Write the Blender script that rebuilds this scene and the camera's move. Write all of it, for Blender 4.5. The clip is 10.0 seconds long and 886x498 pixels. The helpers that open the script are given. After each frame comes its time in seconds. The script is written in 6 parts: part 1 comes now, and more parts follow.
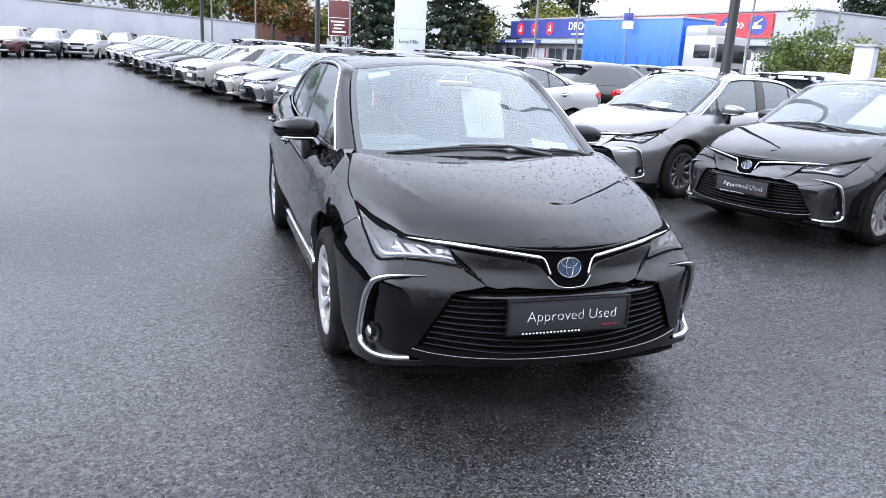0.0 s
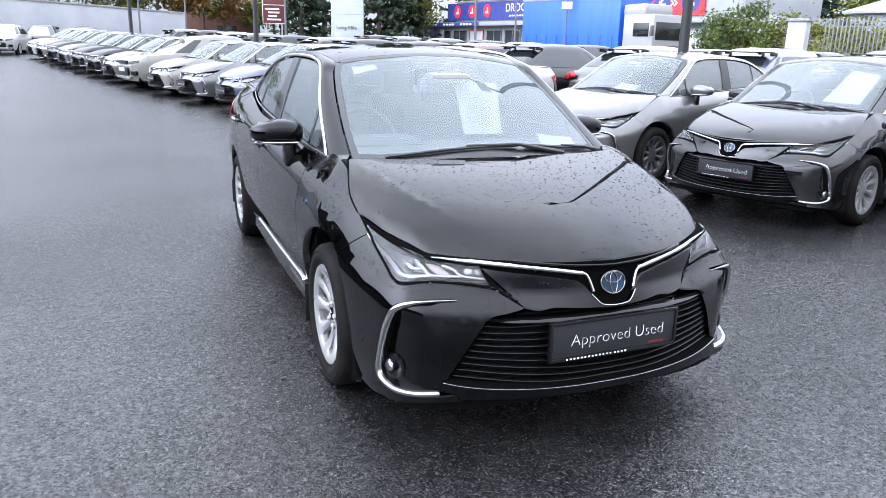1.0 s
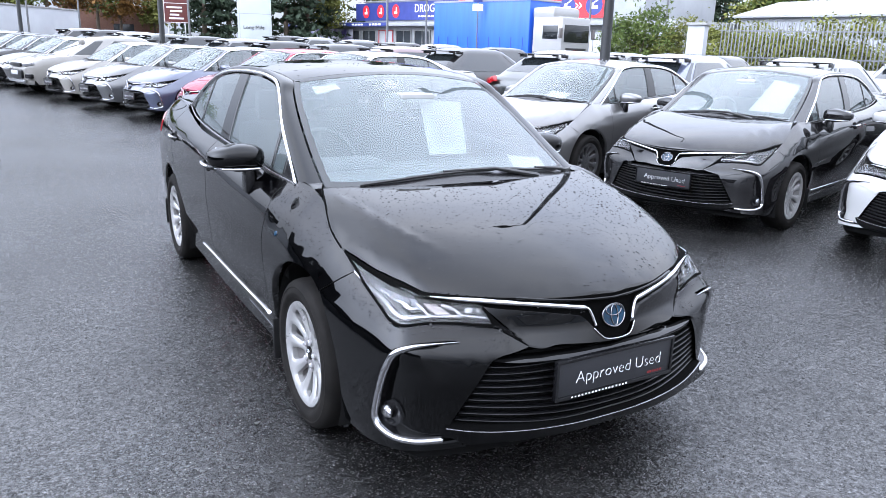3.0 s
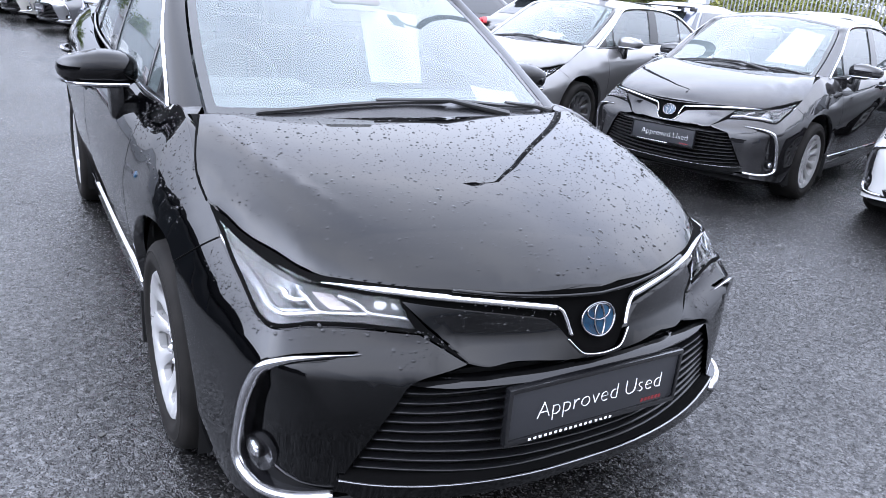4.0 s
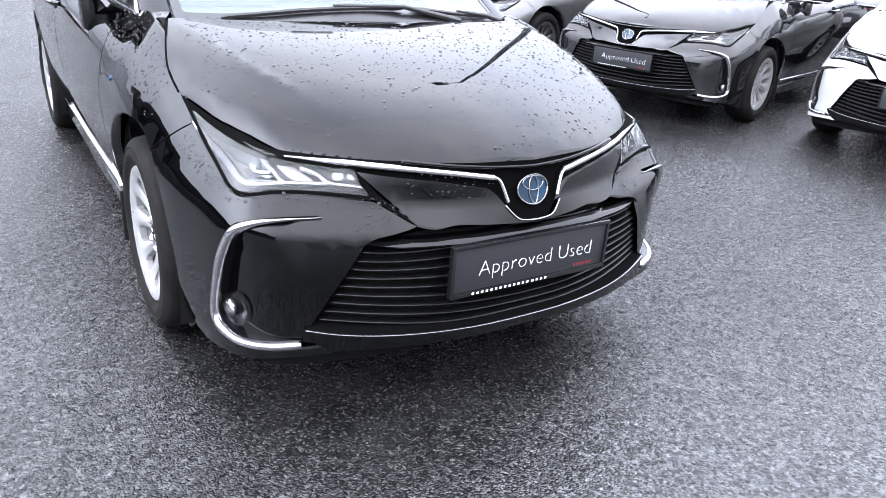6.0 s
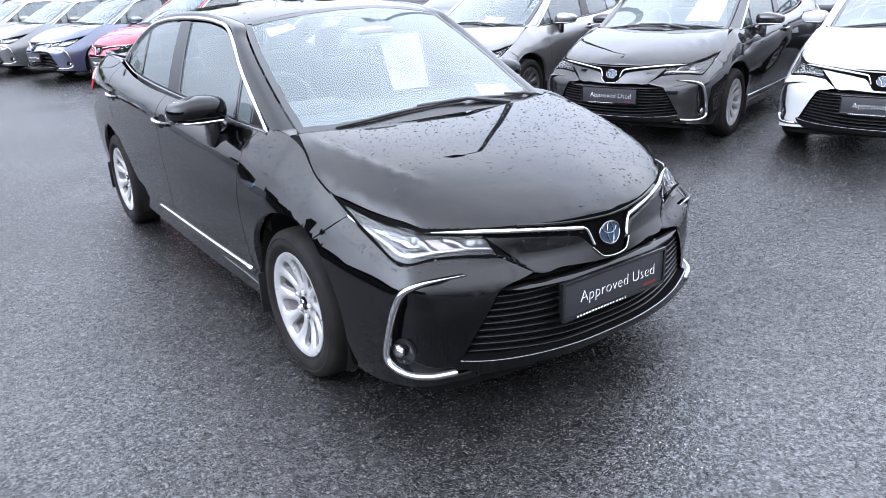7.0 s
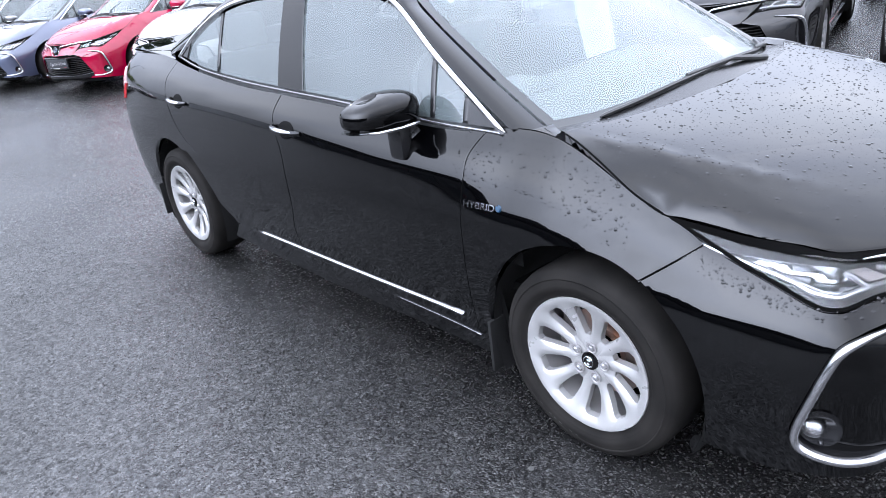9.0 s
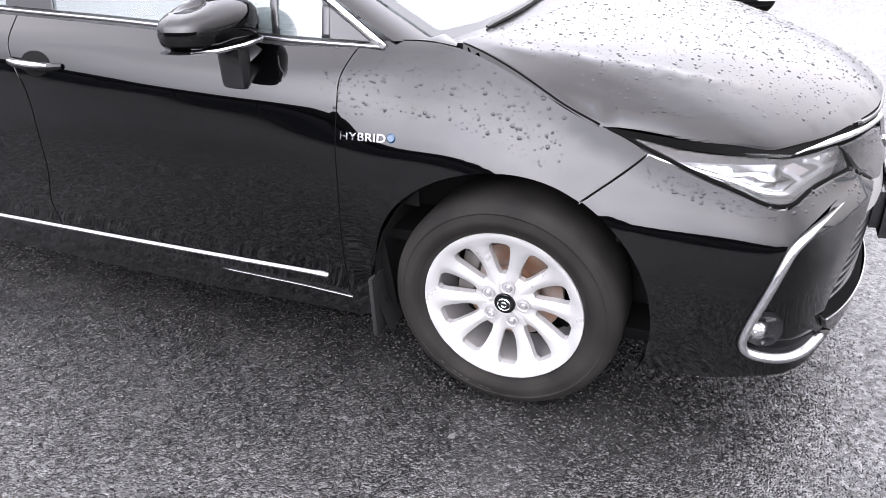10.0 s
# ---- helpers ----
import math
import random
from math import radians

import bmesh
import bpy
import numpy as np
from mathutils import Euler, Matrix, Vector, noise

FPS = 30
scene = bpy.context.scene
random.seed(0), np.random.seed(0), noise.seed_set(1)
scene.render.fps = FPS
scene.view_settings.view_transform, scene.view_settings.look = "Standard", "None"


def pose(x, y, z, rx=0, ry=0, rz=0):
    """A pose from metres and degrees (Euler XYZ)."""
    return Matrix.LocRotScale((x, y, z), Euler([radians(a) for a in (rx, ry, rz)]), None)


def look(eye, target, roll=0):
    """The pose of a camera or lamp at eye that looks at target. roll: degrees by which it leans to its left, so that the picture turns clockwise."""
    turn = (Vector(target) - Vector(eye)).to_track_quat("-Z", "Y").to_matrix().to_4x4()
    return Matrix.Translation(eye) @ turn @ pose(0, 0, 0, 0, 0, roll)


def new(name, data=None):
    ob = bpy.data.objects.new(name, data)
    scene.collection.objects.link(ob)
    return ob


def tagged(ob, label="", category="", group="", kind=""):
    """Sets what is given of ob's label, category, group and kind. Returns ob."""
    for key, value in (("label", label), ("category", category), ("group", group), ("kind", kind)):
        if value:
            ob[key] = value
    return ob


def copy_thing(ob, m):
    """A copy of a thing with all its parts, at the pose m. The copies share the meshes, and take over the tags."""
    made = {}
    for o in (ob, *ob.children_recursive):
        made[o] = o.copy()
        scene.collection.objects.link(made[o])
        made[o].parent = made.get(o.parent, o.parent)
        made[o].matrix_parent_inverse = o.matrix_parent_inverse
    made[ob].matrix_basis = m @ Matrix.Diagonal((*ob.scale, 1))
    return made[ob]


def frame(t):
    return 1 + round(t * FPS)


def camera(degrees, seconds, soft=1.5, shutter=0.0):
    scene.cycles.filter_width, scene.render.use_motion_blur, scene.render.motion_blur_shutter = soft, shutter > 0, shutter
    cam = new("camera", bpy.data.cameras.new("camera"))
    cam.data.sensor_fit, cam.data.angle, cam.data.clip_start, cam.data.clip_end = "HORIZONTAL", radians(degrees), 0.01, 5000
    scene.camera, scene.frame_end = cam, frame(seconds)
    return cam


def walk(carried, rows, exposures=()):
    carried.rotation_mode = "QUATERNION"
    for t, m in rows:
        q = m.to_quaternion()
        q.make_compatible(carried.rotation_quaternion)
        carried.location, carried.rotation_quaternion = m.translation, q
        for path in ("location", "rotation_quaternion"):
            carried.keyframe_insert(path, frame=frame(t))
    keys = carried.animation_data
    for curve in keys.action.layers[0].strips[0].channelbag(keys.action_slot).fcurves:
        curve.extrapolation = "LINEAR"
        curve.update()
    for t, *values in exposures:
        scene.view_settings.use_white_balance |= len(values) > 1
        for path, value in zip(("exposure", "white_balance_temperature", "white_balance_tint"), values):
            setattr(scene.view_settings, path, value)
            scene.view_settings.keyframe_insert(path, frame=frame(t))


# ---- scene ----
from mathutils import geometry

cam = camera(62.9, 10.0, .8)
PATH = [
    (0, (-1.362, -2.400, 1.411), (-0.747, -0.566, 0.906), 3.0),
    (0.5, (-1.426, -2.157, 1.410), (-0.770, -0.343, 0.880), 2.5),
    (1, (-1.522, -1.949, 1.431), (-0.767, -0.177, 0.892), 1.4),
    (1.5, (-1.740, -1.821, 1.489), (-0.872, -0.104, 0.942), 0.4),
    (2, (-1.816, -1.776, 1.523), (-0.892, -0.085, 0.986), 0.2),
    (3.3, (-1.601, -1.573, 1.515), (-0.623, 0.085, 0.972), 2.0),
    (3.5, (-1.465, -1.456, 1.514), (-0.488, 0.188, 0.927), 2.6),
    (4, (-1.148, -1.069, 1.328), (-0.159, 0.539, 0.669), 4.8),
    (4.5, (-0.942, -0.715, 1.087), (0.044, 0.872, 0.372), 6.0),
    (5, (-0.914, -0.692, 1.047), (0.051, 0.880, 0.275), 6.6),
    (5.5, (-1.019, -0.943, 1.066), (-0.056, 0.616, 0.265), 6.6),
    (5.7, (-1.086, -1.125, 1.139), (-0.102, 0.417, 0.331), 6.1),
    (6.8, (-1.748, -1.552, 1.433), (-0.645, -0.034, 0.742), -1.1),
    (7, (-1.889, -1.551, 1.505), (-0.800, -0.027, 0.805), -2.5),
    (7.5, (-2.065, -1.415, 1.527), (-1.046, 0.147, 0.806), -5.0),
    (8, (-2.131, -1.067, 1.517), (-1.160, 0.514, 0.771), -7.1),
    (8.5, (-2.193, -0.616, 1.538), (-1.196, 0.939, 0.773), -8.7),
    (9, (-2.247, -0.205, 1.513), (-1.080, 1.208, 0.713), -7.8),
    (9.5, (-2.110, 0.184, 1.268), (-0.552, 1.051, 0.363), 0.5),
    (10, (-2.335, 0.431, 1.337), (-0.723, 1.144, 0.393), -2.7),
]
walk(cam, [(t, look(eye, target, roll)) for t, eye, target, roll in PATH], exposures=[(0, .24, 6550, 11), (2.2, .30, 6500, 11), (3.5, .37, 6400, 12), (4.5, .72, 6450, 14), (5.7, .9, 6700, 13), (7.0, .51, 6500, 11), (8.8, .52, 6450, 12), (9.4, .66, 6600, 13), (9.8, 1.1, 7300, 16), (10, 1.1, 7350, 16)])

# ---- daylight: a white overcast sky ----
world = bpy.data.worlds.new("overcast_sky")
scene.world = world
world.use_nodes = True
wn, wl = world.node_tree.nodes, world.node_tree.links
wn.clear()
w_out, w_bg = wn.new("ShaderNodeOutputWorld"), wn.new("ShaderNodeBackground")
w_sky = wn.new("ShaderNodeTexSky")
w_sky.sky_type, w_sky.sun_disc = "NISHITA", False
w_sky.sun_elevation, w_sky.sun_rotation, w_sky.dust_density, w_sky.ozone_density = radians(38), radians(200), 2.0, 1.5
w_co, w_cl, w_ramp = wn.new("ShaderNodeTexCoord"), wn.new("ShaderNodeTexNoise"), wn.new("ShaderNodeValToRGB")
w_cl.inputs["Scale"].default_value, w_cl.inputs["Detail"].default_value, w_cl.inputs["Roughness"].default_value = 2.2, 5, .5
w_ramp.color_ramp.elements[0].position, w_ramp.color_ramp.elements[0].color = .28, (.58, .655, .83, 1)
w_ramp.color_ramp.elements[1].position, w_ramp.color_ramp.elements[1].color = .75, (.81, .87, 1.0, 1)
w_mix = wn.new("ShaderNodeMix")
w_mix.data_type = "RGBA"
w_mix.inputs[0].default_value = .95
wl.new(w_co.outputs["Generated"], w_cl.inputs["Vector"])
wl.new(w_cl.outputs["Fac"], w_ramp.inputs["Fac"])
wl.new(w_sky.outputs[0], w_mix.inputs[6])
w_lift = wn.new("ShaderNodeVectorMath")
w_lift.operation = "SCALE"
# the cloud is thinner, and brighter, towards the hidden sun
w_sep, w_west, w_glow, w_side = wn.new("ShaderNodeSeparateXYZ"), wn.new("ShaderNodeMapRange"), wn.new("ShaderNodeMath"), wn.new("ShaderNodeMath")
w_west.inputs["From Min"].default_value, w_west.inputs["From Max"].default_value = .1, -1.0
w_glow.operation, w_side.operation = "POWER", "MULTIPLY_ADD"
w_glow.inputs[1].default_value, w_side.inputs[1].default_value = 4.0, 84.0
wl.new(w_co.outputs["Generated"], w_sep.inputs[0])
wl.new(w_sep.outputs["X"], w_west.inputs["Value"])
wl.new(w_west.outputs[0], w_glow.inputs[0])
wl.new(w_glow.outputs[0], w_side.inputs[0])
w_east = wn.new("ShaderNodeMapRange")
w_east.inputs["To Min"].default_value, w_east.inputs["To Max"].default_value = 15.5, 22.0
wl.new(w_sep.outputs["X"], w_east.inputs["Value"])
wl.new(w_east.outputs[0], w_side.inputs[2])
# an overcast sky is about three times as bright overhead as at the horizon
w_up, w_both = wn.new("ShaderNodeMapRange"), wn.new("ShaderNodeMath")
w_up.inputs["From Min"].default_value, w_up.inputs["From Max"].default_value = 0.0, .75
w_up.inputs["To Min"].default_value, w_up.inputs["To Max"].default_value = .27, 2.15
wl.new(w_sep.outputs["Z"], w_up.inputs["Value"])
w_both.operation = "MULTIPLY"
wl.new(w_side.outputs[0], w_both.inputs[0])
wl.new(w_up.outputs[0], w_both.inputs[1])
wl.new(w_both.outputs[0], w_lift.inputs["Scale"])
wl.new(w_ramp.outputs[0], w_lift.inputs[0])
wl.new(w_lift.outputs[0], w_mix.inputs[7])
wl.new(w_mix.outputs[2], w_bg.inputs["Color"])
w_bg.inputs["Strength"].default_value = .15
wl.new(w_bg.outputs[0], w_out.inputs[0])
sun = new("sun", bpy.data.lights.new("sun", "SUN"))
sun.data.energy, sun.data.angle, sun.data.color = .5, radians(100), (1, .97, .93)
sun.matrix_basis = pose(0, 0, 30, 40, 0, 30)

# ---- materials ----
M, SHARED = {}, {}


def material(name, color, rough=.5, metal=0.0, spec=.5, **more):
    """A principled material; returns it with its node tree's parts at hand."""
    ma = bpy.data.materials.new(name)
    ma.use_nodes = True
    b = ma.node_tree.nodes["Principled BSDF"]
    b.inputs["Base Color"].default_value = (*color, 1)
    b.inputs["Roughness"].default_value, b.inputs["Metallic"].default_value = rough, metal
    b.inputs["Specular IOR Level"].default_value = spec
    for key, value in more.items():
        b.inputs[key.replace("_", " ")].default_value = value
    M[name] = ma
    return ma


def noise_into(ma, scale, lo, hi, socket="Roughness", detail=4, coord="Object", stretch=(1, 1, 1)):
    """Varies a socket with noise between two values (or two colours)."""
    t = ma.node_tree
    b = t.nodes["Principled BSDF"]
    co, mp, nz, rp = t.nodes.new("ShaderNodeTexCoord"), t.nodes.new("ShaderNodeMapping"), t.nodes.new("ShaderNodeTexNoise"), t.nodes.new("ShaderNodeValToRGB")
    mp.inputs["Scale"].default_value = stretch
    nz.inputs["Scale"].default_value, nz.inputs["Detail"].default_value = scale, detail
    as4 = lambda c: (*c, 1) if not isinstance(c, (int, float)) else (c, c, c, 1)
    rp.color_ramp.elements[0].position, rp.color_ramp.elements[0].color = .3, as4(lo)
    rp.color_ramp.elements[1].position, rp.color_ramp.elements[1].color = .7, as4(hi)
    t.links.new(co.outputs[coord], mp.inputs[0])
    t.links.new(mp.outputs[0], nz.inputs["Vector"])
    t.links.new(nz.outputs["Fac"], rp.inputs["Fac"])
    t.links.new(rp.outputs["Color"], b.inputs[socket])
    return ma


def bump_into(ma, scale, strength, distance=.002, detail=3, kind="NOISE", coord="Object"):
    t = ma.node_tree
    co, bp = t.nodes.new("ShaderNodeTexCoord"), t.nodes.new("ShaderNodeBump")
    tx = t.nodes.new("ShaderNodeTexNoise" if kind == "NOISE" else "ShaderNodeTexVoronoi")
    tx.inputs["Scale"].default_value = scale
    if kind == "NOISE":
        tx.inputs["Detail"].default_value = detail
    bp.inputs["Strength"].default_value, bp.inputs["Distance"].default_value = strength, distance
    t.links.new(co.outputs[coord], tx.inputs["Vector"])
    t.links.new(tx.outputs[0], bp.inputs["Height"])
    t.links.new(bp.outputs[0], t.nodes["Principled BSDF"].inputs["Normal"])
    return ma


def car_paint(name, color, metal=0.0, rough=.30, mica=0.0, ior=1.5):
    ma = material(name, color, rough, metal, .5 if metal else mica, Coat_Weight=1.0, Coat_Roughness=.02, Coat_IOR=ior)
    noise_into(ma, 3.0, .012, .04, "Coat Roughness")
    return ma


car_paint("paint_black", (.0004, .0004, .0005), ior=1.36)
car_paint("paint_charcoal", (.005, .0048, .0052), .0)
car_paint("paint_grey", (.085, .083, .083), .5, .38)
car_paint("paint_silver", (.07, .071, .073), .5, .38)
car_paint("paint_green_grey", (.022, .025, .024), .4, .38)
car_paint("paint_wine", (.05, .006, .010), .2)
car_paint("paint_white", (.26, .26, .257))
car_paint("paint_pearl", (.17, .163, .15))
car_paint("paint_blue_grey", (.04, .048, .08), .4, .38)
car_paint("paint_red", (.19, .001, .018), .0)
car_paint("paint_dark_red", (.20, .012, .02), .2)
material("chrome", (.62, .62, .63), .12, 1.0)
noise_into(M["chrome"], 25, .04, .12)
material("belt", (.16, .16, .165), .2, .9)
material("steel", (.52, .52, .53), .28, 1.0)
material("alloy", (.26, .257, .254), .36, .35)
noise_into(M["alloy"], 8, .25, .42)
material("barrel", (.25, .24, .24), .45, .6)
material("disc", (.32, .27, .24), .42, .85)
noise_into(M["disc"], 14, (.30, .16, .10), (.34, .32, .31), "Base Color")
material("iron", (.10, .09, .085), .6, .4)
material("piano", (.0008, .0008, .0009), .3, 0, .0, Coat_Weight=1.0, Coat_Roughness=.03, Coat_IOR=1.34)
material("trim_black", (.006, .006, .0065), .25, 0, .35)
bump_into(M["trim_black"], 700, .15, .0005)
material("slat", (.004, .004, .0045), .3, 0, .3)
material("liner", (.006, .006, .006), .8, 0, .2)
bump_into(M["liner"], 120, .4)
material("void", (.002, .002, .002), .9, 0, .1)
material("frit", (.012, .013, .014), .35)
material("tyre", (.02, .02, .02), .8, 0, .08)
noise_into(M["tyre"], 9, (.005, .0047, .0044), (.012, .011, .010), "Base Color")
bump_into(M["tyre"], 260, .25, .001)
material("tyre_print", (.045, .044, .042), .8)
# near-black: for black seals, and for the shade inside gaps
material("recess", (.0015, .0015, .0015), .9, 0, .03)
material("badge_ring", (.20, .20, .21), .2, 1.0)
material("rubber", (.010, .010, .010), .45)
material("dash", (.075, .078, .08), .6)
bump_into(M["dash"], 300, .3, .001)
material("seat", (.09, .09, .095), .85)
bump_into(M["seat"], 400, .4, .001)
material("lining", (.45, .44, .42), .9)
material("plate", (.016, .0165, .0185), .45, 0, .3)
material("white_ink", (.66, .66, .66), .5)
material("red_ink", (.13, .010, .012), .5)
material("emblem", (.001, .012, .028), .12, 0, .35)
noise_into(M["emblem"], 22, (.0008, .004, .010), (.002, .028, .060), "Base Color")
material("tail", (.30, .004, .008), .10, 0, .5, Coat_Weight=1.0)
material("mirror", (.85, .86, .87), .02, 1.0)
material("lampdark", (.022, .022, .024), .3, .2, .3)
material("reflector", (.20, .20, .21), .3, .95)
noise_into(M["reflector"], 60, .12, .3)
material("bowl", (.40, .41, .42), .10, 1.0)
noise_into(M["bowl"], 20, .06, .16)
material("facets", (.30, .27, .26), .12, 1.0)
bump_into(M["facets"], 260, .8, .002, 2, "VORONOI")
material("guide", (.42, .42, .43), .2, .9)
material("lampglass", (.22, .22, .23), .08, .5, .5, Coat_Weight=1.0)
bump_into(M["lampglass"], 120, .4, .001, 2, "VORONOI")
material("paper", (.30, .30, .297), .8)
material("faded_paper", (.36, .38, .385), .8)
material("dark_alloy", (.09, .09, .092), .3, .6)


def glass(name, tint, rough=0.0, ior=1.6, mist=0.0):
    """Thin pane: a clear sheet, misted a little on a wet day, with a gloss that grows towards grazing angles."""
    ma = bpy.data.materials.new(name)
    ma.use_nodes = True
    t = ma.node_tree
    t.nodes.clear()
    o, mx, fr, tr, gl, hz, df = (t.nodes.new("ShaderNode" + k) for k in ("OutputMaterial", "MixShader", "Fresnel", "BsdfTransparent", "BsdfGlossy", "MixShader", "BsdfDiffuse"))
    fr.inputs["IOR"].default_value = ior
    tr.inputs["Color"].default_value = (*tint, 1)
    df.inputs["Color"].default_value = (.62, .74, .76, 1)
    gl.inputs["Roughness"].default_value = rough
    hz.inputs[0].default_value = mist
    if mist:
        co, nz, rp = t.nodes.new("ShaderNodeTexCoord"), t.nodes.new("ShaderNodeTexNoise"), t.nodes.new("ShaderNodeMapRange")
        nz.inputs["Scale"].default_value, nz.inputs["Detail"].default_value = 2.5, 4
        rp.inputs["To Min"].default_value, rp.inputs["To Max"].default_value = mist * .65, mist * 1.35
        t.links.new(co.outputs["Object"], nz.inputs["Vector"])
        t.links.new(nz.outputs["Fac"], rp.inputs["Value"])
        t.links.new(rp.outputs[0], hz.inputs[0])
    t.links.new(tr.outputs[0], hz.inputs[1])
    t.links.new(df.outputs[0], hz.inputs[2])
    t.links.new(fr.outputs[0], mx.inputs[0])
    t.links.new(hz.outputs[0], mx.inputs[1])
    t.links.new(gl.outputs[0], mx.inputs[2])
    t.links.new(mx.outputs[0], o.inputs[0])
    M[name] = ma
    return ma


glass("screen", (.80, .86, .85), 0.0, 1.46, .095)
glass("sideglass", (.36, .40, .395), 0.0, 1.65, .08)
glass("tint", (.06, .065, .065))
glass("lens", (.93, .94, .95), 0.0, 1.45)

# wet asphalt: dark binder, paler stones of uneven gloss, a film of water that lies thicker in places
asphalt = material("wet_asphalt", (.02, .02, .021), .3, 0, .3)
t_ = asphalt.node_tree
pb = t_.nodes["Principled BSDF"]


def node(kind, **values):
    n = t_.nodes.new("ShaderNode" + kind)
    for key, value in values.items():
        n.inputs[key.replace("_", " ")].default_value = value
    return n


def maths(op, a, b):
    n = t_.nodes.new("ShaderNodeMath")
    n.operation = op
    for i, v in enumerate((a, b)):
        if isinstance(v, (int, float)):
            n.inputs[i].default_value = v
        else:
            t_.links.new(v, n.inputs[i])
    return n.outputs[0]


def spread(v, lo, hi, a, b):
    n = node("MapRange", From_Min=lo, From_Max=hi, To_Min=a, To_Max=b)
    t_.links.new(v, n.inputs["Value"])
    return n.outputs[0]


a_co = t_.nodes.new("ShaderNodeTexCoord")
a_st, a_grit = node("TexVoronoi", Scale=165.0), node("TexVoronoi", Scale=340.0)
a_fine, a_pool, a_big = node("TexNoise", Scale=330.0, Detail=2.0), node("TexNoise", Scale=.42, Detail=5.0), node("TexNoise", Scale=5.0, Detail=7.0)
a_lump, a_mid = node("TexVoronoi", Scale=95.0), node("TexNoise", Scale=30.0, Detail=6.0, Roughness=.7)
for nd in (a_st, a_grit, a_fine, a_pool, a_big, a_lump, a_mid):
    t_.links.new(a_co.outputs["Object"], nd.inputs["Vector"])
a_sep = t_.nodes.new("ShaderNodeSeparateColor")
t_.links.new(a_st.outputs["Color"], a_sep.inputs[0])
stone, gloss = a_sep.outputs[0], a_sep.outputs[1]
shade = maths("ADD", maths("MULTIPLY", maths("POWER", stone, 6.0), .8), maths("MULTIPLY", a_big.outputs["Fac"], .3))
a_col = t_.nodes.new("ShaderNodeValToRGB")
a_col.color_ramp.elements[0].position, a_col.color_ramp.elements[0].color = .12, (.004, .004, .0041, 1)
a_col.color_ramp.elements[1].position, a_col.color_ramp.elements[1].color = .95, (.050, .049, .0475, 1)
t_.links.new(shade, a_col.inputs["Fac"])
t_.links.new(a_col.outputs["Color"], pb.inputs["Base Color"])
wet = spread(a_pool.outputs["Fac"], .36, .64, 0.0, 1.0)
t_.links.new(maths("ADD", spread(gloss, 0, 1, .08, .30), maths("MULTIPLY", wet, -.03)), pb.inputs["Roughness"])
a_lsep = t_.nodes.new("ShaderNodeSeparateColor")
t_.links.new(a_lump.outputs["Color"], a_lsep.inputs[0])
film = maths("ADD", spread(a_pool.outputs["Fac"], .40, .60, -.08, .12), spread(a_mid.outputs["Fac"], .36, .64, .22, .60))
t_.links.new(maths("MULTIPLY", film, spread(a_lsep.outputs[2], 0, 1, .42, 1.68)), pb.inputs["Specular IOR Level"])


def vectors(op, a, b):
    n = t_.nodes.new("ShaderNodeVectorMath")
    n.operation = op
    for i, v in enumerate((a, b)):
        if isinstance(v, (tuple, float)):
            if op == "SCALE" and i == 1:
                n.inputs["Scale"].default_value = v
            else:
                n.inputs[i].default_value = v
        elif v is not None:
            t_.links.new(v, n.inputs["Scale"] if op == "SCALE" and i == 1 else n.inputs[i])
    return n.outputs[0]


# every stone shows a face that leans its own way, and binder lies lower between the stones
lean = vectors("ADD", vectors("SCALE", vectors("SUBTRACT", a_st.outputs["Color"], (.5, .5, .5)), .32), vectors("SCALE", vectors("SUBTRACT", a_grit.outputs["Color"], (.5, .5, .5)), .26))
lean = vectors("ADD", lean, vectors("SCALE", vectors("SUBTRACT", a_lump.outputs["Color"], (.5, .5, .5)), .38))
lean = vectors("MULTIPLY", lean, (1.0, 1.0, .2))
height = maths("ADD", maths("MULTIPLY", maths("POWER", a_st.outputs["Distance"], 2.0), -1.0), maths("MULTIPLY", a_fine.outputs["Fac"], .10))
a_bp = node("Bump", Distance=.004, Strength=.5)
t_.links.new(height, a_bp.inputs["Height"])
t_.links.new(vectors("NORMALIZE", vectors("ADD", a_bp.outputs[0], vectors("SCALE", lean, spread(wet, 0, 1, 1.0, .75))), None), pb.inputs["Normal"])


# ---- other surfaces ----
material("post", (.006, .007, .0075), .5, 0, .25)
material("galv", (.12, .123, .126), .5, .4)
material("badge_chrome", (.22, .22, .23), .22, 1.0)
material("darkglass", (.010, .012, .013), .04, 0, .45)
material("paleglass", (.012, .014, .015), .03, 0, .5, Coat_Weight=1.0, Coat_IOR=1.7)
material("render_wall", (.50, .52, .54), .85)
noise_into(M["render_wall"], .5, (.29, .30, .315), (.355, .37, .385), "Base Color", 8)
material("coping", (.22, .22, .22), .8)
noise_into(M["coping"], 3, (.16, .16, .16), (.28, .28, .27), "Base Color", 6)
material("shop_wall", (.42, .43, .44), .8)
noise_into(M["shop_wall"], 1.2, (.20, .207, .213), (.26, .267, .273), "Base Color", 6)
material("clad", (.48, .50, .52), .5)
noise_into(M["clad"], .8, (.20, .208, .217), (.25, .26, .27), "Base Color", 5)
material("shop_glass", (.03, .035, .04), .06)
material("shutter", (.40, .41, .42), .5, .3)
bump_into(M["shutter"], 20, .3, .01)
material("shop_red", (.40, .03, .03), .5)
material("banner_red", (.62, .012, .020), .5)
noise_into(M["banner_red"], 1.5, (.58, .010, .018), (.66, .016, .024), "Base Color")
material("banner_blue", (.018, .030, .16), .5)
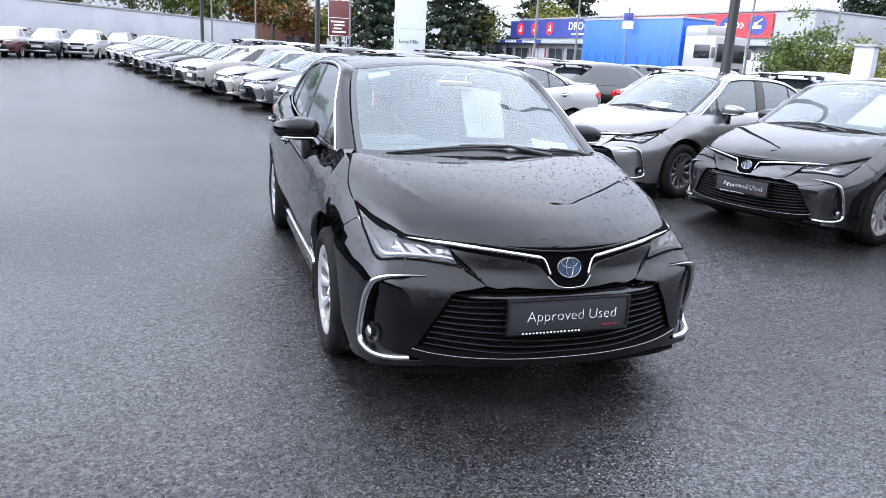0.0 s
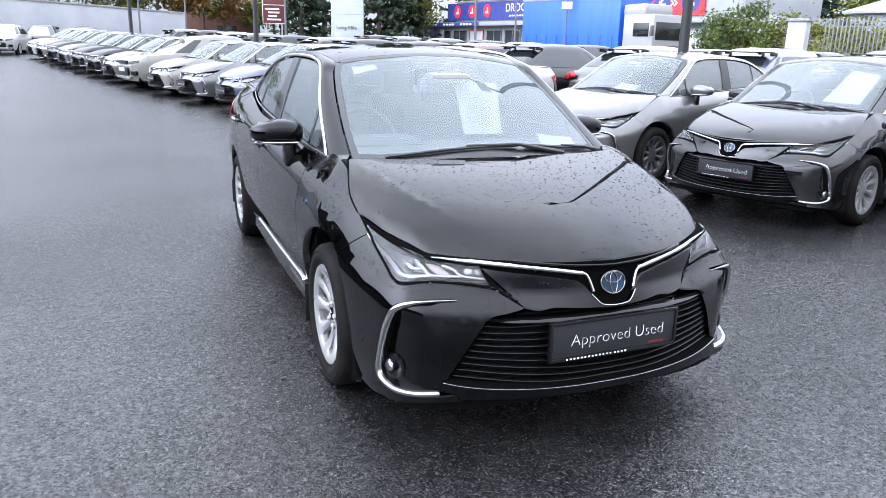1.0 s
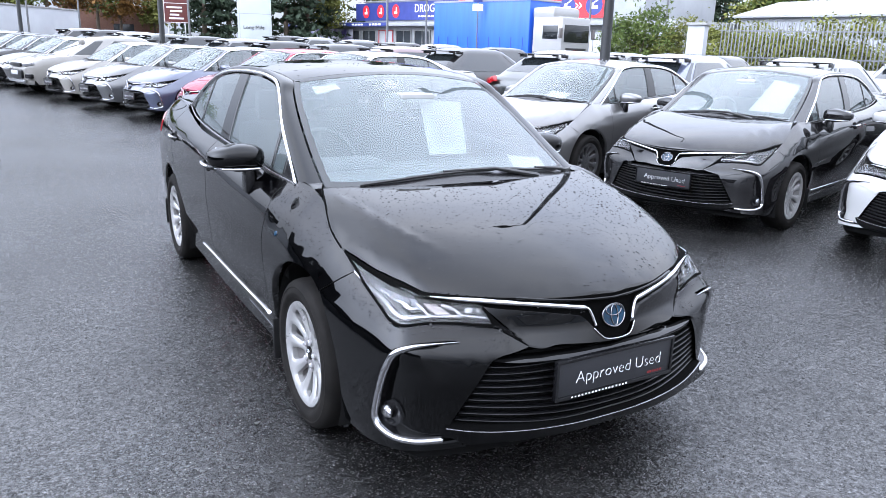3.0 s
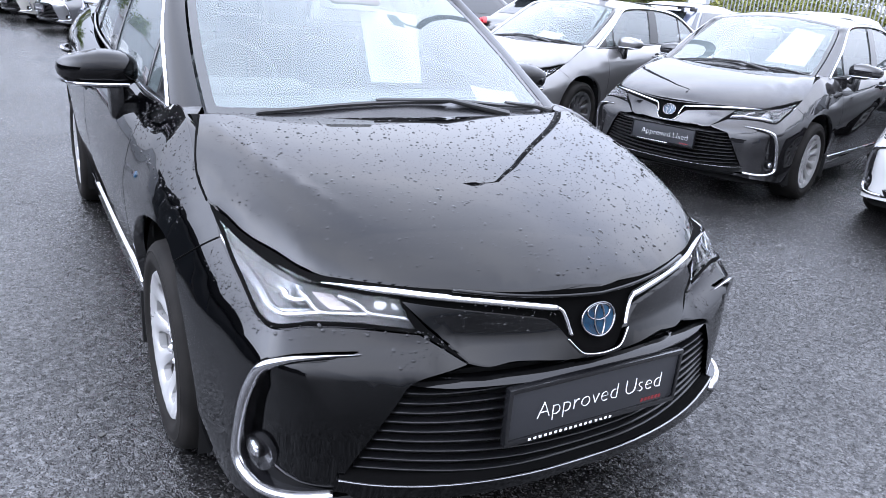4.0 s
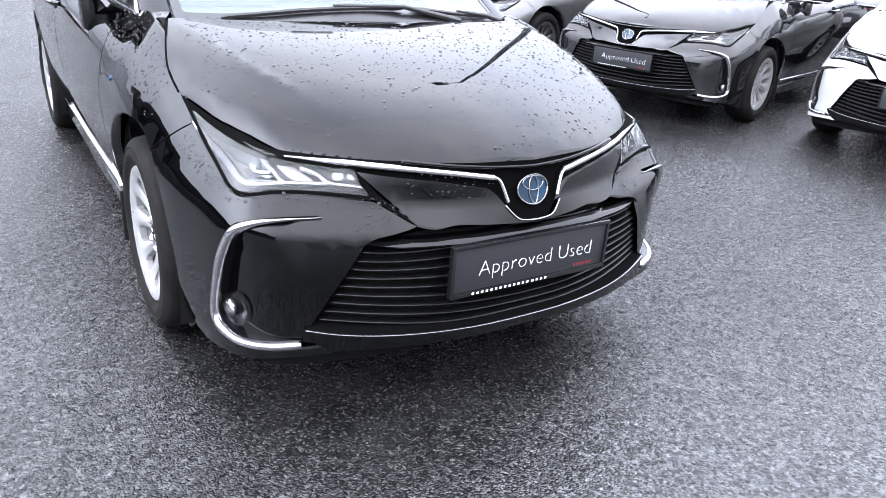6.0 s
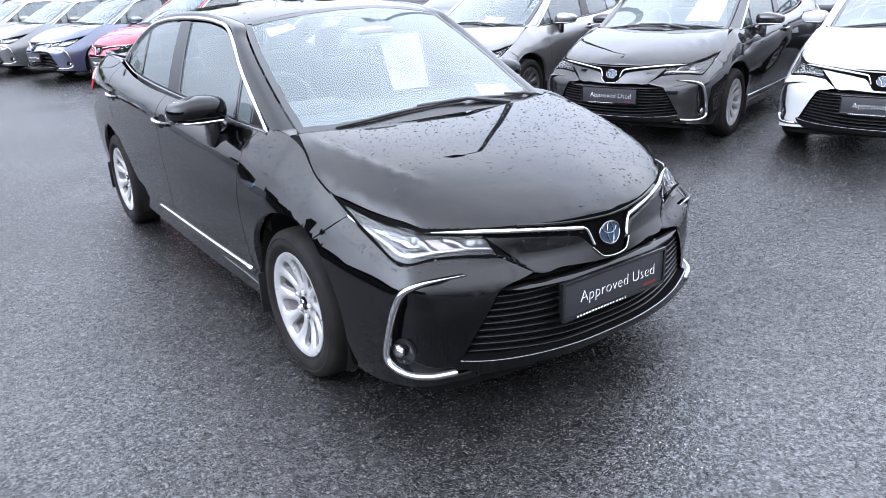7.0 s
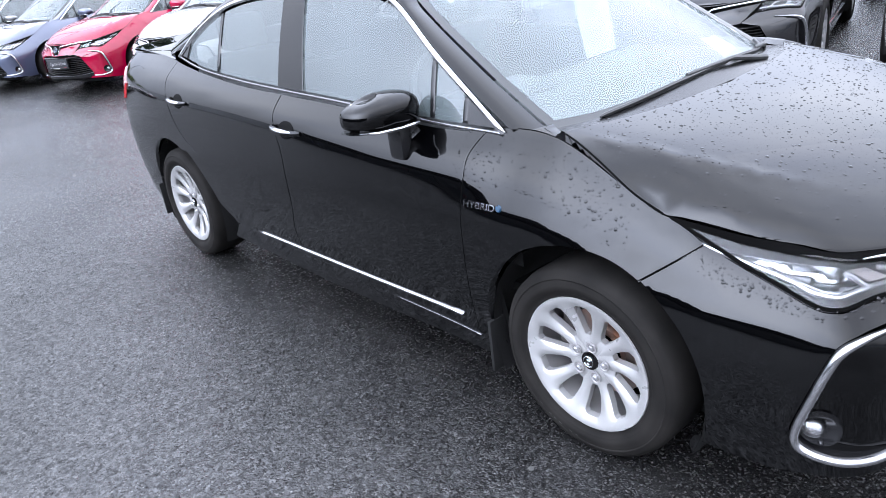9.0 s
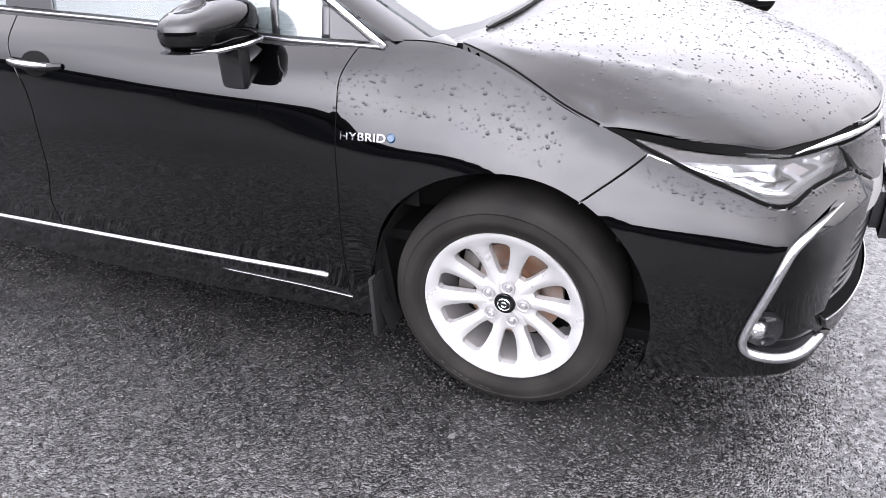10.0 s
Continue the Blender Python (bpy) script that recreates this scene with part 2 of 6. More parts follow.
noise_into(M["banner_blue"], 1.5, (.015, .025, .14), (.022, .036, .18), "Base Color")
material("mural", (.45, .45, .5), .6)
noise_into(M["mural"], .7, (.08, .06, .25), (.75, .74, .76), "Base Color", 3)
material("roof_grey", (.34, .36, .38), .6)
noise_into(M["roof_grey"], 1.0, (.20, .205, .205), (.26, .265, .26), "Base Color")
material("brick", (.18, .09, .065), .85)
noise_into(M["brick"], 9, (.13, .065, .05), (.23, .12, .085), "Base Color", 5)
material("tarp", (.010, .085, .52), .45)
noise_into(M["tarp"], 1.2, (.008, .075, .46), (.013, .10, .58), "Base Color", 4, "Object", (4, 1, .4))
material("tarp_dark", (.012, .03, .16), .6)
material("totem", (.52, .56, .56), .35)
noise_into(M["totem"], 1.0, (.38, .41, .41), (.43, .46, .46), "Base Color")
material("brown", (.085, .018, .014), .5)
material("showroom", (.05, .051, .053), .6)
noise_into(M["showroom"], 1.0, (.040, .041, .042), (.06, .061, .063), "Base Color")
material("bark", (.07, .05, .035), .9)
noise_into(M["bark"], 12, (.05, .035, .025), (.09, .07, .05), "Base Color", 6)
for nm, lo, hi in (("leaf_green", (.035, .060, .014), (.10, .13, .030)), ("leaf_autumn", (.09, .045, .012), (.20, .10, .025)), ("leaf_dark", (.010, .020, .012), (.030, .045, .024)), ("leaf_olive", (.06, .075, .015), (.15, .15, .035))):
    material(nm, lo, .7, 0, .2)
    noise_into(M[nm], 2.2, lo, hi, "Base Color", 6)
material("water", (.002, .002, .0025), .02, 0, .35)
material("grey_ink", (.35, .35, .36), .7)
material("satin", (.40, .40, .41), .2, 1.0)
material("spot", (.05, .05, .047), .8, 0, .2)
material("foglens", (.45, .45, .46), .06, .9)
bump_into(M["foglens"], 160, .9, .004, 2, "VORONOI")
material("gloss_trim", (.004, .004, .0045), .16, 0, .5)


# ---- shape of the saloon car ----
def knots(pts, u):
    """Smooth monotone-ish curve through (u, value) knots."""
    n = len(pts)
    if u <= pts[0][0]:
        return pts[0][1]
    if u >= pts[-1][0]:
        return pts[-1][1]
    i = 0
    while u > pts[i + 1][0]:
        i += 1
    (x0, y0), (x1, y1) = pts[i], pts[i + 1]
    h = x1 - x0
    d = (y1 - y0) / h

    def slope(k):
        if k == 0 or k == n - 1:
            return d
        a = (pts[k][1] - pts[k - 1][1]) / (pts[k][0] - pts[k - 1][0])
        b = (pts[k + 1][1] - pts[k][1]) / (pts[k + 1][0] - pts[k][0])
        return 0.0 if a * b <= 0 else 2 * a * b / (a + b)
    m0, m1 = slope(i), slope(i + 1)
    t = (u - x0) / h
    return (y0 * (2 * t**3 - 3 * t * t + 1) + h * m0 * (t**3 - 2 * t * t + t) + y1 * (3 * t * t - 2 * t**3) + h * m1 * (t**3 - t * t))


# plan outline of one side, from the nose round to the tail: x outwards, y back
PLAN = [(0, .034), (.15, .040), (.30, .063), (.43, .098), (.535, .138), (.62, .175), (.70, .215), (.752, .264), (.783, .338), (.807, .445), (.834, .61), (.856, .9), (.868, 1.3),
        (.876, 1.9), (.878, 2.5), (.872, 3.1), (.858, 3.7), (.83, 4.15), (.785, 4.38), (.70, 4.50), (.5, 4.57), (.25, 4.60), (0, 4.61)]


def spline(points, k):
    """A dense Catmull-Rom polyline through the points, k steps a stretch."""
    out = []
    for i in range(len(points) - 1):
        p = [points[max(0, min(len(points) - 1, i + j))] for j in (-1, 0, 1, 2)]
        for q in range(k):
            t = q / k
            out.append(tuple(0.5 * (2 * b + (c - a) * t + (2 * a - 5 * b + 4 * c - d) * t * t + (3 * b - a - 3 * c + d) * t**3) for a, b, c, d in zip(*p)))
    return out + [tuple(points[-1])]


OUTLINE = spline(PLAN, 12)
ARC = [0.0]
for (xa, ya), (xb, yb) in zip(OUTLINE, OUTLINE[1:]):
    ARC.append(ARC[-1] + math.hypot(xb - xa, yb - ya))
ARC = [a + .042 * min(1, a / .95) for a in ARC]


def on_outline(s):
    """Place and outward normal of the plan outline at arc length s."""
    s = abs(s)
    lo, hi = 0, len(ARC) - 2
    while lo < hi:
        mid = (lo + hi + 1) // 2
        if ARC[mid] <= s:
            lo = mid
        else:
            hi = mid - 1
    t = (s - ARC[lo]) / (ARC[lo + 1] - ARC[lo])

    def tangent(i):
        a, b = OUTLINE[max(0, i - 1)], OUTLINE[min(len(OUTLINE) - 1, i + 1)]
        if i == 0:
            return (1.0, 0.0)
        return (b[0] - a[0], b[1] - a[1])
    (xa, ya), (xb, yb) = OUTLINE[lo], OUTLINE[lo + 1]
    ta, tb = tangent(lo), tangent(lo + 1)
    la, lb = math.hypot(*ta), math.hypot(*tb)
    tx, ty = ta[0] / la * (1 - t) + tb[0] / lb * t, ta[1] / la * (1 - t) + tb[1] / lb * t
    l = math.hypot(tx, ty)
    return xa + (xb - xa) * t, ya + (yb - ya) * t, ty / l, -tx / l


def arc_at(x, y):
    """Arc length of the outline's point nearest to (x, y)."""
    x = abs(x)
    best = min(range(len(OUTLINE)), key=lambda i: (OUTLINE[i][0] - x)**2 + (OUTLINE[i][1] - y)**2)
    out = (9, 0)
    for i in (best - 1, best):
        if 0 <= i < len(OUTLINE) - 1:
            (xa, ya), (xb, yb) = OUTLINE[i], OUTLINE[i + 1]
            dx, dy = xb - xa, yb - ya
            t = max(0, min(1, ((x - xa) * dx + (y - ya) * dy) / (dx * dx + dy * dy)))
            out = min(out, (math.hypot(xa + t * dx - x, ya + t * dy - y), ARC[i] + t * (ARC[i + 1] - ARC[i])))
    return out[1]


LOW = .17
LEVELS = (0, .15, .3, .5, .65, .8, .9, 1)
# how far the side lies inside the outline, at arc lengths, by level
STATIONS = [0, .45, .74, .95, 1.33, 1.55, 1.76, 1.97, 2.2, 3.1, 4.3, 4.95, 5.6]
INSET = [(.06, .015, 0, 0, .003, .025, .040, .055), (.01, .005, .003, 0, .010, .066, .080, .100), (-.010, .003, .006, 0, .012, .068, .106, .150), (.01, .006, .004, 0, .01, .052, .095, .150),
         (.05, .02, .005, 0, .002, .034, .062, .105), (.05, .02, .008, 0, .003, .040, .080, .130), (.06, .03, .015, .003, .004, .042, .088, .150), (.08, .06, .035, .01, .003, .024, .060, .140),
         (.085, .07, .04, .012, .002, .013, .043, .122), (.085, .07, .04, .012, 0, .004, .024, .105), (.06, .045, .02, .003, 0, .018, .06, .165), (.06, .03, .01, 0, .01, .04, .09, .20),
         (.05, .02, .0, 0, .01, .02, .04, .08)]
TOP = [(0, .735), (.45, .735), (.74, .74), (.95, .75), (1.15, .762), (1.29, .790), (1.34, .808), (1.43, .852), (1.55, .910), (1.68, .951), (1.78, .957), (2.15, .955), (3.1, 1.0), (4.3, 1.085), (4.95, 1.115), (6, 1.09)]


def body(s, z):
    """The lower body: the side's place at arc length s (minus: the driver's side) and height z."""
    a = abs(s)
    x, y, nx, ny = on_outline(a)
    v = (z - LOW) / (knots(TOP, a) - LOW)
    v = max(-0.05, min(1.08, v))
    rows = [(st, knots(list(zip(LEVELS, row)), v) if v <= 1 else row[-1] + (v - 1) * 3 * (row[-1] - row[-2])) for st, row in zip(STATIONS, INSET)]
    d = knots(rows, a)
    return (math.copysign(1, s) * (x - nx * d), y - ny * d, z)


BELT_X = [(1.0, .69), (1.2, .715), (1.35, .722), (1.6, .742), (1.9, .748), (2.5, .752), (3.1, .742), (3.63, .715), (4.0, .66), (4.4, .56)]


def glasshouse(y, z):
    """The side above the belt: x outwards at y and z."""
    u = (z - 1.0)
    return knots(BELT_X, y) - .34 * u - .10 * max(0, u)**2 / .4


HOOD = [(.02, .68), (.075, .720), (.11, .752), (.25, .826), (.44, .886), (.72, .938), (1.0, .968), (1.3, .988)]
HOOD_FRONT = [(0, .075), (.08, .079), (.2, .108), (.36, .174), (.46, .230), (.56, .304), (.62, .362), (.663, .440), (.706, .55), (.746, .70), (.8, .9)]
CREASE = [(.30, .44), (.437, .495), (.592, .570), (.764, .622), (1.0, .668)]
HOOD_BEND = [(0, 1), (.3, .98), (.5, .90), (.69, .775), (.95, .70), (1.14, .55), (1.3, .45)]


def crown(x, y):
    """The bonnet before smoothing: a crown that falls away towards its curved front edge."""
    a = abs(x)
    return knots(HOOD, y - knots(HOOD_BEND, y) * (knots(HOOD_FRONT, a) - .075)) - .03 * min(1, max(0, (a - .68) / .06))**2 * max(0, min(1, (.98 - y) / .25))


def hood(x, y):
    """Height of the bonnet, its crown eased into one smooth sheet behind the front edge."""
    w = max(0, min(1, (y - knots(HOOD_FRONT, abs(x)) - .03) / .24))
    w = w * w * (3 - 2 * w)
    if w == 0:
        return crown(x, y)
    mean = sum(crown(x + dx, y + dy) for dx in (-.06, -.02, .02, .06) for dy in (-.075, -.025, .025, .075)) / 16
    crease = .0036 * math.exp(-((abs(x) - knots(CREASE, y)) / .020)**2) * max(0, min(1, (y - .36) / .2)) * max(0, min(1, (1.04 - y) / .08))
    return crown(x, y) * (1 - w) + mean * w + crease * w


SCREEN = [(.85, .915), (1.0, .985), (1.4, 1.2), (1.78, 1.385), (1.95, 1.45)]


def screen(x, y):
    e = y - .34 * x * x
    return knots(SCREEN, e) - .05 * (x / .6)**2


ROOF = [(1.6, 1.31), (1.78, 1.385), (2.0, 1.42), (2.4, 1.435), (2.9, 1.42), (3.2, 1.385), (3.4, 1.33)]


def roof(x, y):
    return knots(ROOF, y - .34 * x * x * max(0, min(1, (2.6 - y) / .8))) - .05 * (abs(x) / .56)**2.4


# ---- mesh helpers ----
def part(name, me, material, parent, label=""):
    """One mesh object under a thing or a part."""
    ob = new(name, me)
    if not me.materials:
        me.materials.append(material)
    ob.parent = parent
    return tagged(ob, label)


def thing(name, label, category, m=None, group="", kind=""):
    ob = new(name)
    ob.empty_display_size = .2
    if m is not None:
        ob.matrix_basis = m
    return tagged(ob, label, category, group, kind)


def mesh(name, verts, faces, smooth=True, normals=None):
    me = bpy.data.meshes.new(name)
    me.from_pydata([tuple(v) for v in verts], [], faces)
    if smooth:
        me.polygons.foreach_set("use_smooth", [True] * len(me.polygons))
    if normals:
        me.normals_split_custom_set_from_vertices(normals)
    me.update()
    return me


def joined(*pieces):
    """Joins (verts, faces) pairs."""
    V, F = [], []
    for v, f in pieces:
        n = len(V)
        V += [tuple(p) for p in v]
        F += [tuple(i + n for i in q) for q in f]
    return V, F


def box(cx, cy, cz, sx, sy, sz, bevel=.0, m=None):
    """A box with chamfered edges as (verts, faces)."""
    bm = bmesh.new()
    bmesh.ops.create_cube(bm, size=1, matrix=Matrix.Translation((cx, cy, cz)) @ Matrix.Diagonal((sx, sy, sz, 1)))
    if bevel:
        bmesh.ops.bevel(bm, geom=bm.edges[:], offset=bevel, segments=2, affect="EDGES", profile=.6)
    if m is not None:
        bmesh.ops.transform(bm, matrix=m, verts=bm.verts)
    bm.verts.index_update()
    out = [v.co.copy() for v in bm.verts], [tuple(v.index for v in q.verts) for q in bm.faces]
    bm.free()
    return out


def lathe(profile, n=40, m=None, closed=False):
    """Turns (radius, along) round the x axis; along runs outwards, to -x."""
    V, F, k = [], [], len(profile)
    for i in range(n):
        a = 2 * math.pi * i / n
        for r, u in profile:
            V.append(Vector((-u, r * math.cos(a), r * math.sin(a))))
    for i in range(n):
        for j in range(k if closed else k - 1):
            a, b = i * k + j, i * k + (j + 1) % k
            c, d = ((i + 1) % n) * k + (j + 1) % k, ((i + 1) % n) * k + j
            F.append((a, b, c, d))
    if m is not None:
        V = [m @ v for v in V]
    return V, F


def tube(points, radius, n=8, ends=True):
    """A round bar along points; radius a number or one a point."""
    P = [Vector(p) for p in points]
    V, F = [], []
    up = Vector((0.13, 0.27, 0.95)).normalized()
    for i, p in enumerate(P):
        d = (P[min(i + 1, len(P) - 1)] - P[max(i - 1, 0)]).normalized()
        a = d.cross(up)
        a = a.normalized() if a.length > 1e-4 else d.orthogonal().normalized()
        b = a.cross(d)
        r = radius if isinstance(radius, (int, float)) else radius[i]
        for q in range(n):
            t = 2 * math.pi * q / n
            V.append(p + (a * math.cos(t) + b * math.sin(t)) * r)
    for i in range(len(P) - 1):
        for q in range(n):
            F.append((i * n + q, i * n + (q + 1) % n, (i + 1) * n + (q + 1) % n, (i + 1) * n + q))
    if ends:
        F += [tuple(range(n))[::-1], tuple(range((len(P) - 1) * n, len(P) * n))]
    return V, F


def loop(*runs, n=5):
    """A closed outline of smooth runs; corners where one run ends and the next begins."""
    out = []
    for run in runs:
        pts = spline(run, n) if len(run) > 2 else [tuple(Vector(run[0]).lerp(Vector(run[-1]), q / (2 * n))) for q in range(2 * n)] + [tuple(run[-1])]
        out += pts if not out or (Vector(out[-1]) - Vector(pts[0])).length > 1e-4 else pts[1:]
    if (Vector(out[0]) - Vector(out[-1])).length < 1e-4:
        out.pop()
    return out


def shrunk(poly, d):
    """The outline drawn in by d."""
    n, out = len(poly), []
    area = sum(poly[i - 1][0] * poly[i][1] - poly[i][0] * poly[i - 1][1] for i in range(n))
    sign = 1 if area > 0 else -1
    for i in range(n):
        p, a, b = Vector(poly[i]), Vector(poly[i - 1]), Vector(poly[(i + 1) % n])
        e, g = p - a, b - p
        if e.length < 1e-7 or g.length < 1e-7:
            out.append(tuple(p))
            continue
        e.normalize(), g.normalize()
        k = Vector((-e.y - g.y, e.x + g.x))
        if k.length < 1e-6:
            out.append(tuple(p))
            continue
        k.normalize()
        out.append(tuple(p + k * sign * d / max(.45, abs(k.dot(Vector((-e.y, e.x)))))))
    return out


def skin(poly, place, step=.03, flange=.02, gap=.002, mirror=False, lift=0.0):
    """A sheet with turned-in edges, cut to an outline of the plane and laid on place(u, v)."""
    poly = shrunk(poly, gap) if gap else poly
    us, vs = [p[0] for p in poly], [p[1] for p in poly]
    pts = [Vector(p) for p in poly]
    n = len(poly)

    def inside(u, v):
        hit, near = False, 9
        for i in range(n):
            (xa, ya), (xb, yb) = poly[i - 1], poly[i]
            if (ya > v) != (yb > v) and u < (xb - xa) * (v - ya) / (yb - ya) + xa:
                hit = not hit
            near = min(near, (xa - u)**2 + (ya - v)**2)
        return hit and near > (step * .45)**2
    u = min(us) + step / 2
    while u < max(us):
        v = min(vs) + step / 2
        while v < max(vs):
            if inside(u, v):
                pts.append(Vector((u, v)))
            v += step
        u += step
    P2, _, F, _, _, _ = geometry.delaunay_2d_cdt(pts, [], [list(range(n))], 1, 1e-6)
    e = .004

    def at(u, v):
        p = Vector(place(u, v))
        du, dv = Vector(place(u + e, v)) - Vector(place(u - e, v)), Vector(place(u, v + e)) - Vector(place(u, v - e))
        k = du.cross(dv)
        k = k.normalized() if k.length > 1e-9 else Vector((0, 0, 1))
        return p, k
    V, N = [], []
    for q in P2:
        p, k = at(q.x, q.y)
        V.append(p), N.append(k)
    # outwards: away from the car's middle
    mid = sum(V, Vector()) / len(V)
    if sum((k.dot(p - Vector((0, 2.3, .45))) for p, k in zip(V, N))) < 0:
        N = [-k for k in N]
    V = [p + k * lift for p, k in zip(V, N)]
    faces = []
    for f in F:
        a, b, c = (V[i] for i in f[:3])
        faces.append(tuple(f) if (b - a).cross(c - a).dot(N[f[0]]) >= 0 else tuple(f)[::-1])
    if flange:
        count = {}
        for f in faces:
            for i in range(len(f)):
                a, b = f[i], f[(i + 1) % len(f)]
                if (b, a) in count:
                    del count[(b, a)]
                else:
                    count[(a, b)] = 1
        twin = {}
        for a, b in count:
            for i in (a, b):
                if i not in twin:
                    twin[i] = (len(V), len(V) + 1)
                    V += [V[i].copy(), V[i] - N[i] * flange]
                    N += [N[i], N[i]]
        for a, b in count:
            faces.append((twin[b][0], twin[a][0], twin[a][1], twin[b][1]))
    if mirror:
        V = [Vector((-p.x, p.y, p.z)) for p in V]
        N = [Vector((-p.x, p.y, p.z)) for p in N]
        faces = [f[::-1] for f in faces]
    return mesh("sheet", V, faces, True, N)


def ribbon(path, place, width, height, lift=0.0, mirror=False, taper=0.0, n=None):
    """A raised bar with a rounded back along a path of the plane, laid on place(u, v)."""
    pts = spline(path, n or 6) if len(path) > 2 else [tuple(Vector(path[0]).lerp(Vector(path[1]), q / 8)) for q in range(9)]
    e = .004
    V, F, N = [], [], []
    P, K = [], []
    for u, v in pts:
        p = Vector(place(u, v))
        k = (Vector(place(u + e, v)) - Vector(place(u - e, v))).cross(Vector(place(u, v + e)) - Vector(place(u, v - e))).normalized()
        if k.dot(p - Vector((0, 2.3, .45))) < 0:
            k = -k
        P.append(p), K.append(k)
    cross = [(-1, -.6), (-.9, .35), (-.55, .85), (0, 1), (.55, .85), (.9, .35), (1, -.6)]
    for i, p in enumerate(P):
        d = (P[min(i + 1, len(P) - 1)] - P[max(i - 1, 0)]).normalized()
        a = d.cross(K[i]).normalized()
        t = i / (len(P) - 1)
        w = width * (1 - taper * max(0, 1 - 4 * t)) * (1 - abs(taper) * max(0, 4 * t - 3) * .0) / 2
        for c, h in cross:
            V.append(p + a * c * w + K[i] * (lift + h * height))
    k = len(cross)
    for i in range(len(P) - 1):
        for q in range(k - 1):
            F.append((i * k + q, i * k + q + 1, (i + 1) * k + q + 1, (i + 1) * k + q))
    F += [tuple(range(k))[::-1], tuple(range((len(P) - 1) * k, len(P) * k))]
    if mirror:
        V = [Vector((-p.x, p.y, p.z)) for p in V]
    bm = bmesh.new()
    me = mesh("bar", V, F)
    bm.from_mesh(me)
    bmesh.ops.recalc_face_normals(bm, faces=bm.faces[:])
    bm.to_mesh(me)
    bm.free()
    return me


def solid(name, pieces, smooth=False):
    """A mesh of (verts, faces) pairs with its faces turned outwards."""
    me = mesh(name, *joined(*pieces), smooth)
    bm = bmesh.new()
    bm.from_mesh(me)
    bmesh.ops.recalc_face_normals(bm, faces=bm.faces[:])
    bm.to_mesh(me)
    bm.free()
    return me


def smoothed(me, angle=35):
    """Smooth shading with creases past the angle."""
    me.polygons.foreach_set("use_smooth", [True] * len(me.polygons))
    me.set_sharp_from_angle(angle=radians(angle))
    return me


def lettering(words, size, depth=.0008, thin=0.0):
    """Words as (verts, faces) in the x-y plane, from x = 0, with the built-in font."""
    cu = bpy.data.curves.new("words", "FONT")
    cu.body, cu.size, cu.extrude, cu.resolution_u, cu.offset = words, size, depth, 3, thin
    ob = bpy.data.objects.new("words", cu)
    scene.collection.objects.link(ob)
    me = bpy.data.meshes.new_from_object(ob.evaluated_get(bpy.context.evaluated_depsgraph_get()))
    out = [v.co.copy() for v in me.vertices], [tuple(p.vertices) for p in me.polygons]
    bpy.data.objects.remove(ob)
    bpy.data.curves.remove(cu)
    bpy.data.meshes.remove(me)
    return out


# ---- the saloon car: nose at the origin, facing -y ----
def y_arc(y):
    """Arc length of the outline's flank at y."""
    return arc_at(.9, y)


HUB = .308
ARCH = .378


def arch(y, a0, a1, r=ARCH, n=14):
    """Points (arc, z) of a wheel arch about the axle at y, between two angles from the rear horizontal."""
    return [(y_arc(y + r * math.cos(radians(a0 + (a1 - a0) * i / n))), HUB + r * math.sin(radians(a0 + (a1 - a0) * i / n))) for i in range(n + 1)]


LAMP_TOP = [(1.297, .784), (1.14, .752), (1.0, .737), (.89, .731), (.79, .727), (.68, .714), (.53, .70)]
LAMP_LOW = [(.485, .630), (.62, .640), (.73, .641), (.81, .634), (.87, .631), (.92, .636), (1.0, .664), (1.13, .714), (1.225, .754), (1.297, .784)]
TRIM = [(.615, .588), (.71, .584), (.79, .576), (.852, .553), (.884, .50), (.915, .41), (.938, .335), (.940, .295), (.915, .270), (.85, .256), (.76, .251), (.667, .256)]
GRILLE_SIDE = [(.515, .520), (.652, .298)]
FRONT_AXLE, REAR_AXLE = .938, 3.637
ARC_TOP = [(1.268, .940), (1.58, 1.142), (1.855, 1.312), (2.05, 1.352), (2.3, 1.364), (2.6, 1.362), (2.9, 1.345), (3.15, 1.305), (3.40, 1.21), (3.61, 1.085)]
ARC_LOW = [(3.61, 1.085), (3.3, 1.04), (2.9, 1.012), (2.5, .995), (2.1, .98), (1.75, .962), (1.5, .948), (1.268, .940)]


def side(y, z):
    return (glasshouse(y, z), y, z)


def on_hood(x, y):
    return (x, y, hood(x, y))


def on_screen(x, y):
    return (x, y, screen(x, y))


def on_roof(x, y):
    return (x, y, roof(x, y))


def inset(fn, d):
    """The surface fn moved in by d along the normal."""
    e = .004

    def out(u, v):
        p = Vector(fn(u, v))
        k = (Vector(fn(u + e, v)) - Vector(fn(u - e, v))).cross(Vector(fn(u, v + e)) - Vector(fn(u, v - e))).normalized()
        if k.dot(p - Vector((0, 2.3, .45))) < 0:
            k = -k
        return p - k * d
    return out


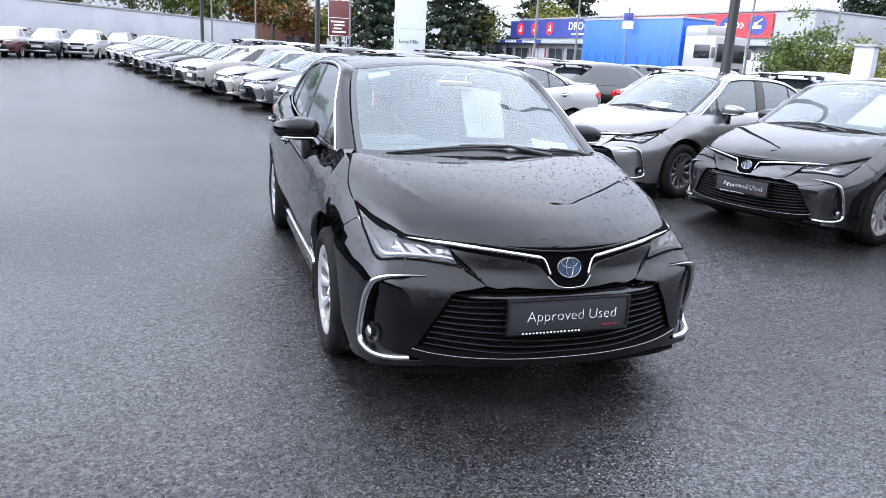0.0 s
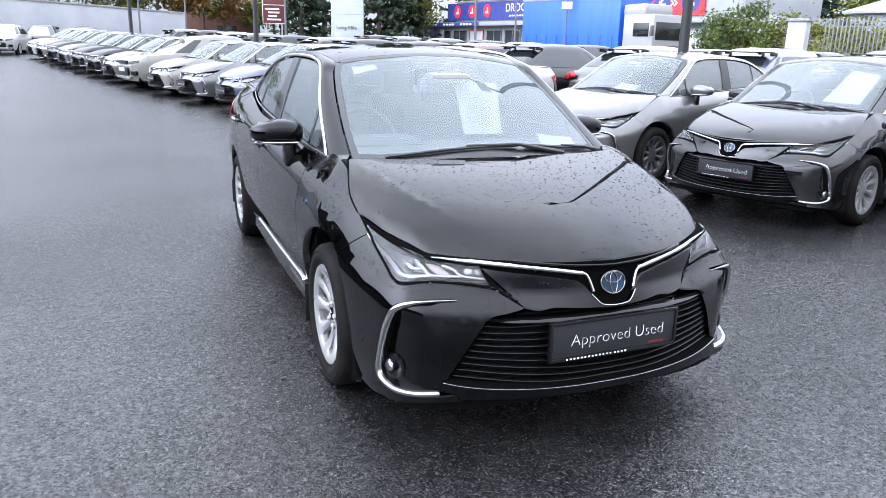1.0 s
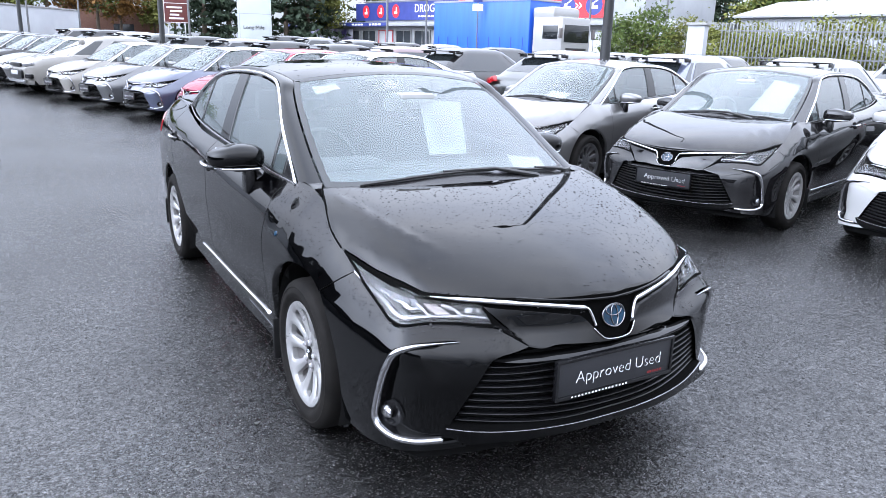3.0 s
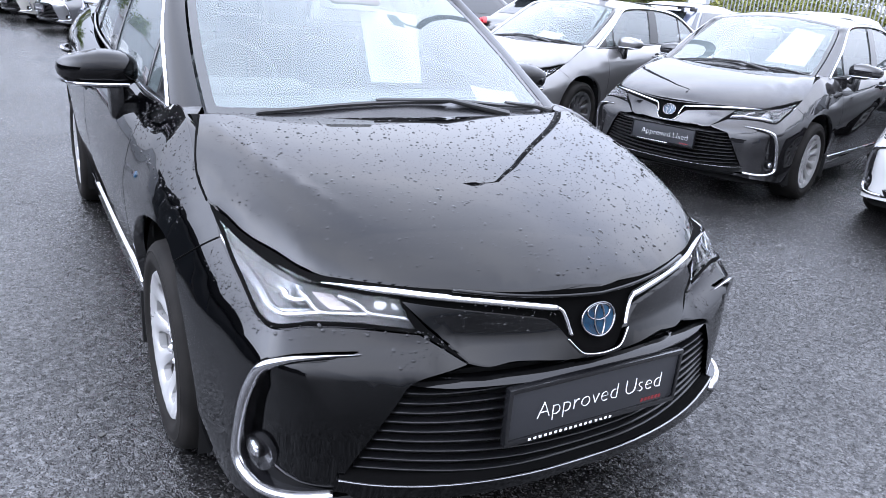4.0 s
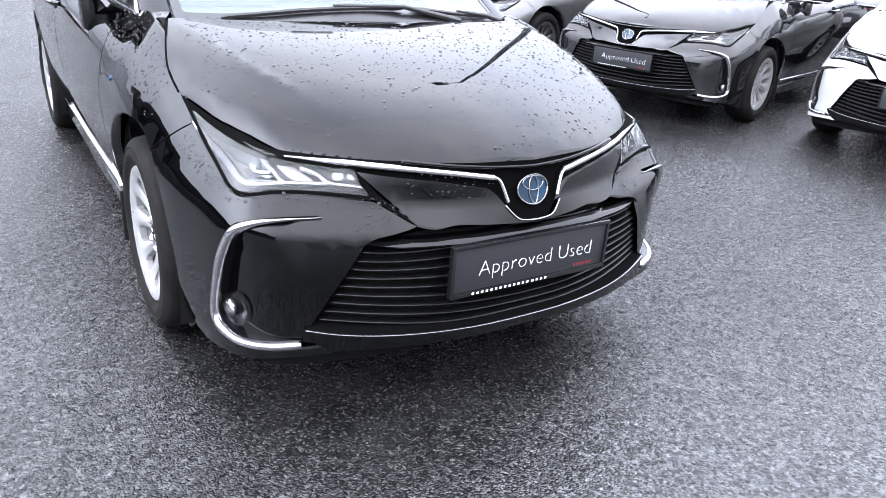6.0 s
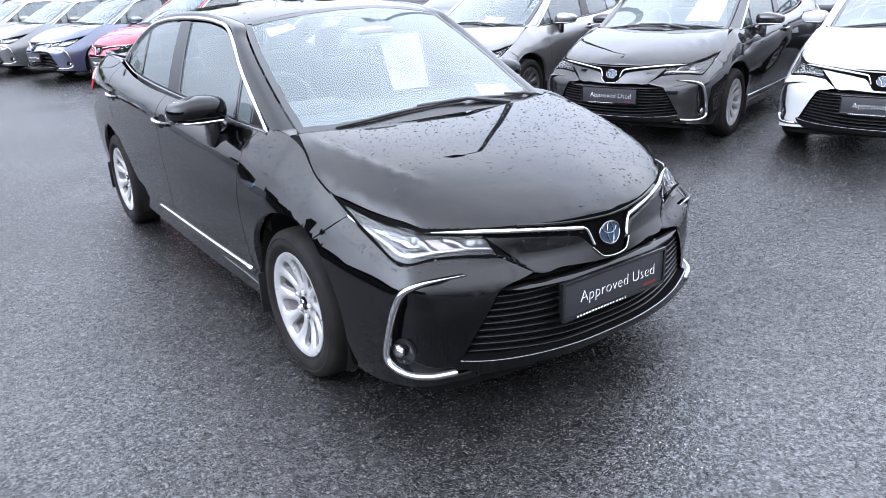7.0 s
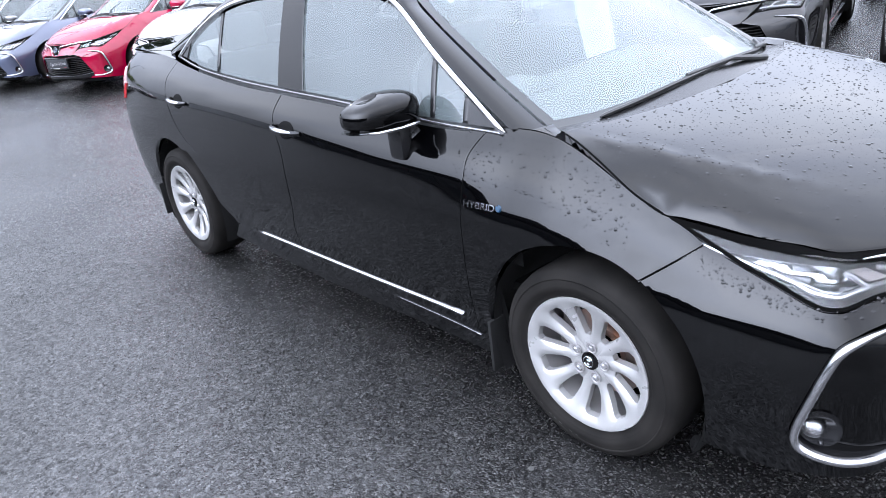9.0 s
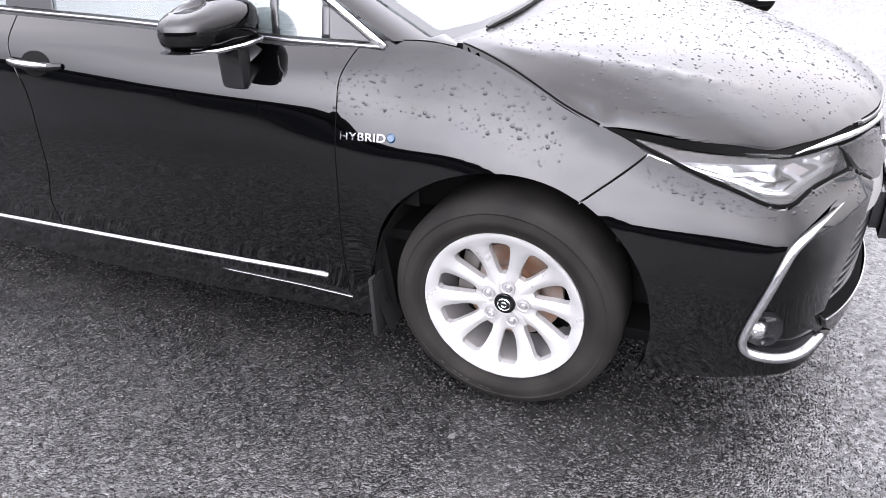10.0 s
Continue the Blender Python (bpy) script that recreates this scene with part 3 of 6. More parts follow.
def wheel_meshes():
    """Tyre, rim face, barrel, disc, hub cap, nut."""
    out = {}
    R, r = .308, .217
    tyre = [(r - .004, -.085), (r + .005, -.098), (.25, -.108), (.285, -.104), (.302, -.088), (.308, -.06), (R, 0), (.308, .06), (.303, .086), (.296, .096), (.289, .1015), (.287, .1035), (.278, .1055), (.2765, .1075), (.2735, .1075), (.272, .106),
            (.256, .1095), (.244, .1095), (.242, .1075), (.236, .1065), (.234, .1045), (r + .012, .101), (r + .006, .0965), (r + .0015, .0965), (r - .006, .086)]
    out["tyre"] = smoothed(solid("tyre", [lathe(tyre, 72)]), 50)
    print_ = []
    for i in range(8):
        a = radians(-152 - 4.6 * i)
        for j, (dh, hh) in enumerate(((-.009, .003), (.009, .003), (0, .016))):
            if (i * 3 + j) % 4:
                print_.append(box(0, 0, 0, .0012, .003 if j == 2 else .011, hh, .0, Matrix.Rotation(a, 4, "X") @ Matrix.Translation((-.1075, -.006 if j == 2 else 0, .254 + dh))))
    out["print"] = solid("sidewall_print", print_)
    out["barrel"] = smoothed(solid("barrel", [lathe([(r - .004, .088), (r - .012, .08), (r - .022, .05), (r - .03, -.08), (r - .005, -.095)], 48)]))
    # a dished face pierced by ten openings, whose edges turn inwards
    radii = [.0, .03, .045, .062, .080, .090, .100, .118, .138, .154, .167, .175, .181, .190, .198, .204, .206]
    opening = {.080: .0075, .090: .0125, .100: .0160, .118: .0200, .138: .0235, .154: .0262, .167: .0262, .175: .0190}
    V, F = [], []
    per = 10

    def spot(rr, a, du=0.0):
        q = max(0, (rr - .045) / .151)
        u = .066 + .032 * min(1, q)**1.5 - .010 * math.sin(math.pi * min(1, q)) - (.006 if rr > .2055 else 0) + du
        return Vector((-u, rr * math.cos(a), rr * math.sin(a)))
    for rr in radii:
        for k in range(10):
            half = opening.get(rr, knots([(.03, .012), (.070, .007), (.175, .019), (.19, .024), (.206, .025)], rr)) / max(rr, .03)
            half = min(half, .22)
            ridge = .0085 * max(0, 1 - abs(rr - .125) / .07)
            for c, du in ((-.3142, ridge), (-.3142 + (.3142 - half) * .45, ridge * .55), (-half - .012 / max(rr, .05) * .25, -.001), (-half, -.004 if rr in opening else 0), (0, 0 if rr not in opening else -.004), (half, -.004 if rr in opening else 0), (half + .012 / max(rr, .05) * .25, -.001), (.3142 - (.3142 - half) * .25, ridge * .9)):
                V.append(spot(rr, math.pi / 5 * k + c + .06 * max(0, rr - .06) / .14, du))
    n = 80
    for i in range(len(radii) - 1):
        for j in range(n):
            m_ = j % 8
            if radii[i] in opening and radii[i + 1] in opening and m_ in (3, 4):
                continue
            F.append((i * n + j, i * n + (j + 1) % n, (i + 1) * n + (j + 1) % n, (i + 1) * n + j))
    keys = [i for i, rr in enumerate(radii) if rr in opening]
    for k in range(10):
        rim_line = [i * n + 8 * k + 3 for i in keys] + [keys[-1] * n + 8 * k + 4] + [i * n + 8 * k + 5 for i in keys[::-1]] + [keys[0] * n + 8 * k + 4]
        base = len(V)
        for idx in rim_line:
            V.append(V[idx] + Vector((.022, 0, 0)))
        for q in range(len(rim_line)):
            w_ = (q + 1) % len(rim_line)
            F.append((rim_line[q], rim_line[w_], base + w_, base + q))
    grow = r / .206
    V = [Vector((p.x, p.y * grow, p.z * grow)) for p in V]
    out["rim"] = smoothed(solid("rim", [(V, F)]), 28)
    out["pocket"] = smoothed(solid("nut_pocket", [lathe([(0.0, .0700), (.0150, .0700), (.0172, .0722), (.0180, .0700)], 20)]))
    out["disc"] = smoothed(solid("disc", [lathe([(.06, -.01), (.07, .012), (.075, -.005), (.138, -.005), (.14, -.012), (.138, -.022), (.06, -.022)], 48)]))
    out["caliper"] = smoothed(solid("caliper", [box(.008, .125, .02, .05, .05, .13, .012)]))
    out["cap"] = smoothed(solid("cap", [lathe([(0.0, .0745), (.022, .074), (.028, .071), (.03, .064)], 32)]))
    out["cap_mark"] = smoothed(solid("cap_mark", [lathe([(.0155, .0755), (.0165, .0768), (.018, .0755)], 28), lathe([(.006, .0765), (.007, .0775), (.0085, .0765)], 20)]))
    out["nut"] = smoothed(solid("nut", [lathe([(0.0, .079), (.0065, .079), (.0095, .075), (.0105, .0705), (.0105, .055)], 6)]))
    return out


def add_wheel(car, W, x, y, turn, full):
    """A wheel on the driver's side (x < 0) or the other."""
    m = Matrix.Translation((x, y, HUB)) @ (pose(0, 0, 0, turn) if x < 0 else pose(0, 0, 0, turn, 0, 180))
    w = part("wheel", W["tyre"], M["tyre"], car)
    w.matrix_basis = m
    part("rim", W["rim"], M["alloy"], w, "silver ten-spoke alloy rim")
    part("barrel", W["barrel"], M["barrel"], w)
    part("brake_disc", W["disc"], M["disc"], w)
    if full:
        part("caliper", W["caliper"], M["iron"], w)
        part("sidewall_print", W["print"], M["tyre_print"], w)
        part("hub_cap", W["cap"], M["piano"], w)
        part("cap_ring", W["cap_mark"], M["chrome"], w)
        for i in range(5):
            a = 2 * math.pi * (i + .25) / 5
            o = part("nut_pocket", W["pocket"], M["barrel"], w)
            o.location = (0, .052 * math.cos(a), .052 * math.sin(a))
            o = part("wheel_nut", W["nut"], M["steel"], w)
            o.location = (0, .052 * math.cos(a), .052 * math.sin(a))
    return w


def panel_pair(name, car, poly, place, material, label="", **kw):
    """The same sheet on both flanks."""
    part(name, skin(poly, place, **kw), material, car, label)
    part(name, skin(poly, place, mirror=True, **kw), material, car, label)


def bar_pair(name, car, path, place, w, h, material, label="", **kw):
    part(name, ribbon(path, place, w, h, **kw), material, car, label)
    part(name, ribbon(path, place, w, h, mirror=True, **kw), material, car, label)


def screen_edge():
    return [(.653, 1.155), (.635, 1.385), (.605, 1.605), (.572, 1.765), (.539, 1.872)]


def strip_between(A, B, bulge, rows=7):
    """A bulged sheet between two smooth edges in space."""
    A, B = spline(A, 6), spline(B, 6)
    V, F, k = [], [], rows
    for a, b in zip(A, B):
        a, b = Vector(a), Vector(b)
        out = Vector((a.x + b.x, 0, (a.z + b.z) * .55)).normalized()
        for i in range(k):
            t = i / (k - 1)
            V.append(a.lerp(b, t) + out * bulge * 4 * t * (1 - t))
    n = len(A)
    for j in range(n - 1):
        for i in range(k - 1):
            F.append((j * k + i, j * k + i + 1, (j + 1) * k + i + 1, (j + 1) * k + i))
    return V, F


def mirrored(vf):
    return [Vector((-v[0], v[1], v[2])) for v in vf[0]], [tuple(f)[::-1] for f in vf[1]]


def build_saloon(paint, full):
    """The four-door saloon. full: with all the small parts."""
    car = thing("saloon_car", "", "car")
    st = .03 if full else .06
    # --- painted sheets
    top = [(0, .935), (.3, .955), (.52, 1.01), (.680, 1.088)]
    edge = [(.684, 1.088), (.722, .95), (.749, .83), (.747, .725), (.708, .550), (.663, .440), (.622, .362), (.56, .304), (.46, .230), (.36, .174), (.2, .108), (0, .075)]
    hood_poly = loop(spline(top, 4), spline(edge, 4), [(-x, y) for x, y in spline(edge, 4)[::-1]], [(-x, y) for x, y in spline(top, 4)[::-1]], n=1)
    part("hood", skin(hood_poly, on_hood, step=st, flange=.03, gap=.004), paint, car)
    seal_in = [(x, y, hood(x, y) - .008) for x, y in ((.743, .725), (.704, .552), (.659, .442), (.618, .364), (.556, .307), (.456, .234), (.356, .179), (.2, .114), (0, .081))]
    V, F = strip_between(seal_in, [body(s, z) for s, z in ((1.28, .776), (1.13, .744), (.985, .726), (.87, .720), (.75, .713), (.57, .700), (.41, .703), (.22, .700), (0, .693))], 0.0)
    for vf in ((V, F), mirrored((V, F))):
        part("bonnet_seal", smoothed(solid("bonnet_seal", [vf]), 60), M["recess"], car)
    nose_half = [(0, .563), (.04, .565), (.066, .575), (.12, .632), (.148, .651), (.23, .663), (.32, .674), (.42, .684), (.527, .694), (.362, .574), (.305, .564), (.235, .570), (.12, .561), (0, .555)]
    nose = loop(nose_half[:5], nose_half[4:9], nose_half[8:10], nose_half[9:], [(-u, v) for u, v in nose_half[9:][::-1]], [(-u, v) for u, v in nose_half[8:10][::-1]],
                [(-u, v) for u, v in nose_half[4:9][::-1]], [(-u, v) for u, v in nose_half[:5][::-1]], n=4)
    part("nose_panel", skin(nose, body, step=st, flange=.02, gap=.001), paint, car)
    part("nose_edge", ribbon([(-.40, .7215), (-.27, .7115), (-.12, .7035), (0, .7015), (.12, .7035), (.27, .7115), (.40, .7215)], inset(body, -.003), .010, .005), paint, car)
    tri = loop([(.560, .706), (.530, .700)], [(.530, .700), (.462, .640), (.362, .573)], [(.362, .573), (.482, .632)], [(.482, .632), (.560, .706)], n=3)
    panel_pair("lamp_finisher", car, tri, inset(body, .004), M["recess"], "black wedge beside the headlamp", step=st, flange=.006, gap=0)
    bumper = loop([(.362, .570), (.475, .625)], [(u, v - .004) for u, v in LAMP_LOW[:-2]], [(1.199, .7365), arch(FRONT_AXLE, 120.8, 122, .380)[0]], arch(FRONT_AXLE, 120.8, 208, .382),
                  [arch(FRONT_AXLE, 208, 209, .384)[0], (1.195, .178), (1.02, .186), (.912, .204), (.79, .214), (.66, .222), (.58, .228)], [(.58, .228), (.615, .250)],
                  [(.615, .250), (.67, .244), (.76, .240), (.86, .245), (.930, .264), (.953, .297), (.952, .335), (.929, .41), (.897, .50), (.863, .561), (.795, .585), (.71, .593), (.615, .596)],
                  [(.615, .596), (.715, .570), (.615, .545), (.515, .518)], [(.515, .518), (.495, .535), (.468, .546), (.42, .556), (.362, .570)])
    panel_pair("front_bumper", car, bumper, body, paint, step=st, flange=.016)
    rim_line = [(.615, .586), (.71, .577), (.785, .569), (.842, .547), (.876, .50), (.906, .41), (.929, .335), (.929, .298), (.905, .278), (.845, .265), (.76, .262), (.67, .264)]
    cheek_in = loop(rim_line + [(.615, .256)], [(.615, .256), (.63, .285), (.652, .298)], GRILLE_SIDE[::-1],
                    [(.515, .520), (.615, .55)], [(.615, .55), (.615, .586)])

    def hollow(u, v):
        """The cheek sinks behind the bumper's face towards the fog lamp."""
        t = max(0, min(1, (u - .64) / .22)) * max(0, min(1, (.60 - v) / .12))
        return inset(body, .010 + .026 * t * t * (3 - 2 * t))(u, v)
    rim = spline(rim_line, 3)
    for vf in (strip_between([body(u, v) for u, v in rim], [hollow(u, v) for u, v in rim], 0.0),):
        part("cheek_wall", smoothed(solid("cheek_wall", [vf]), 60), M["gloss_trim"], car)
        part("cheek_wall", smoothed(solid("cheek_wall", [mirrored(vf)]), 60), M["gloss_trim"], car)
    panel_pair("bumper_cheek", car, cheek_in, hollow, M["piano"] if full else paint, step=st, flange=0, gap=-.004)
    lip_top, lip_low = [(0, .272), (.184, .273), (.347, .276), (.47, .280), (.545, .285), (.625, .292), (.665, .302)], [(.582, .235), (.45, .236), (.34, .236), (.17, .235), (0, .235)]
    back = lambda run: [(-u, v) for u, v in run[::-1]]
    lip = loop(lip_top, [(.665, .302), (.635, .262), (.582, .235)], lip_low,
               back(lip_low), [(-.582, .235), (-.635, .262), (-.665, .302)], back(lip_top))
    part("front_lip", skin(lip, inset(body, -.004), step=st, flange=.012), M["piano"], car, "gloss black lip under the grille")
    crest = [(-.655, .299), (-.545, .2835), (-.347, .2745), (0, .2705), (.347, .2745), (.545, .2835), (.655, .299)]
    part("lip_crest", ribbon(crest, inset(body, -.004), .004, .003), M["belt"], car)
    shelf = [(u, z) for u, z in crest]
    V, F = strip_between([inset(body, .045)(u, z + .022) for u, z in shelf], [inset(body, .0)(u, z) for u, z in shelf], .0)
    part("grille_floor", smoothed(solid("grille_floor", [(V, F)]), 60), M["recess"], car)
    tray_o = [body(u, .236) for u in (-.60, -.47, -.34, 0, .34, .47, .60)]
    tray_i = [(x * .93, y + .16, .178) for x, y, z in tray_o]
    V, F = strip_between(tray_o, tray_i, .0)
    part("under_tray", smoothed(solid("under_tray", [(V, F)]), 60), M["liner"], car)
    fender = loop([(1.297, .788), (1.34, .803), (1.43, .848), (1.55, .906), (1.62, .934), (1.665, .947)], [(1.665, .947), (1.75, .957), (1.85, .956), (1.925, .948)],
                  [(1.925, .948), (1.955, .88), (1.955, .80), (1.965, .60), (1.99, .40), (2.005, .235)], [(2.005, .235), (1.965, .175)], arch(FRONT_AXLE, -22, 120.7, ARCH),
                  [arch(FRONT_AXLE, 120.7, 121, ARCH)[0], (1.199, .7375)], [(1.199, .7375), (1.24, .761), (1.297, .788)])
    panel_pair("front_fender", car, fender, body, paint, step=st, gap=.003, flange=.03)
    door_f = loop([(1.925, .945), (2.03, .940), (2.2, .944), (2.5, .962), (2.8, .978), (3.05, .99)], [(3.05, .99), (3.03, .90), (2.985, .76), (3.02, .55), (3.09, .40), (3.11, .275)],
                  [(3.11, .275), (2.6, .262), (2.002, .250)], [(2.002, .250), (1.99, .40), (1.965, .60), (1.955, .80), (1.955, .88), (1.925, .945)])
    panel_pair("front_door", car, door_f, body, paint, step=st, gap=.003, flange=.03)
    door_r = loop([(3.05, .99), (3.4, 1.005), (3.8, 1.034), (4.1, 1.062), (4.17, 1.07)], [(4.17, 1.07), (4.16, .98), (4.10, .86), (4.0, .74), (3.88, .65)],
                  arch(REAR_AXLE, 117, 170, ARCH + .03), [arch(REAR_AXLE, 170, 171, ARCH + .03)[0], (3.72, .29)], [(3.72, .29), (3.4, .283), (3.11, .275)],
                  [(3.11, .275), (3.09, .40), (3.02, .55), (2.985, .76), (3.03, .90), (3.05, .99)])
    panel_pair("rear_door", car, door_r, body, paint, step=st, gap=.003, flange=.03)
    quarter = loop([(4.17, 1.07), (4.35, 1.085), (4.7, 1.10), (4.95, 1.11)], [(4.95, 1.11), (5.03, 1.08), (5.0, 1.0), (4.95, .92)], [(4.95, .92), (4.93, .75), (4.88, .60), (4.64, .45)],
                   arch(REAR_AXLE, 12, 117, ARCH), [arch(REAR_AXLE, 117, 118, ARCH)[0], (3.88, .65)], [(3.88, .65), (4.0, .74), (4.10, .86), (4.16, .98), (4.17, 1.07)])
    panel_pair("rear_quarter", car, quarter, body, paint, step=st)
    rear_b = loop([(4.64, .45), (4.88, .60), (5.1, .63), (5.4, .63), (5.66, .63)], [(5.66, .63), (5.66, .25)], [(5.66, .25), (5.2, .24), (4.9, .22), (4.62, .20)], arch(REAR_AXLE, -16, 12, ARCH))
    panel_pair("rear_bumper", car, rear_b, body, paint, step=st)
    lamp_r = loop([(4.85, .93), (5.0, .99), (5.15, 1.0), (5.45, .97)], [(5.45, .97), (5.42, .90)], [(5.42, .90), (5.2, .90), (5.02, .86), (4.90, .84)], [(4.90, .84), (4.85, .93)])
    panel_pair("tail_lamp", car, lamp_r, inset(body, -.008), M["tail"], "red tail lamp", step=st)
    trunk = loop([(5.03, 1.075), (5.3, 1.085), (5.66, 1.085)], [(5.66, 1.085), (5.66, .635)], [(5.66, .635), (5.3, .635), (5.05, .635)], [(5.05, .635), (5.02, .86)], [(5.02, .86), (5.42, .90)], [(5.42, .90), (5.45, .97)], [(5.45, .97), (5.15, 1.0), (5.0, .99)], [(5.0, .99), (5.03, 1.075)])
    panel_pair("boot_lid", car, trunk, body, paint, step=st)
    sill = loop([(2.0, .243), (2.6, .256), (3.11, .268), (3.72, .283)], [(3.72, .283), (3.80, .20)], [(3.80, .20), (3.0, .165), (1.97, .165)], [(1.97, .165), (2.0, .243)])
    panel_pair("sill", car, sill, body, paint, step=st)
    strip_path = [(y_arc(1.47), .296), (y_arc(2.0), .296), (y_arc(2.45), .296), (y_arc(2.90), .296)]
    bar_pair("sill_strip", car, strip_path, body, .013, .008, M["chrome"], "bright chrome strip along the sill", lift=.002)
    bar_pair("lower_strip", car, [(y_arc(1.40), .232), (y_arc(1.62), .239), (y_arc(1.86), .246)], body, .005, .003, M["belt"], lift=.002)
    if full:
        # thin black bars laid along the seams, darkening them as shade would
        for path in ([(1.928, .943), (1.955, .88), (1.955, .80), (1.965, .60), (1.99, .40), (2.004, .245)], [(3.05, .985), (3.03, .90), (2.985, .76), (3.02, .55), (3.09, .40), (3.11, .28)],
                     [(4.17, 1.065), (4.16, .98), (4.10, .86), (4.0, .74), (3.88, .655)], [(1.202, .736), arch(FRONT_AXLE, 120.5, 121, ARCH + .003)[0]]):
            bar_pair("panel_gap", car, path, body, .0034, .0009, M["recess"], lift=-.0004)
        bar_pair("panel_gap", car, [(.686, 1.078), (.723, .953), (.750, .83), (.748, .73)], on_hood, .006, .0009, M["recess"], lift=-.0004)
    # roof, deck and pillars
    rp = [(0, 1.80), (.3, 1.822), (.535, 1.872)]
    re_ = [(.535, 1.872), (.552, 2.2), (.555, 2.6), (.545, 2.95), (.525, 3.25)]
    rb = [(.525, 3.25), (.3, 3.30), (0, 3.315)]
    neg = lambda run: [(-x, y) for x, y in run[::-1]]
    part("roof", skin(loop(rp, re_, rb, neg(rb), neg(re_), neg(rp)), on_roof, step=st, flange=.02), paint, car)
    inner = [(x, y, screen(x, y)) for x, y in screen_edge()] + [(x, y, roof(x, y)) for x, y in re_[1:]] + [(.535, 3.6, 1.225), (.56, 3.95, 1.105)]
    arc_o = [(1.245, .955), (1.42, 1.055), (1.61, 1.172), (1.78, 1.285), (1.90, 1.342), (2.2, 1.375), (2.6, 1.374), (2.95, 1.348), (3.25, 1.285), (3.50, 1.17), (3.75, 1.085)]
    outer = [(glasshouse(y, z), y, z) for y, z in arc_o]
    pil = strip_between(inner, outer, .010)
    part("roof_rail", smoothed(mesh("roof_rail", *pil), 60), paint, car)
    part("roof_rail", smoothed(mesh("roof_rail", *mirrored(pil)), 60), paint, car)
    foot_in = [(.686, 1.092, .950), (.672, 1.12, .957), (.660, 1.145, .962), (.650, 1.165, screen(.650, 1.165)), (.646, 1.19, screen(.646, 1.19))]
    foot = strip_between(foot_in, [body(u, z) for u, z in ((1.675, .948), (1.72, .954), (1.76, .957), (1.80, .957), (1.86, .956))], .004)
    part("pillar_foot", smoothed(mesh("pillar_foot", *foot), 60), paint, car)
    part("pillar_foot", smoothed(mesh("pillar_foot", *mirrored(foot)), 60), paint, car)
    rear_glass = lambda x, y: (x, y, knots([(3.28, 1.365), (3.6, 1.27), (3.98, 1.112)], y) - .04 * (x / .55)**2)
    rg = [(0, 3.32), (.3, 3.305), (.52, 3.26)], [(.52, 3.26), (.53, 3.6), (.55, 3.93)], [(.55, 3.93), (.3, 3.97), (0, 3.98)]
    part("rear_window", skin(loop(*rg, *[neg(r) for r in rg[::-1]]), rear_glass, step=.08, flange=0), M["tint"], car, "dark rear window glass")
    deck = lambda x, y: (x, y, knots([(3.9, 1.118), (4.1, 1.128), (4.4, 1.128), (4.56, 1.10)], y) - .035 * (abs(x) / .66)**2.5)
    dk = [(0, 3.99), (.35, 3.975), (.60, 3.93)], [(.60, 3.93), (.66, 4.1), (.655, 4.3), (.60, 4.43)], [(.60, 4.43), (.3, 4.53), (0, 4.56)]
    part("boot_top", skin(loop(*dk, *[neg(r) for r in dk[::-1]]), deck, step=st * 1.5), paint, car)
    shoulder = strip_between([(.56, 3.93, 1.085), (.655, 4.1, 1.10), (.652, 4.3, 1.10), (.60, 4.44, 1.09)], [body(y_arc(3.62), 1.075), body(y_arc(3.9), 1.085), body(4.8, 1.095), body(5.0, 1.085)], .008)
    part("rear_shoulder", smoothed(mesh("rear_shoulder", *shoulder), 60), paint, car)
    part("rear_shoulder", smoothed(mesh("rear_shoulder", *mirrored(shoulder)), 60), paint, car)
    # --- glass
    wsb = [(0, .985), (.3, 1.015), (.5, 1.075), (.645, 1.160)]
    wse = [(.645, 1.160), (.628, 1.385), (.598, 1.605), (.565, 1.765), (.532, 1.870)]
    wst = [(.532, 1.870), (.3, 1.818), (0, 1.796)]
    ws = loop(wsb, wse, wst, neg(wst), neg(wse), neg(wsb))
    part("windscreen", skin(ws, on_screen, step=.08, flange=0), M["screen"], car, "windscreen glass reflecting a white sky")
    rim_in = shrunk(ws, .030)
    V, N2 = [], len(ws)
    for (xa, ya), (xb, yb) in zip(shrunk(ws, .002), rim_in):
        V += [Vector(inset(on_screen, -.0015)(xa, ya)), Vector(inset(on_screen, -.0015)(xb, yb))]
    F = [(2 * i, 2 * i + 1, (2 * i + 3) % (2 * N2), (2 * i + 2) % (2 * N2)) for i in range(N2)]
    part("screen_border", mesh("screen_border", V, F), M["frit"], car)
    glass = inset(side, .010)
    up = lambda y: knots(ARC_TOP, y) - .016
    dn = lambda y: knots(ARC_LOW[::-1], y) + .012
    run = lambda fn, a, b, n=7: [(a + (b - a) * i / n, fn(a + (b - a) * i / n)) for i in range(n + 1)]
    win_f = loop(run(up, 1.61, 2.44), [(2.44, up(2.44)), (2.36, dn(2.36))], run(dn, 2.36, 1.585), [(1.585, dn(1.585)), (1.61, up(1.61))])
    win_q = loop(run(up, 1.45, 1.585, 3), [(1.585, up(1.585)), (1.565, dn(1.565))], run(dn, 1.565, 1.445, 3), [(1.445, dn(1.445)), (1.45, up(1.45))])
    win_r = loop(run(up, 2.57, 3.13), [(3.13, up(3.13)), (3.10, dn(3.10))], run(dn, 3.10, 2.52), [(2.52, dn(2.52)), (2.57, up(2.57))])
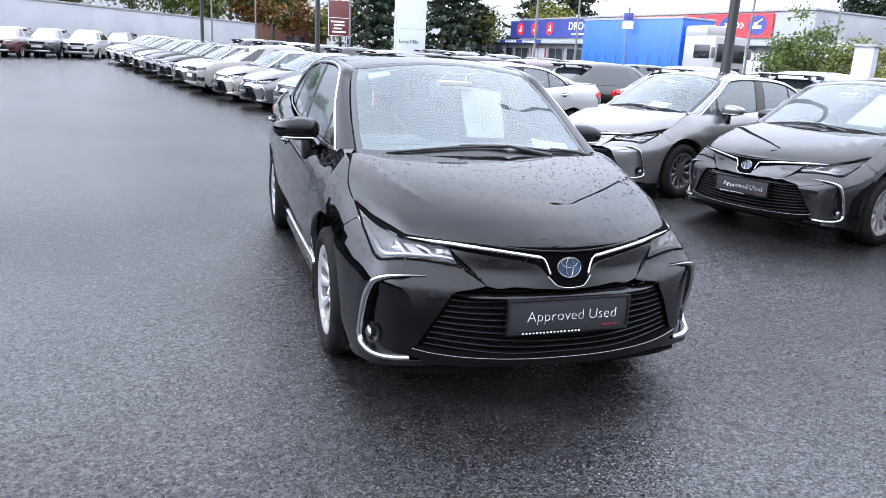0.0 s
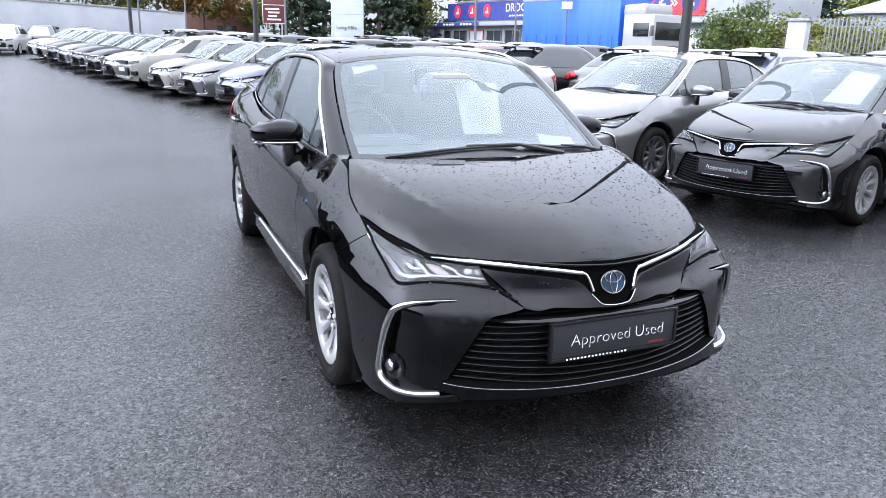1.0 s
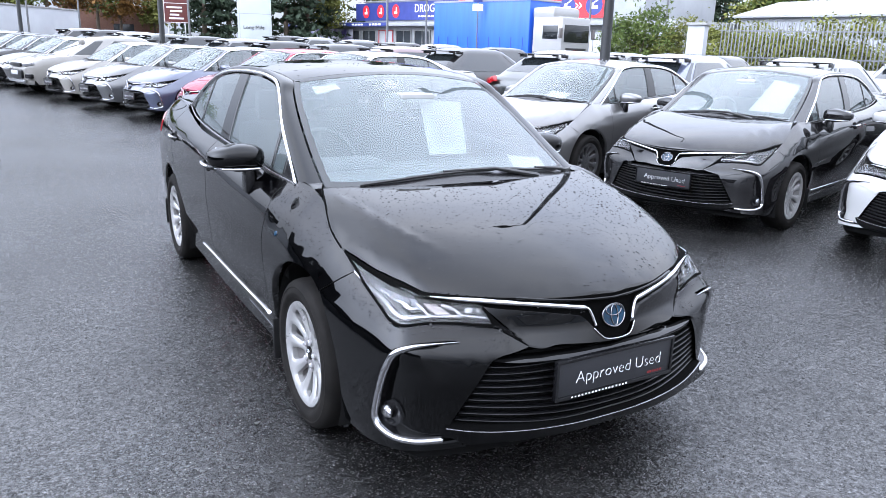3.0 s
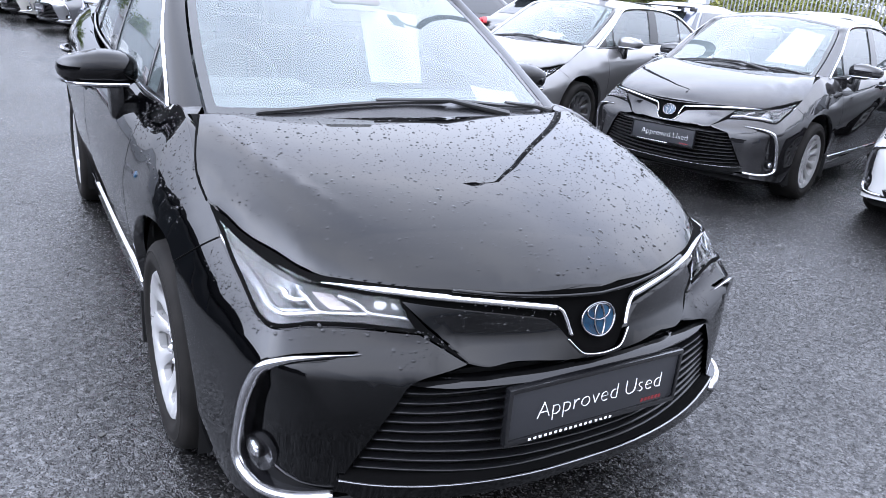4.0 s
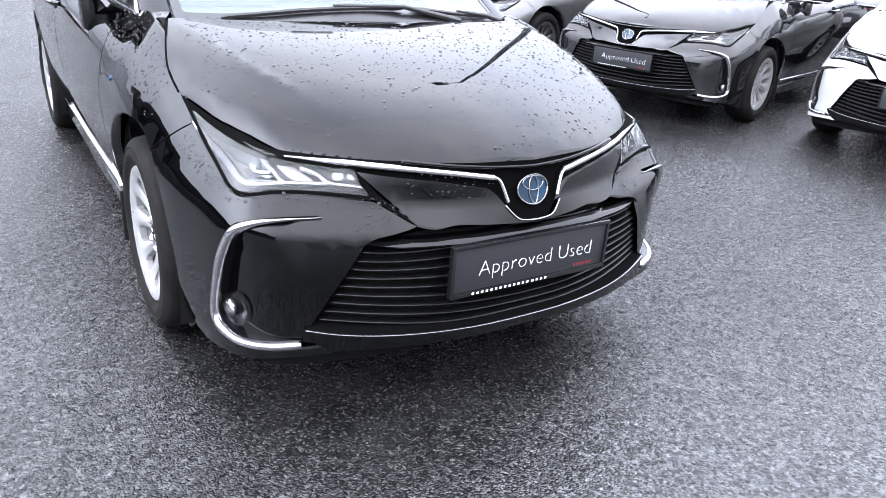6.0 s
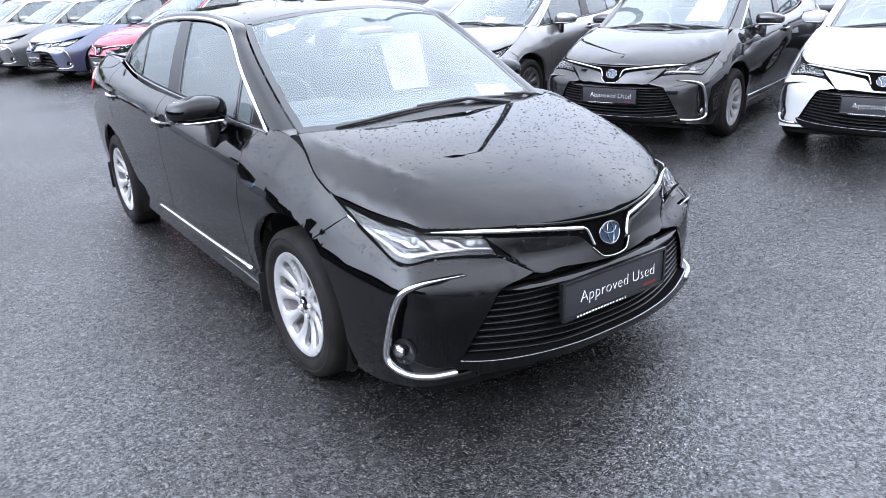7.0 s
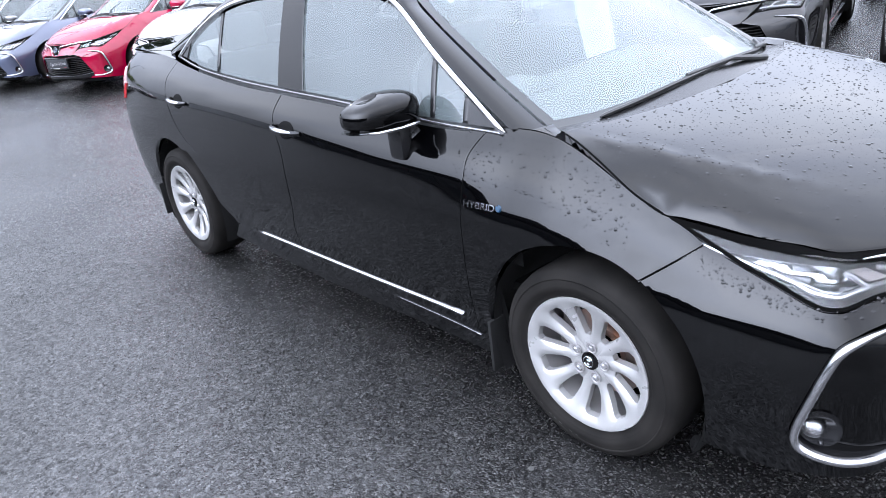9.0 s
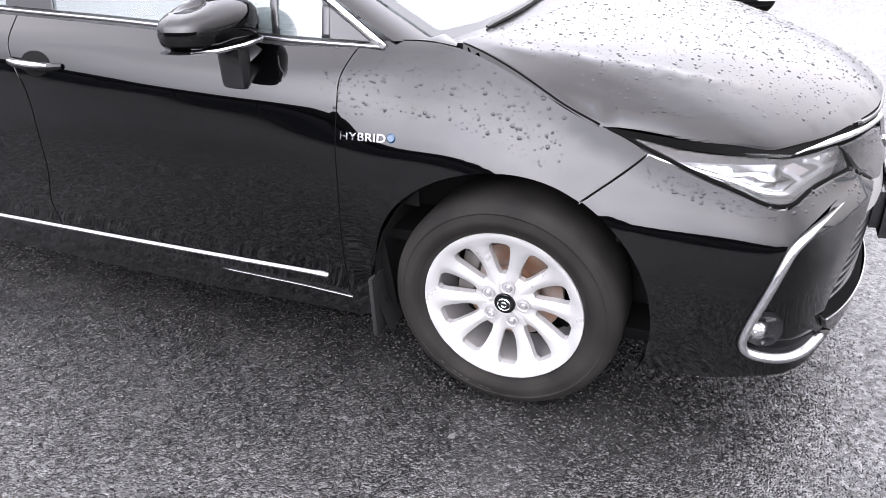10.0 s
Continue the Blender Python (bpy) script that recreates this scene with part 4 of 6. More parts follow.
    win_t = loop(run(up, 3.165, 3.50, 5), [(3.50, up(3.50)), (3.53, dn(3.53))], run(dn, 3.53, 3.135, 5), [(3.135, dn(3.135)), (3.165, up(3.165))])
    for poly in (win_f, win_q, win_r, win_t):
        panel_pair("side_window", car, poly, glass, M["sideglass"], step=.07, flange=0, gap=0)
    # black frames round the panes
    patch = loop(run(up, 1.28, 1.425, 3), [(1.425, up(1.425)), (1.42, dn(1.42))], run(dn, 1.42, 1.28, 3))
    panel_pair("corner_cover", car, patch, inset(side, .004), M["trim_black"], "black corner cover ahead of the window", step=.05, flange=.005, gap=0)
    bpil = loop(run(up, 2.43, 2.585, 2), [(2.585, up(2.585)), (2.535, dn(2.535))], run(dn, 2.535, 2.345, 2), [(2.345, dn(2.345)), (2.43, up(2.43))])
    panel_pair("centre_pillar", car, bpil, inset(side, .002), M["piano"], step=.04, flange=.005, gap=0)
    for a, b, w in ((1.436, 1.432, .022), (1.598, 1.575, .022), (3.148, 3.118, .022)):
        bar_pair("window_bar", car, [(a, up(a)), (b, dn(b))], side, w, .002, M["trim_black"], lift=-.006)
    tail = loop(run(up, 3.48, 3.585, 3), run(dn, 3.585, 3.51, 3), [(3.51, dn(3.51)), (3.48, up(3.48))])
    panel_pair("corner_cover", car, tail, inset(side, .004), M["trim_black"], step=.05, flange=.005, gap=0)
    bar_pair("window_trim", car, ARC_TOP, side, .020, .006, M["chrome"], "chrome strip over the side windows")
    bar_pair("belt_trim", car, ARC_LOW, side, .011, .005, M["belt"])
    # --- nose details
    bar_pair("fog_trim", car, TRIM, body, .023, .011, M["satin"], "satin chrome bar round the fog lamp", lift=.0, taper=.9)
    chrome = [(.80, .720), (.715, .7155), (.62, .7125), (.516, .7105), (.41, .7050), (.32, .6985), (.22, .6885), (.125, .677), (.112, .668), (.10, .645), (.088, .612)]
    bar_pair("bonnet_strip", car, chrome[1:8], inset(body, -.002), .0165, .006, M["chrome"], "chrome strip under the bonnet edge", taper=.8)
    bar_pair("emblem_strip", car, chrome[7:], inset(body, -.002), .010, .006, M["chrome"])
    part("emblem_cradle", ribbon([(-.098, .604), (-.066, .573), (-.04, .5655), (0, .5635), (.04, .5655), (.066, .573), (.098, .604)], inset(body, -.002), .005, .004), M["satin"], car)
    # near-black sheet behind the chrome; its colour supplies the gap's shade
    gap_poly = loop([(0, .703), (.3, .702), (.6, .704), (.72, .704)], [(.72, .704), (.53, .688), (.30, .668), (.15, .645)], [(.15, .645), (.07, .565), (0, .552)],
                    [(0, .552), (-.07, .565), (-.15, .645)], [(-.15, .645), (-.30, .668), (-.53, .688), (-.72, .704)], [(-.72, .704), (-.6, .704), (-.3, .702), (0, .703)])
    part("nose_recess", skin(gap_poly, inset(body, .014), step=.04, flange=.0, gap=0), M["recess"], car, "near-black sheet giving the shade in the gap under the bonnet edge")
    # emblem: an oval of three rings on a dark disc
    def oval(cx, cz, rx, rz, w, h):
        ring = [(cx + rx * math.cos(t), cz + rz * math.sin(t)) for t in [2 * math.pi * i / 28 for i in range(29)]]
        return ribbon(ring, inset(body, .003), w, h, n=2)
    em = loop([(.054 * math.cos(t), .640 + .0385 * math.sin(t)) for t in [2 * math.pi * i / 28 for i in range(29)]])
    badge = part("emblem", skin(em, inset(body, .004), step=.02, flange=.004, gap=0), M["emblem"], car, "blue oval badge with chrome rings")
    for o in ((0, .640, .054, .0385, .005, .0035), (0, .640, .017, .036, .0038, .003), (0, .657, .037, .018, .0038, .003)):
        part("ring", oval(*o), M["badge_ring"], badge)
    # lower grille: dark back and slats
    gl = loop([(0, .553), (.2, .557), (.36, .56), (.515, .523)], GRILLE_SIDE, [(.652, .298), (.625, .284), (.53, .268), (.343, .254), (0, .244)],
              [(0, .244), (-.343, .254), (-.53, .268), (-.625, .284), (-.652, .298)], [(-.652, .298), (-.515, .525)], [(-.515, .525), (-.36, .56), (-.2, .557), (0, .553)])
    part("grille_back", skin(gl, inset(body, .055), step=.06, flange=0, gap=-.01), M["void"], car)
    ledge = [(-.50, .532), (-.44, .5255), (-.376, .522), (-.2, .521), (0, .520), (.2, .521), (.376, .522), (.44, .5255), (.50, .532)]
    V, F = strip_between([inset(body, .036)(u, z + (.020 if abs(u) > .45 else .034)) for u, z in ledge], [inset(body, .003)(u, z) for u, z in ledge], .004)
    V2, F2 = strip_between([inset(body, .003)(u, z) for u, z in ledge], [inset(body, .02)(u, z - .010) for u, z in ledge], .0)
    part("grille_ledge", smoothed(solid("grille_ledge", [(V, F), (V2, F2)]), 40), M["piano"], car, "gloss black ledge over the grille slats")
    for i in range(9):
        t = (i + .7) / 9.3
        z0, z1 = .525 - .262 * t, .525 - .222 * t
        half = .502 + .128 * t
        path = [(-half, z1), (-half * .8, z1 - .2 * (z1 - z0) - .004), (-half * .4, z0 + .004), (0, z0), (half * .4, z0 + .004), (half * .8, z1 - .2 * (z1 - z0) - .004), (half, z1)]
        part("grille_slat", ribbon(path, inset(body, .034), .007, .014, n=4), M["slat"], car)
    # fog lamps
    ring = [2 * math.pi * i / 24 for i in range(25)]
    pod = loop([(.880 + .055 * math.cos(t), .322 + .042 * math.sin(t)) for t in ring])
    fog = loop([(.902 + .026 * math.cos(t), .324 + .022 * math.sin(t)) for t in ring])

    def bowl(u, v):
        r = min(1.0, math.hypot((u - .880) / .055, (v - .322) / .042))
        return inset(body, .034 - .012 * r * r)(u, v)

    def dome(u, v):
        r = min(1.0, math.hypot((u - .902) / .026, (v - .324) / .022))
        return inset(body, .030 - .013 * math.sqrt(max(0.0, 1 - .9 * r * r)))(u, v)
    panel_pair("fog_bezel", car, pod, bowl, M["gloss_trim"], step=.010, flange=.02, gap=0)
    panel_pair("fog_lamp", car, fog, dome, M["foglens"], "round clear fog lamp", step=.006, flange=.008, gap=0)
    collar = [(.902 + .028 * math.cos(t), .324 + .024 * math.sin(t)) for t in ring]
    bar_pair("fog_collar", car, collar, inset(body, .028), .005, .008, M["trim_black"])
    # headlamps: dark bowl, bright light guides, clear lens
    lens_poly = loop(LAMP_TOP, [LAMP_TOP[-1], LAMP_LOW[0]], LAMP_LOW)
    for mir in (False, True):
        hl = part("headlamp", skin(lens_poly, inset(body, .002), step=.05, flange=.004, gap=.003, mirror=mir), M["lens"], car, "clear headlamp with bright light guides")
        part("lamp_border", ribbon([(u, v + .002) for u, v in LAMP_LOW], inset(body, .0015), .010, .002, mirror=mir), M["recess"], hl)
        part("lamp_housing", skin(lens_poly, inset(body, .040), step=.035, flange=0, gap=-.002, mirror=mir), M["lampdark"], hl)
        bowl = loop([(1.16, .732), (1.04, .722), (.93, .716), (.80, .712)], [(.80, .712), (.75, .690), (.735, .673)], [(.735, .673), (.82, .668), (.88, .666), (.94, .678), (1.05, .706), (1.16, .732)])
        part("reflector", skin(bowl, lambda u, v: inset(body, .016 + .9 * max(0, .026 - abs(v - .693 - .12 * max(0, u - .9))))(u, v), step=.012, flange=.004, gap=0, mirror=mir), M["bowl"], hl)
        guides = ([(1.28, .755), (1.12, .716), (.99, .682), (.93, .664), (.86, .657), (.78, .661), (.71, .664)], [(.80, .702), (.755, .688), (.715, .666), (.66, .664), (.60, .664)], [(.675, .697), (.63, .685), (.60, .667), (.54, .660), (.49, .655)])
        for g in guides:
            part("light_guide", ribbon(g, inset(body, .012), .016 if g is guides[0] else .013, .006, mirror=mir), M["guide"], hl)
        if full:
            cells = [loop([(u + .015 * math.cos(t), .6845 + .0105 * math.sin(t)) for t in [2 * math.pi * i / 12 for i in range(13)]]) for u in (.575, .535)]
            for c in cells:
                part("projector", skin(c, inset(body, .020), step=.01, flange=.02, gap=0, mirror=mir), M["lampglass"], hl)
            amber = loop([(.745, .706), (.690, .702)], [(.690, .702), (.640, .672)], [(.640, .672), (.690, .673)], [(.690, .673), (.745, .706)])
            part("indicator", skin(amber, inset(body, .026), step=.02, flange=.01, gap=0, mirror=mir), M["facets"], hl)
    # plate holder with its words
    plate = part("plate", smoothed(solid("plate", [box(0, -.043, .453, .525, .010, .125, .004)])), M["plate"], car, "dark grey dealer plate with white words")
    frame_v = []
    for cx, cz, sx, sz in ((0, .521, .54, .012), (0, .3865, .54, .014), (-.265, .453, .010, .135), (.265, .453, .010, .135)):
        frame_v.append(box(cx, -.044, cz, sx, .020, sz, .003))
    part("plate_frame", smoothed(solid("plate_frame", frame_v)), M["gloss_trim"], plate)
    part("plate_bracket", smoothed(solid("plate_bracket", [box(0, -.022, .453, .5, .03, .11, .004)])), M["trim_black"], plate)
    plate.location.y = .080
    flat = pose(0, 0, 0, 90)
    v, fcs = lettering("Approved Used", .068, .0008, -.0021)
    k = .395 / max(p.x for p in v)
    x0 = -.185
    for word, gap in (("Approved", .022), ("Used", 0)):
        v, fcs = lettering(word, .068, .0008, -.0021)
        if full:
            for i, ch in enumerate(word):
                lv, lf = lettering(ch, .068, .0008, -.0021)
                dx = max(p.x for p in lettering(word[:i + 1], .068, .0008, -.0021)[0]) - max(p.x for p in lv)
                part("letter", mesh("letter", [Matrix.Translation((x0, -.0492, .432)) @ flat @ Vector(((p.x + dx) * k, p.y * k, p.z)) for p in lv], lf, False), M["white_ink"], plate, "white letter on the plate")
        else:
            tagged(part("word", mesh("word", [Matrix.Translation((x0, -.0492, .432)) @ flat @ Vector((p.x * k, p.y * k, p.z)) for p in v], fcs, False), M["white_ink"], plate, "white word on the plate"), kind="stuff")
        x0 += max(p.x for p in v) * k + gap
    bars = [box(-.2 + .0152 * i + .003 * (i > 12), -.0545, .3865, .0070, .001, .0058) for i in range(17)]
    tagged(part("small_print", solid("small_print", bars), M["white_ink"], plate), kind="stuff")
    tagged(part("red_print", solid("red_print", [box(.155 + .012 * i, -.0488, .404, .008, .001, .009) for i in range(6)]), M["red_ink"], plate), kind="stuff")
    # mirrors
    for sx in (-1, 1):
        V, F = [], []
        for i in range(25):
            for j in range(13):
                b = -math.pi / 2 + math.pi * j / 12
                a = 2 * math.pi * i / 24
                sq = lambda c: math.copysign(abs(c)**.7, c)
                x = .885 + .125 * sq(math.cos(b)) * sq(math.cos(a))
                back = sq(math.sin(a))
                y = 1.655 + sq(math.cos(b)) * (.055 if back > 0 else .088) * back + .035 * (x - .77) / .2
                z = 1.008 + .064 * sq(math.sin(b)) * (1 - .25 * max(0, math.cos(a))) - .02 * (x - .77)
                V.append(Vector((sx * x, y, z)))
        F = [(i * 13 + j, i * 13 + j + 1, (i + 1) * 13 + j + 1, (i + 1) * 13 + j) for i in range(24) for j in range(12)]
        mir_ = part("wing_mirror", smoothed(solid("wing_mirror", [(V, F)]), 60), paint, car)
        lowc = [(Vector((sx * .885, 1.66, 1.0)) + (p - Vector((sx * .885, 1.66, 1.0))) * 1.012) for p in V]
        lowc = [Vector((p.x, p.y, min(p.z, .968 - .02 * (abs(p.x) - .77)))) for p in lowc]
        part("lower_cover", smoothed(solid("lower_cover", [(lowc, F)]), 60), M["trim_black"], mir_)
        part("repeater", smoothed(solid("repeater", [tube([(sx * .80, 1.578, .962), (sx * .88, 1.572, .963), (sx * .95, 1.60, .962), (sx * .985, 1.65, .961)], .0055, 6)])), M["satin"], mir_, "bright strip along the lower edge")
        part("mirror_glass", smoothed(solid("mirror_glass", [box(sx * .885, 1.708, 1.006, .165, .006, .085, .002)])), M["mirror"], mir_)
        foot = strip_between([(.80, 1.62, .955), (.78, 1.60, .925), (.80, 1.60, .885), (.83, 1.61, .855)], [(.86, 1.68, .955), (.84, 1.69, .925), (.83, 1.70, .885), (.84, 1.70, .855)], .014)
        part("mirror_foot", smoothed(solid("mirror_foot", [foot if sx > 0 else mirrored(foot), box(sx * .835, 1.65, .90, .05, .075, .12, .02)])), M["trim_black"], mir_)
    # handles
    for y0, z in ((2.235, .868), (3.28, .900)):
        for sx in (-1, 1):
            pts = []
            for i in range(9):
                t = i / 8
                y = y0 + .20 * t
                q = body(y_arc(y), z + .012 * t)
                bow = .030 * math.sin(math.pi * min(1, max(0, t)))**.5
                pts.append(Vector((sx * (q[0] + bow), y, q[2])))
            h = part("door_handle", smoothed(solid("door_handle", [tube(pts, [.009, .012, .013, .013, .013, .013, .013, .012, .009], 8)])), paint, car)
            part("handle_strip", smoothed(solid("handle_strip", [tube([p + Vector((sx * .008, 0, .006)) for p in pts[1:-1]], [.004, .007, .008, .008, .007, .005, .003], 8)])), M["chrome"], h)
            # flat black oval on the door: the shade of a hollow, as colour
            cup_poly = loop([(y_arc(y0 + .10) + .055 * math.cos(t), z + .004 + .034 * math.sin(t)) for t in [2 * math.pi * i / 16 for i in range(17)]])
            part("handle_cup", skin(cup_poly, inset(body, -.0015), step=.03, flange=.003, gap=0, mirror=sx < 0), M["void"], h)
    # wipers and cowl
    low = [(x, y + .004, hood(x, y) - .014) for x, y in ((0, .93), (.2, .935), (.4, .968), (.55, 1.02), (.655, 1.072))]
    high = [(x, y, screen(x, y) + .003) for x, y in ((0, .997), (.2, 1.008), (.4, 1.045), (.53, 1.095), (.640, 1.158))]
    full_w = lambda run: [(-x, y, z) for x, y, z in run[:0:-1]] + run
    V, F = strip_between(full_w(low), full_w(high), 0.0)
    part("cowl", smoothed(solid("cowl", [(V, F)]), 60), M["trim_black"], car)
    off = lambda x, y, d: Vector((x, y, screen(x, y) + d))
    for blade, armrest in (([(-.52, 1.080), (-.36, 1.036), (-.13, 1.006), (.10, 1.004)], [(.34, .996), (.10, .994), (-.16, 1.01)]), ([(.14, 1.012), (.33, 1.036), (.50, 1.095), (.61, 1.172)], [(.645, 1.15), (.52, 1.085), (.36, 1.045)])):
        pts = [off(x, y, .012) for x, y in spline(blade, 5)]
        wp = part("wiper", smoothed(solid("wiper", [tube(pts, [.004] + [.0075] * (len(pts) - 2) + [.003], 6)])), M["rubber"], car, "black wiper blade")
        part("wiper_arm", smoothed(solid("wiper_arm", [tube([off(*armrest[0], .010), off(*armrest[1], .026), off(*armrest[2], .021)], [.013, .008, .006], 8)])), M["rubber"], wp)
    # --- body core, arches, floor
    V, F = [], []
    ns, nz = 90, 10
    for i in range(ns + 1):
        s = -5.65 + 11.3 * i / ns
        for j in range(nz + 1):
            z = .18 + (knots(TOP, abs(s)) - .20) * j / nz
            V.append(Vector(inset(body, .05)(s, z)))
    for i in range(ns):
        for j in range(nz):
            q = (V[i * (nz + 1) + j] + V[(i + 1) * (nz + 1) + j + 1]) / 2
            if all(math.hypot(q.y - y, q.z - HUB) > .40 for y in (FRONT_AXLE, REAR_AXLE)) and not (abs(q.x) < .75 and q.y < .8 and q.z > .5):
                F.append((i * (nz + 1) + j, (i + 1) * (nz + 1) + j, (i + 1) * (nz + 1) + j + 1, i * (nz + 1) + j + 1))
    part("inner_shell", mesh("inner_shell", V, F), M["void"], car)
    for y in (FRONT_AXLE, REAR_AXLE):
        for sx in (-1, 1):
            V, F = [], []
            for i in range(19):
                a = radians(-25 + 230 * i / 18)
                for r, x in ((.375, .82), (.385, .70), (.38, .55), (.2, .545), (.0, .54)):
                    V.append(Vector((sx * x, y + r * math.cos(a), HUB + r * math.sin(a))))
            F = [(i * 5 + j, i * 5 + j + 1, (i + 1) * 5 + j + 1, (i + 1) * 5 + j) for i in range(18) for j in range(4)]
            part("arch_liner", mesh("arch_liner", V, F), M["liner"], car)
            if y == FRONT_AXLE or full:
                flap = [box(sx * .80, y + .378, .235 if y < 2 else .27, .085, .014, .19, .005, None)]
                part("mud_flap", smoothed(solid("mud_flap", flap)), M["liner"], car, "black rubber mud flap behind the wheel")
    part("floor_pan", solid("floor_pan", [box(0, 2.35, .20, 1.36, 3.7, .04, .01), box(0, 2.35, .30, .98, 3.9, .2, .02)]), M["void"], car)
    # --- cabin
    part("dashboard", smoothed(solid("dashboard", [box(0, 1.45, .86, 1.32, .62, .16, .05), box(-.37, 1.62, .95, .40, .22, .06, .03)])), M["dash"], car)
    steer = part("steering_wheel", smoothed(solid("steering_wheel", [(lambda vf: ([pose(-.37, 1.88, .93, 0, 0, 0) @ pose(0, 0, 0, -25) @ pose(0, 0, 0, 0, 0, 90) @ p for p in vf[0]], vf[1]))(lathe([(.175 + .014 * math.cos(t), .014 * math.sin(t)) for t in [2 * math.pi * i / 8 for i in range(8)]], 28, None, True)), box(-.37, 1.86, .93, .30, .03, .04, .01)])), M["dash"], car)
    for x in (-.37, .37):
        for y in (2.35, 3.15):
            seat = part("seat", smoothed(solid("seat", [box(x, y, .55, .50, .5, .18, .06), box(x, y + .27, .80, .50, .14, .55, .06, Matrix.Translation((0, 0, 0)))])), M["seat"], car)
            part("headrest", smoothed(solid("headrest", [box(x, y + .33, 1.16, .26, .10, .18, .045)])), M["seat"], seat)
    part("cabin_floor", solid("cabin_floor", [box(0, 2.4, .42, 1.45, 2.6, .03)]), M["void"], car)
    part("headlining", smoothed(mesh("headlining", *strip_between([(-.53, 1.95, 1.33), (-.53, 2.6, 1.36), (-.5, 3.25, 1.30)], [(.53, 1.95, 1.33), (.53, 2.6, 1.36), (.5, 3.25, 1.30)], .02)), 60), M["lining"], car)
    part("sensor_housing", smoothed(solid("sensor_housing", [box(0, 1.62, 1.272, .20, .14, .05, .02), box(0, 1.70, 1.235, .24, .03, .07, .014)])), M["coping"], car)
    for sx in (-1, 1):
        rows_ = [(y, knots(ARC_LOW[::-1], y) + .016) for y in (1.36, 1.6, 1.9, 2.3, 2.7, 3.1, 3.45)]
        card = strip_between([(glasshouse(y, z) - .045, y, .55) for y, z in rows_], [(glasshouse(y, z) - .030, y, z) for y, z in rows_], .004)
        part("door_card", smoothed(solid("door_card", [card if sx > 0 else mirrored(card)]), 60), M["dash"], car)
    # --- wheels
    W = SHARED.setdefault("wheel", None) or wheel_meshes()
    SHARED["wheel"] = W
    for y, turns in ((FRONT_AXLE, (12, -40)), (REAR_AXLE, (30, 77))):
        for x, tr in ((-.738, turns[0]), (.738, turns[1])):
            add_wheel(car, W, x, y, tr, full)
    return car


# ---- ground: level by the black saloon, rising a little farther off ----
def rise(y):
    t = max(0.0, min(1.0, (y - 17) / 30))
    return .58 * (t * t * (3 - 2 * t) * .5 + t * .5)


V, F, cells = [], [], [-420, -200, -80, -30, -15, -6, 0, 6, 12, 17, 20, 23, 26, 29, 32, 35, 38, 41, 44, 47, 52, 60, 80, 120, 200, 420]
for y in cells:
    for x in cells:
        V.append((x, y, rise(y)))
n = len(cells)
me = mesh("ground", V, [(j * n + i, j * n + i + 1, (j + 1) * n + i + 1, (j + 1) * n + i) for j in range(n - 1) for i in range(n - 1)])
me.materials.append(M["wet_asphalt"])
tagged(new("ground", me), "wet dark asphalt of a car dealer's yard", "ground", "", "structure")

# ---- the black saloon ----
main_car = build_saloon(M["paint_black"], True)
tagged(main_car, "black four-door saloon wet with raindrops on the asphalt", "car")

# ---- the row of parked saloons ----
ROW_TURN = -73.7
AHEAD, ALONG = Vector((-.96, -.281, 0)), Vector((-.281, .96, 0))
row_model = build_saloon(M["paint_white"], False)
PAINTED = ("hood", "nose_panel", "front_bumper", "bumper_cheek", "front_fender", "front_door", "rear_door", "rear_quarter", "rear_bumper", "boot_lid", "sill", "roof", "roof_rail", "boot_top", "rear_shoulder", "wing_mirror", "door_handle", "nose_edge",
           "body", "tailgate", "pillar_foot")


def painted(car, paint):
    for o in car.children_recursive:
        if o.name.split(".")[0] in PAINTED and o.data:
            o.material_slots[0].link = "OBJECT"
            o.material_slots[0].material = paint
    return car


ROW = [(4.00, .95, "paint_white", "white"), (3.18, 2.90, "paint_charcoal", "dark grey"), (2.70, 5.16, "paint_grey", "silver grey"), (1.35, 9.45, "paint_white", "white"), (.70, 11.45, "paint_red", "bright red"),
       (.11, 13.9, "paint_blue_grey", "blue-grey"), (-.5, 16.3, "paint_silver", "silver"), (-1.1, 18.7, "paint_pearl", "pale champagne"), (-2.3, 23.4, "paint_grey", "grey"), (-2.9, 25.8, "paint_charcoal", "dark grey"),
       (-3.5, 28.2, "paint_charcoal", "black"), (-4.1, 30.6, "paint_silver", "silver"), (-4.7, 33.0, "paint_charcoal", "black"), (-5.3, 35.4, "paint_grey", "grey"), (-5.9, 37.8, "paint_white", "white")]
for i, (x, y, p, word) in enumerate(ROW):
    c = row_model if i == 0 else copy_thing(row_model, pose(0, 0, 0))
    c.matrix_basis = pose(x, y, rise(y), 0, 0, ROW_TURN + (-1, -.6, 0, .8, -1.2)[i % 5])
    if i == 2:
        for o in c.children_recursive:
            if o.name.startswith("rim"):
                o.material_slots[0].link = "OBJECT"
                o.material_slots[0].material = M["dark_alloy"]
    tagged(painted(c, M[p]), word + " four-door saloon parked in a row", "car", "cars parked in rows")


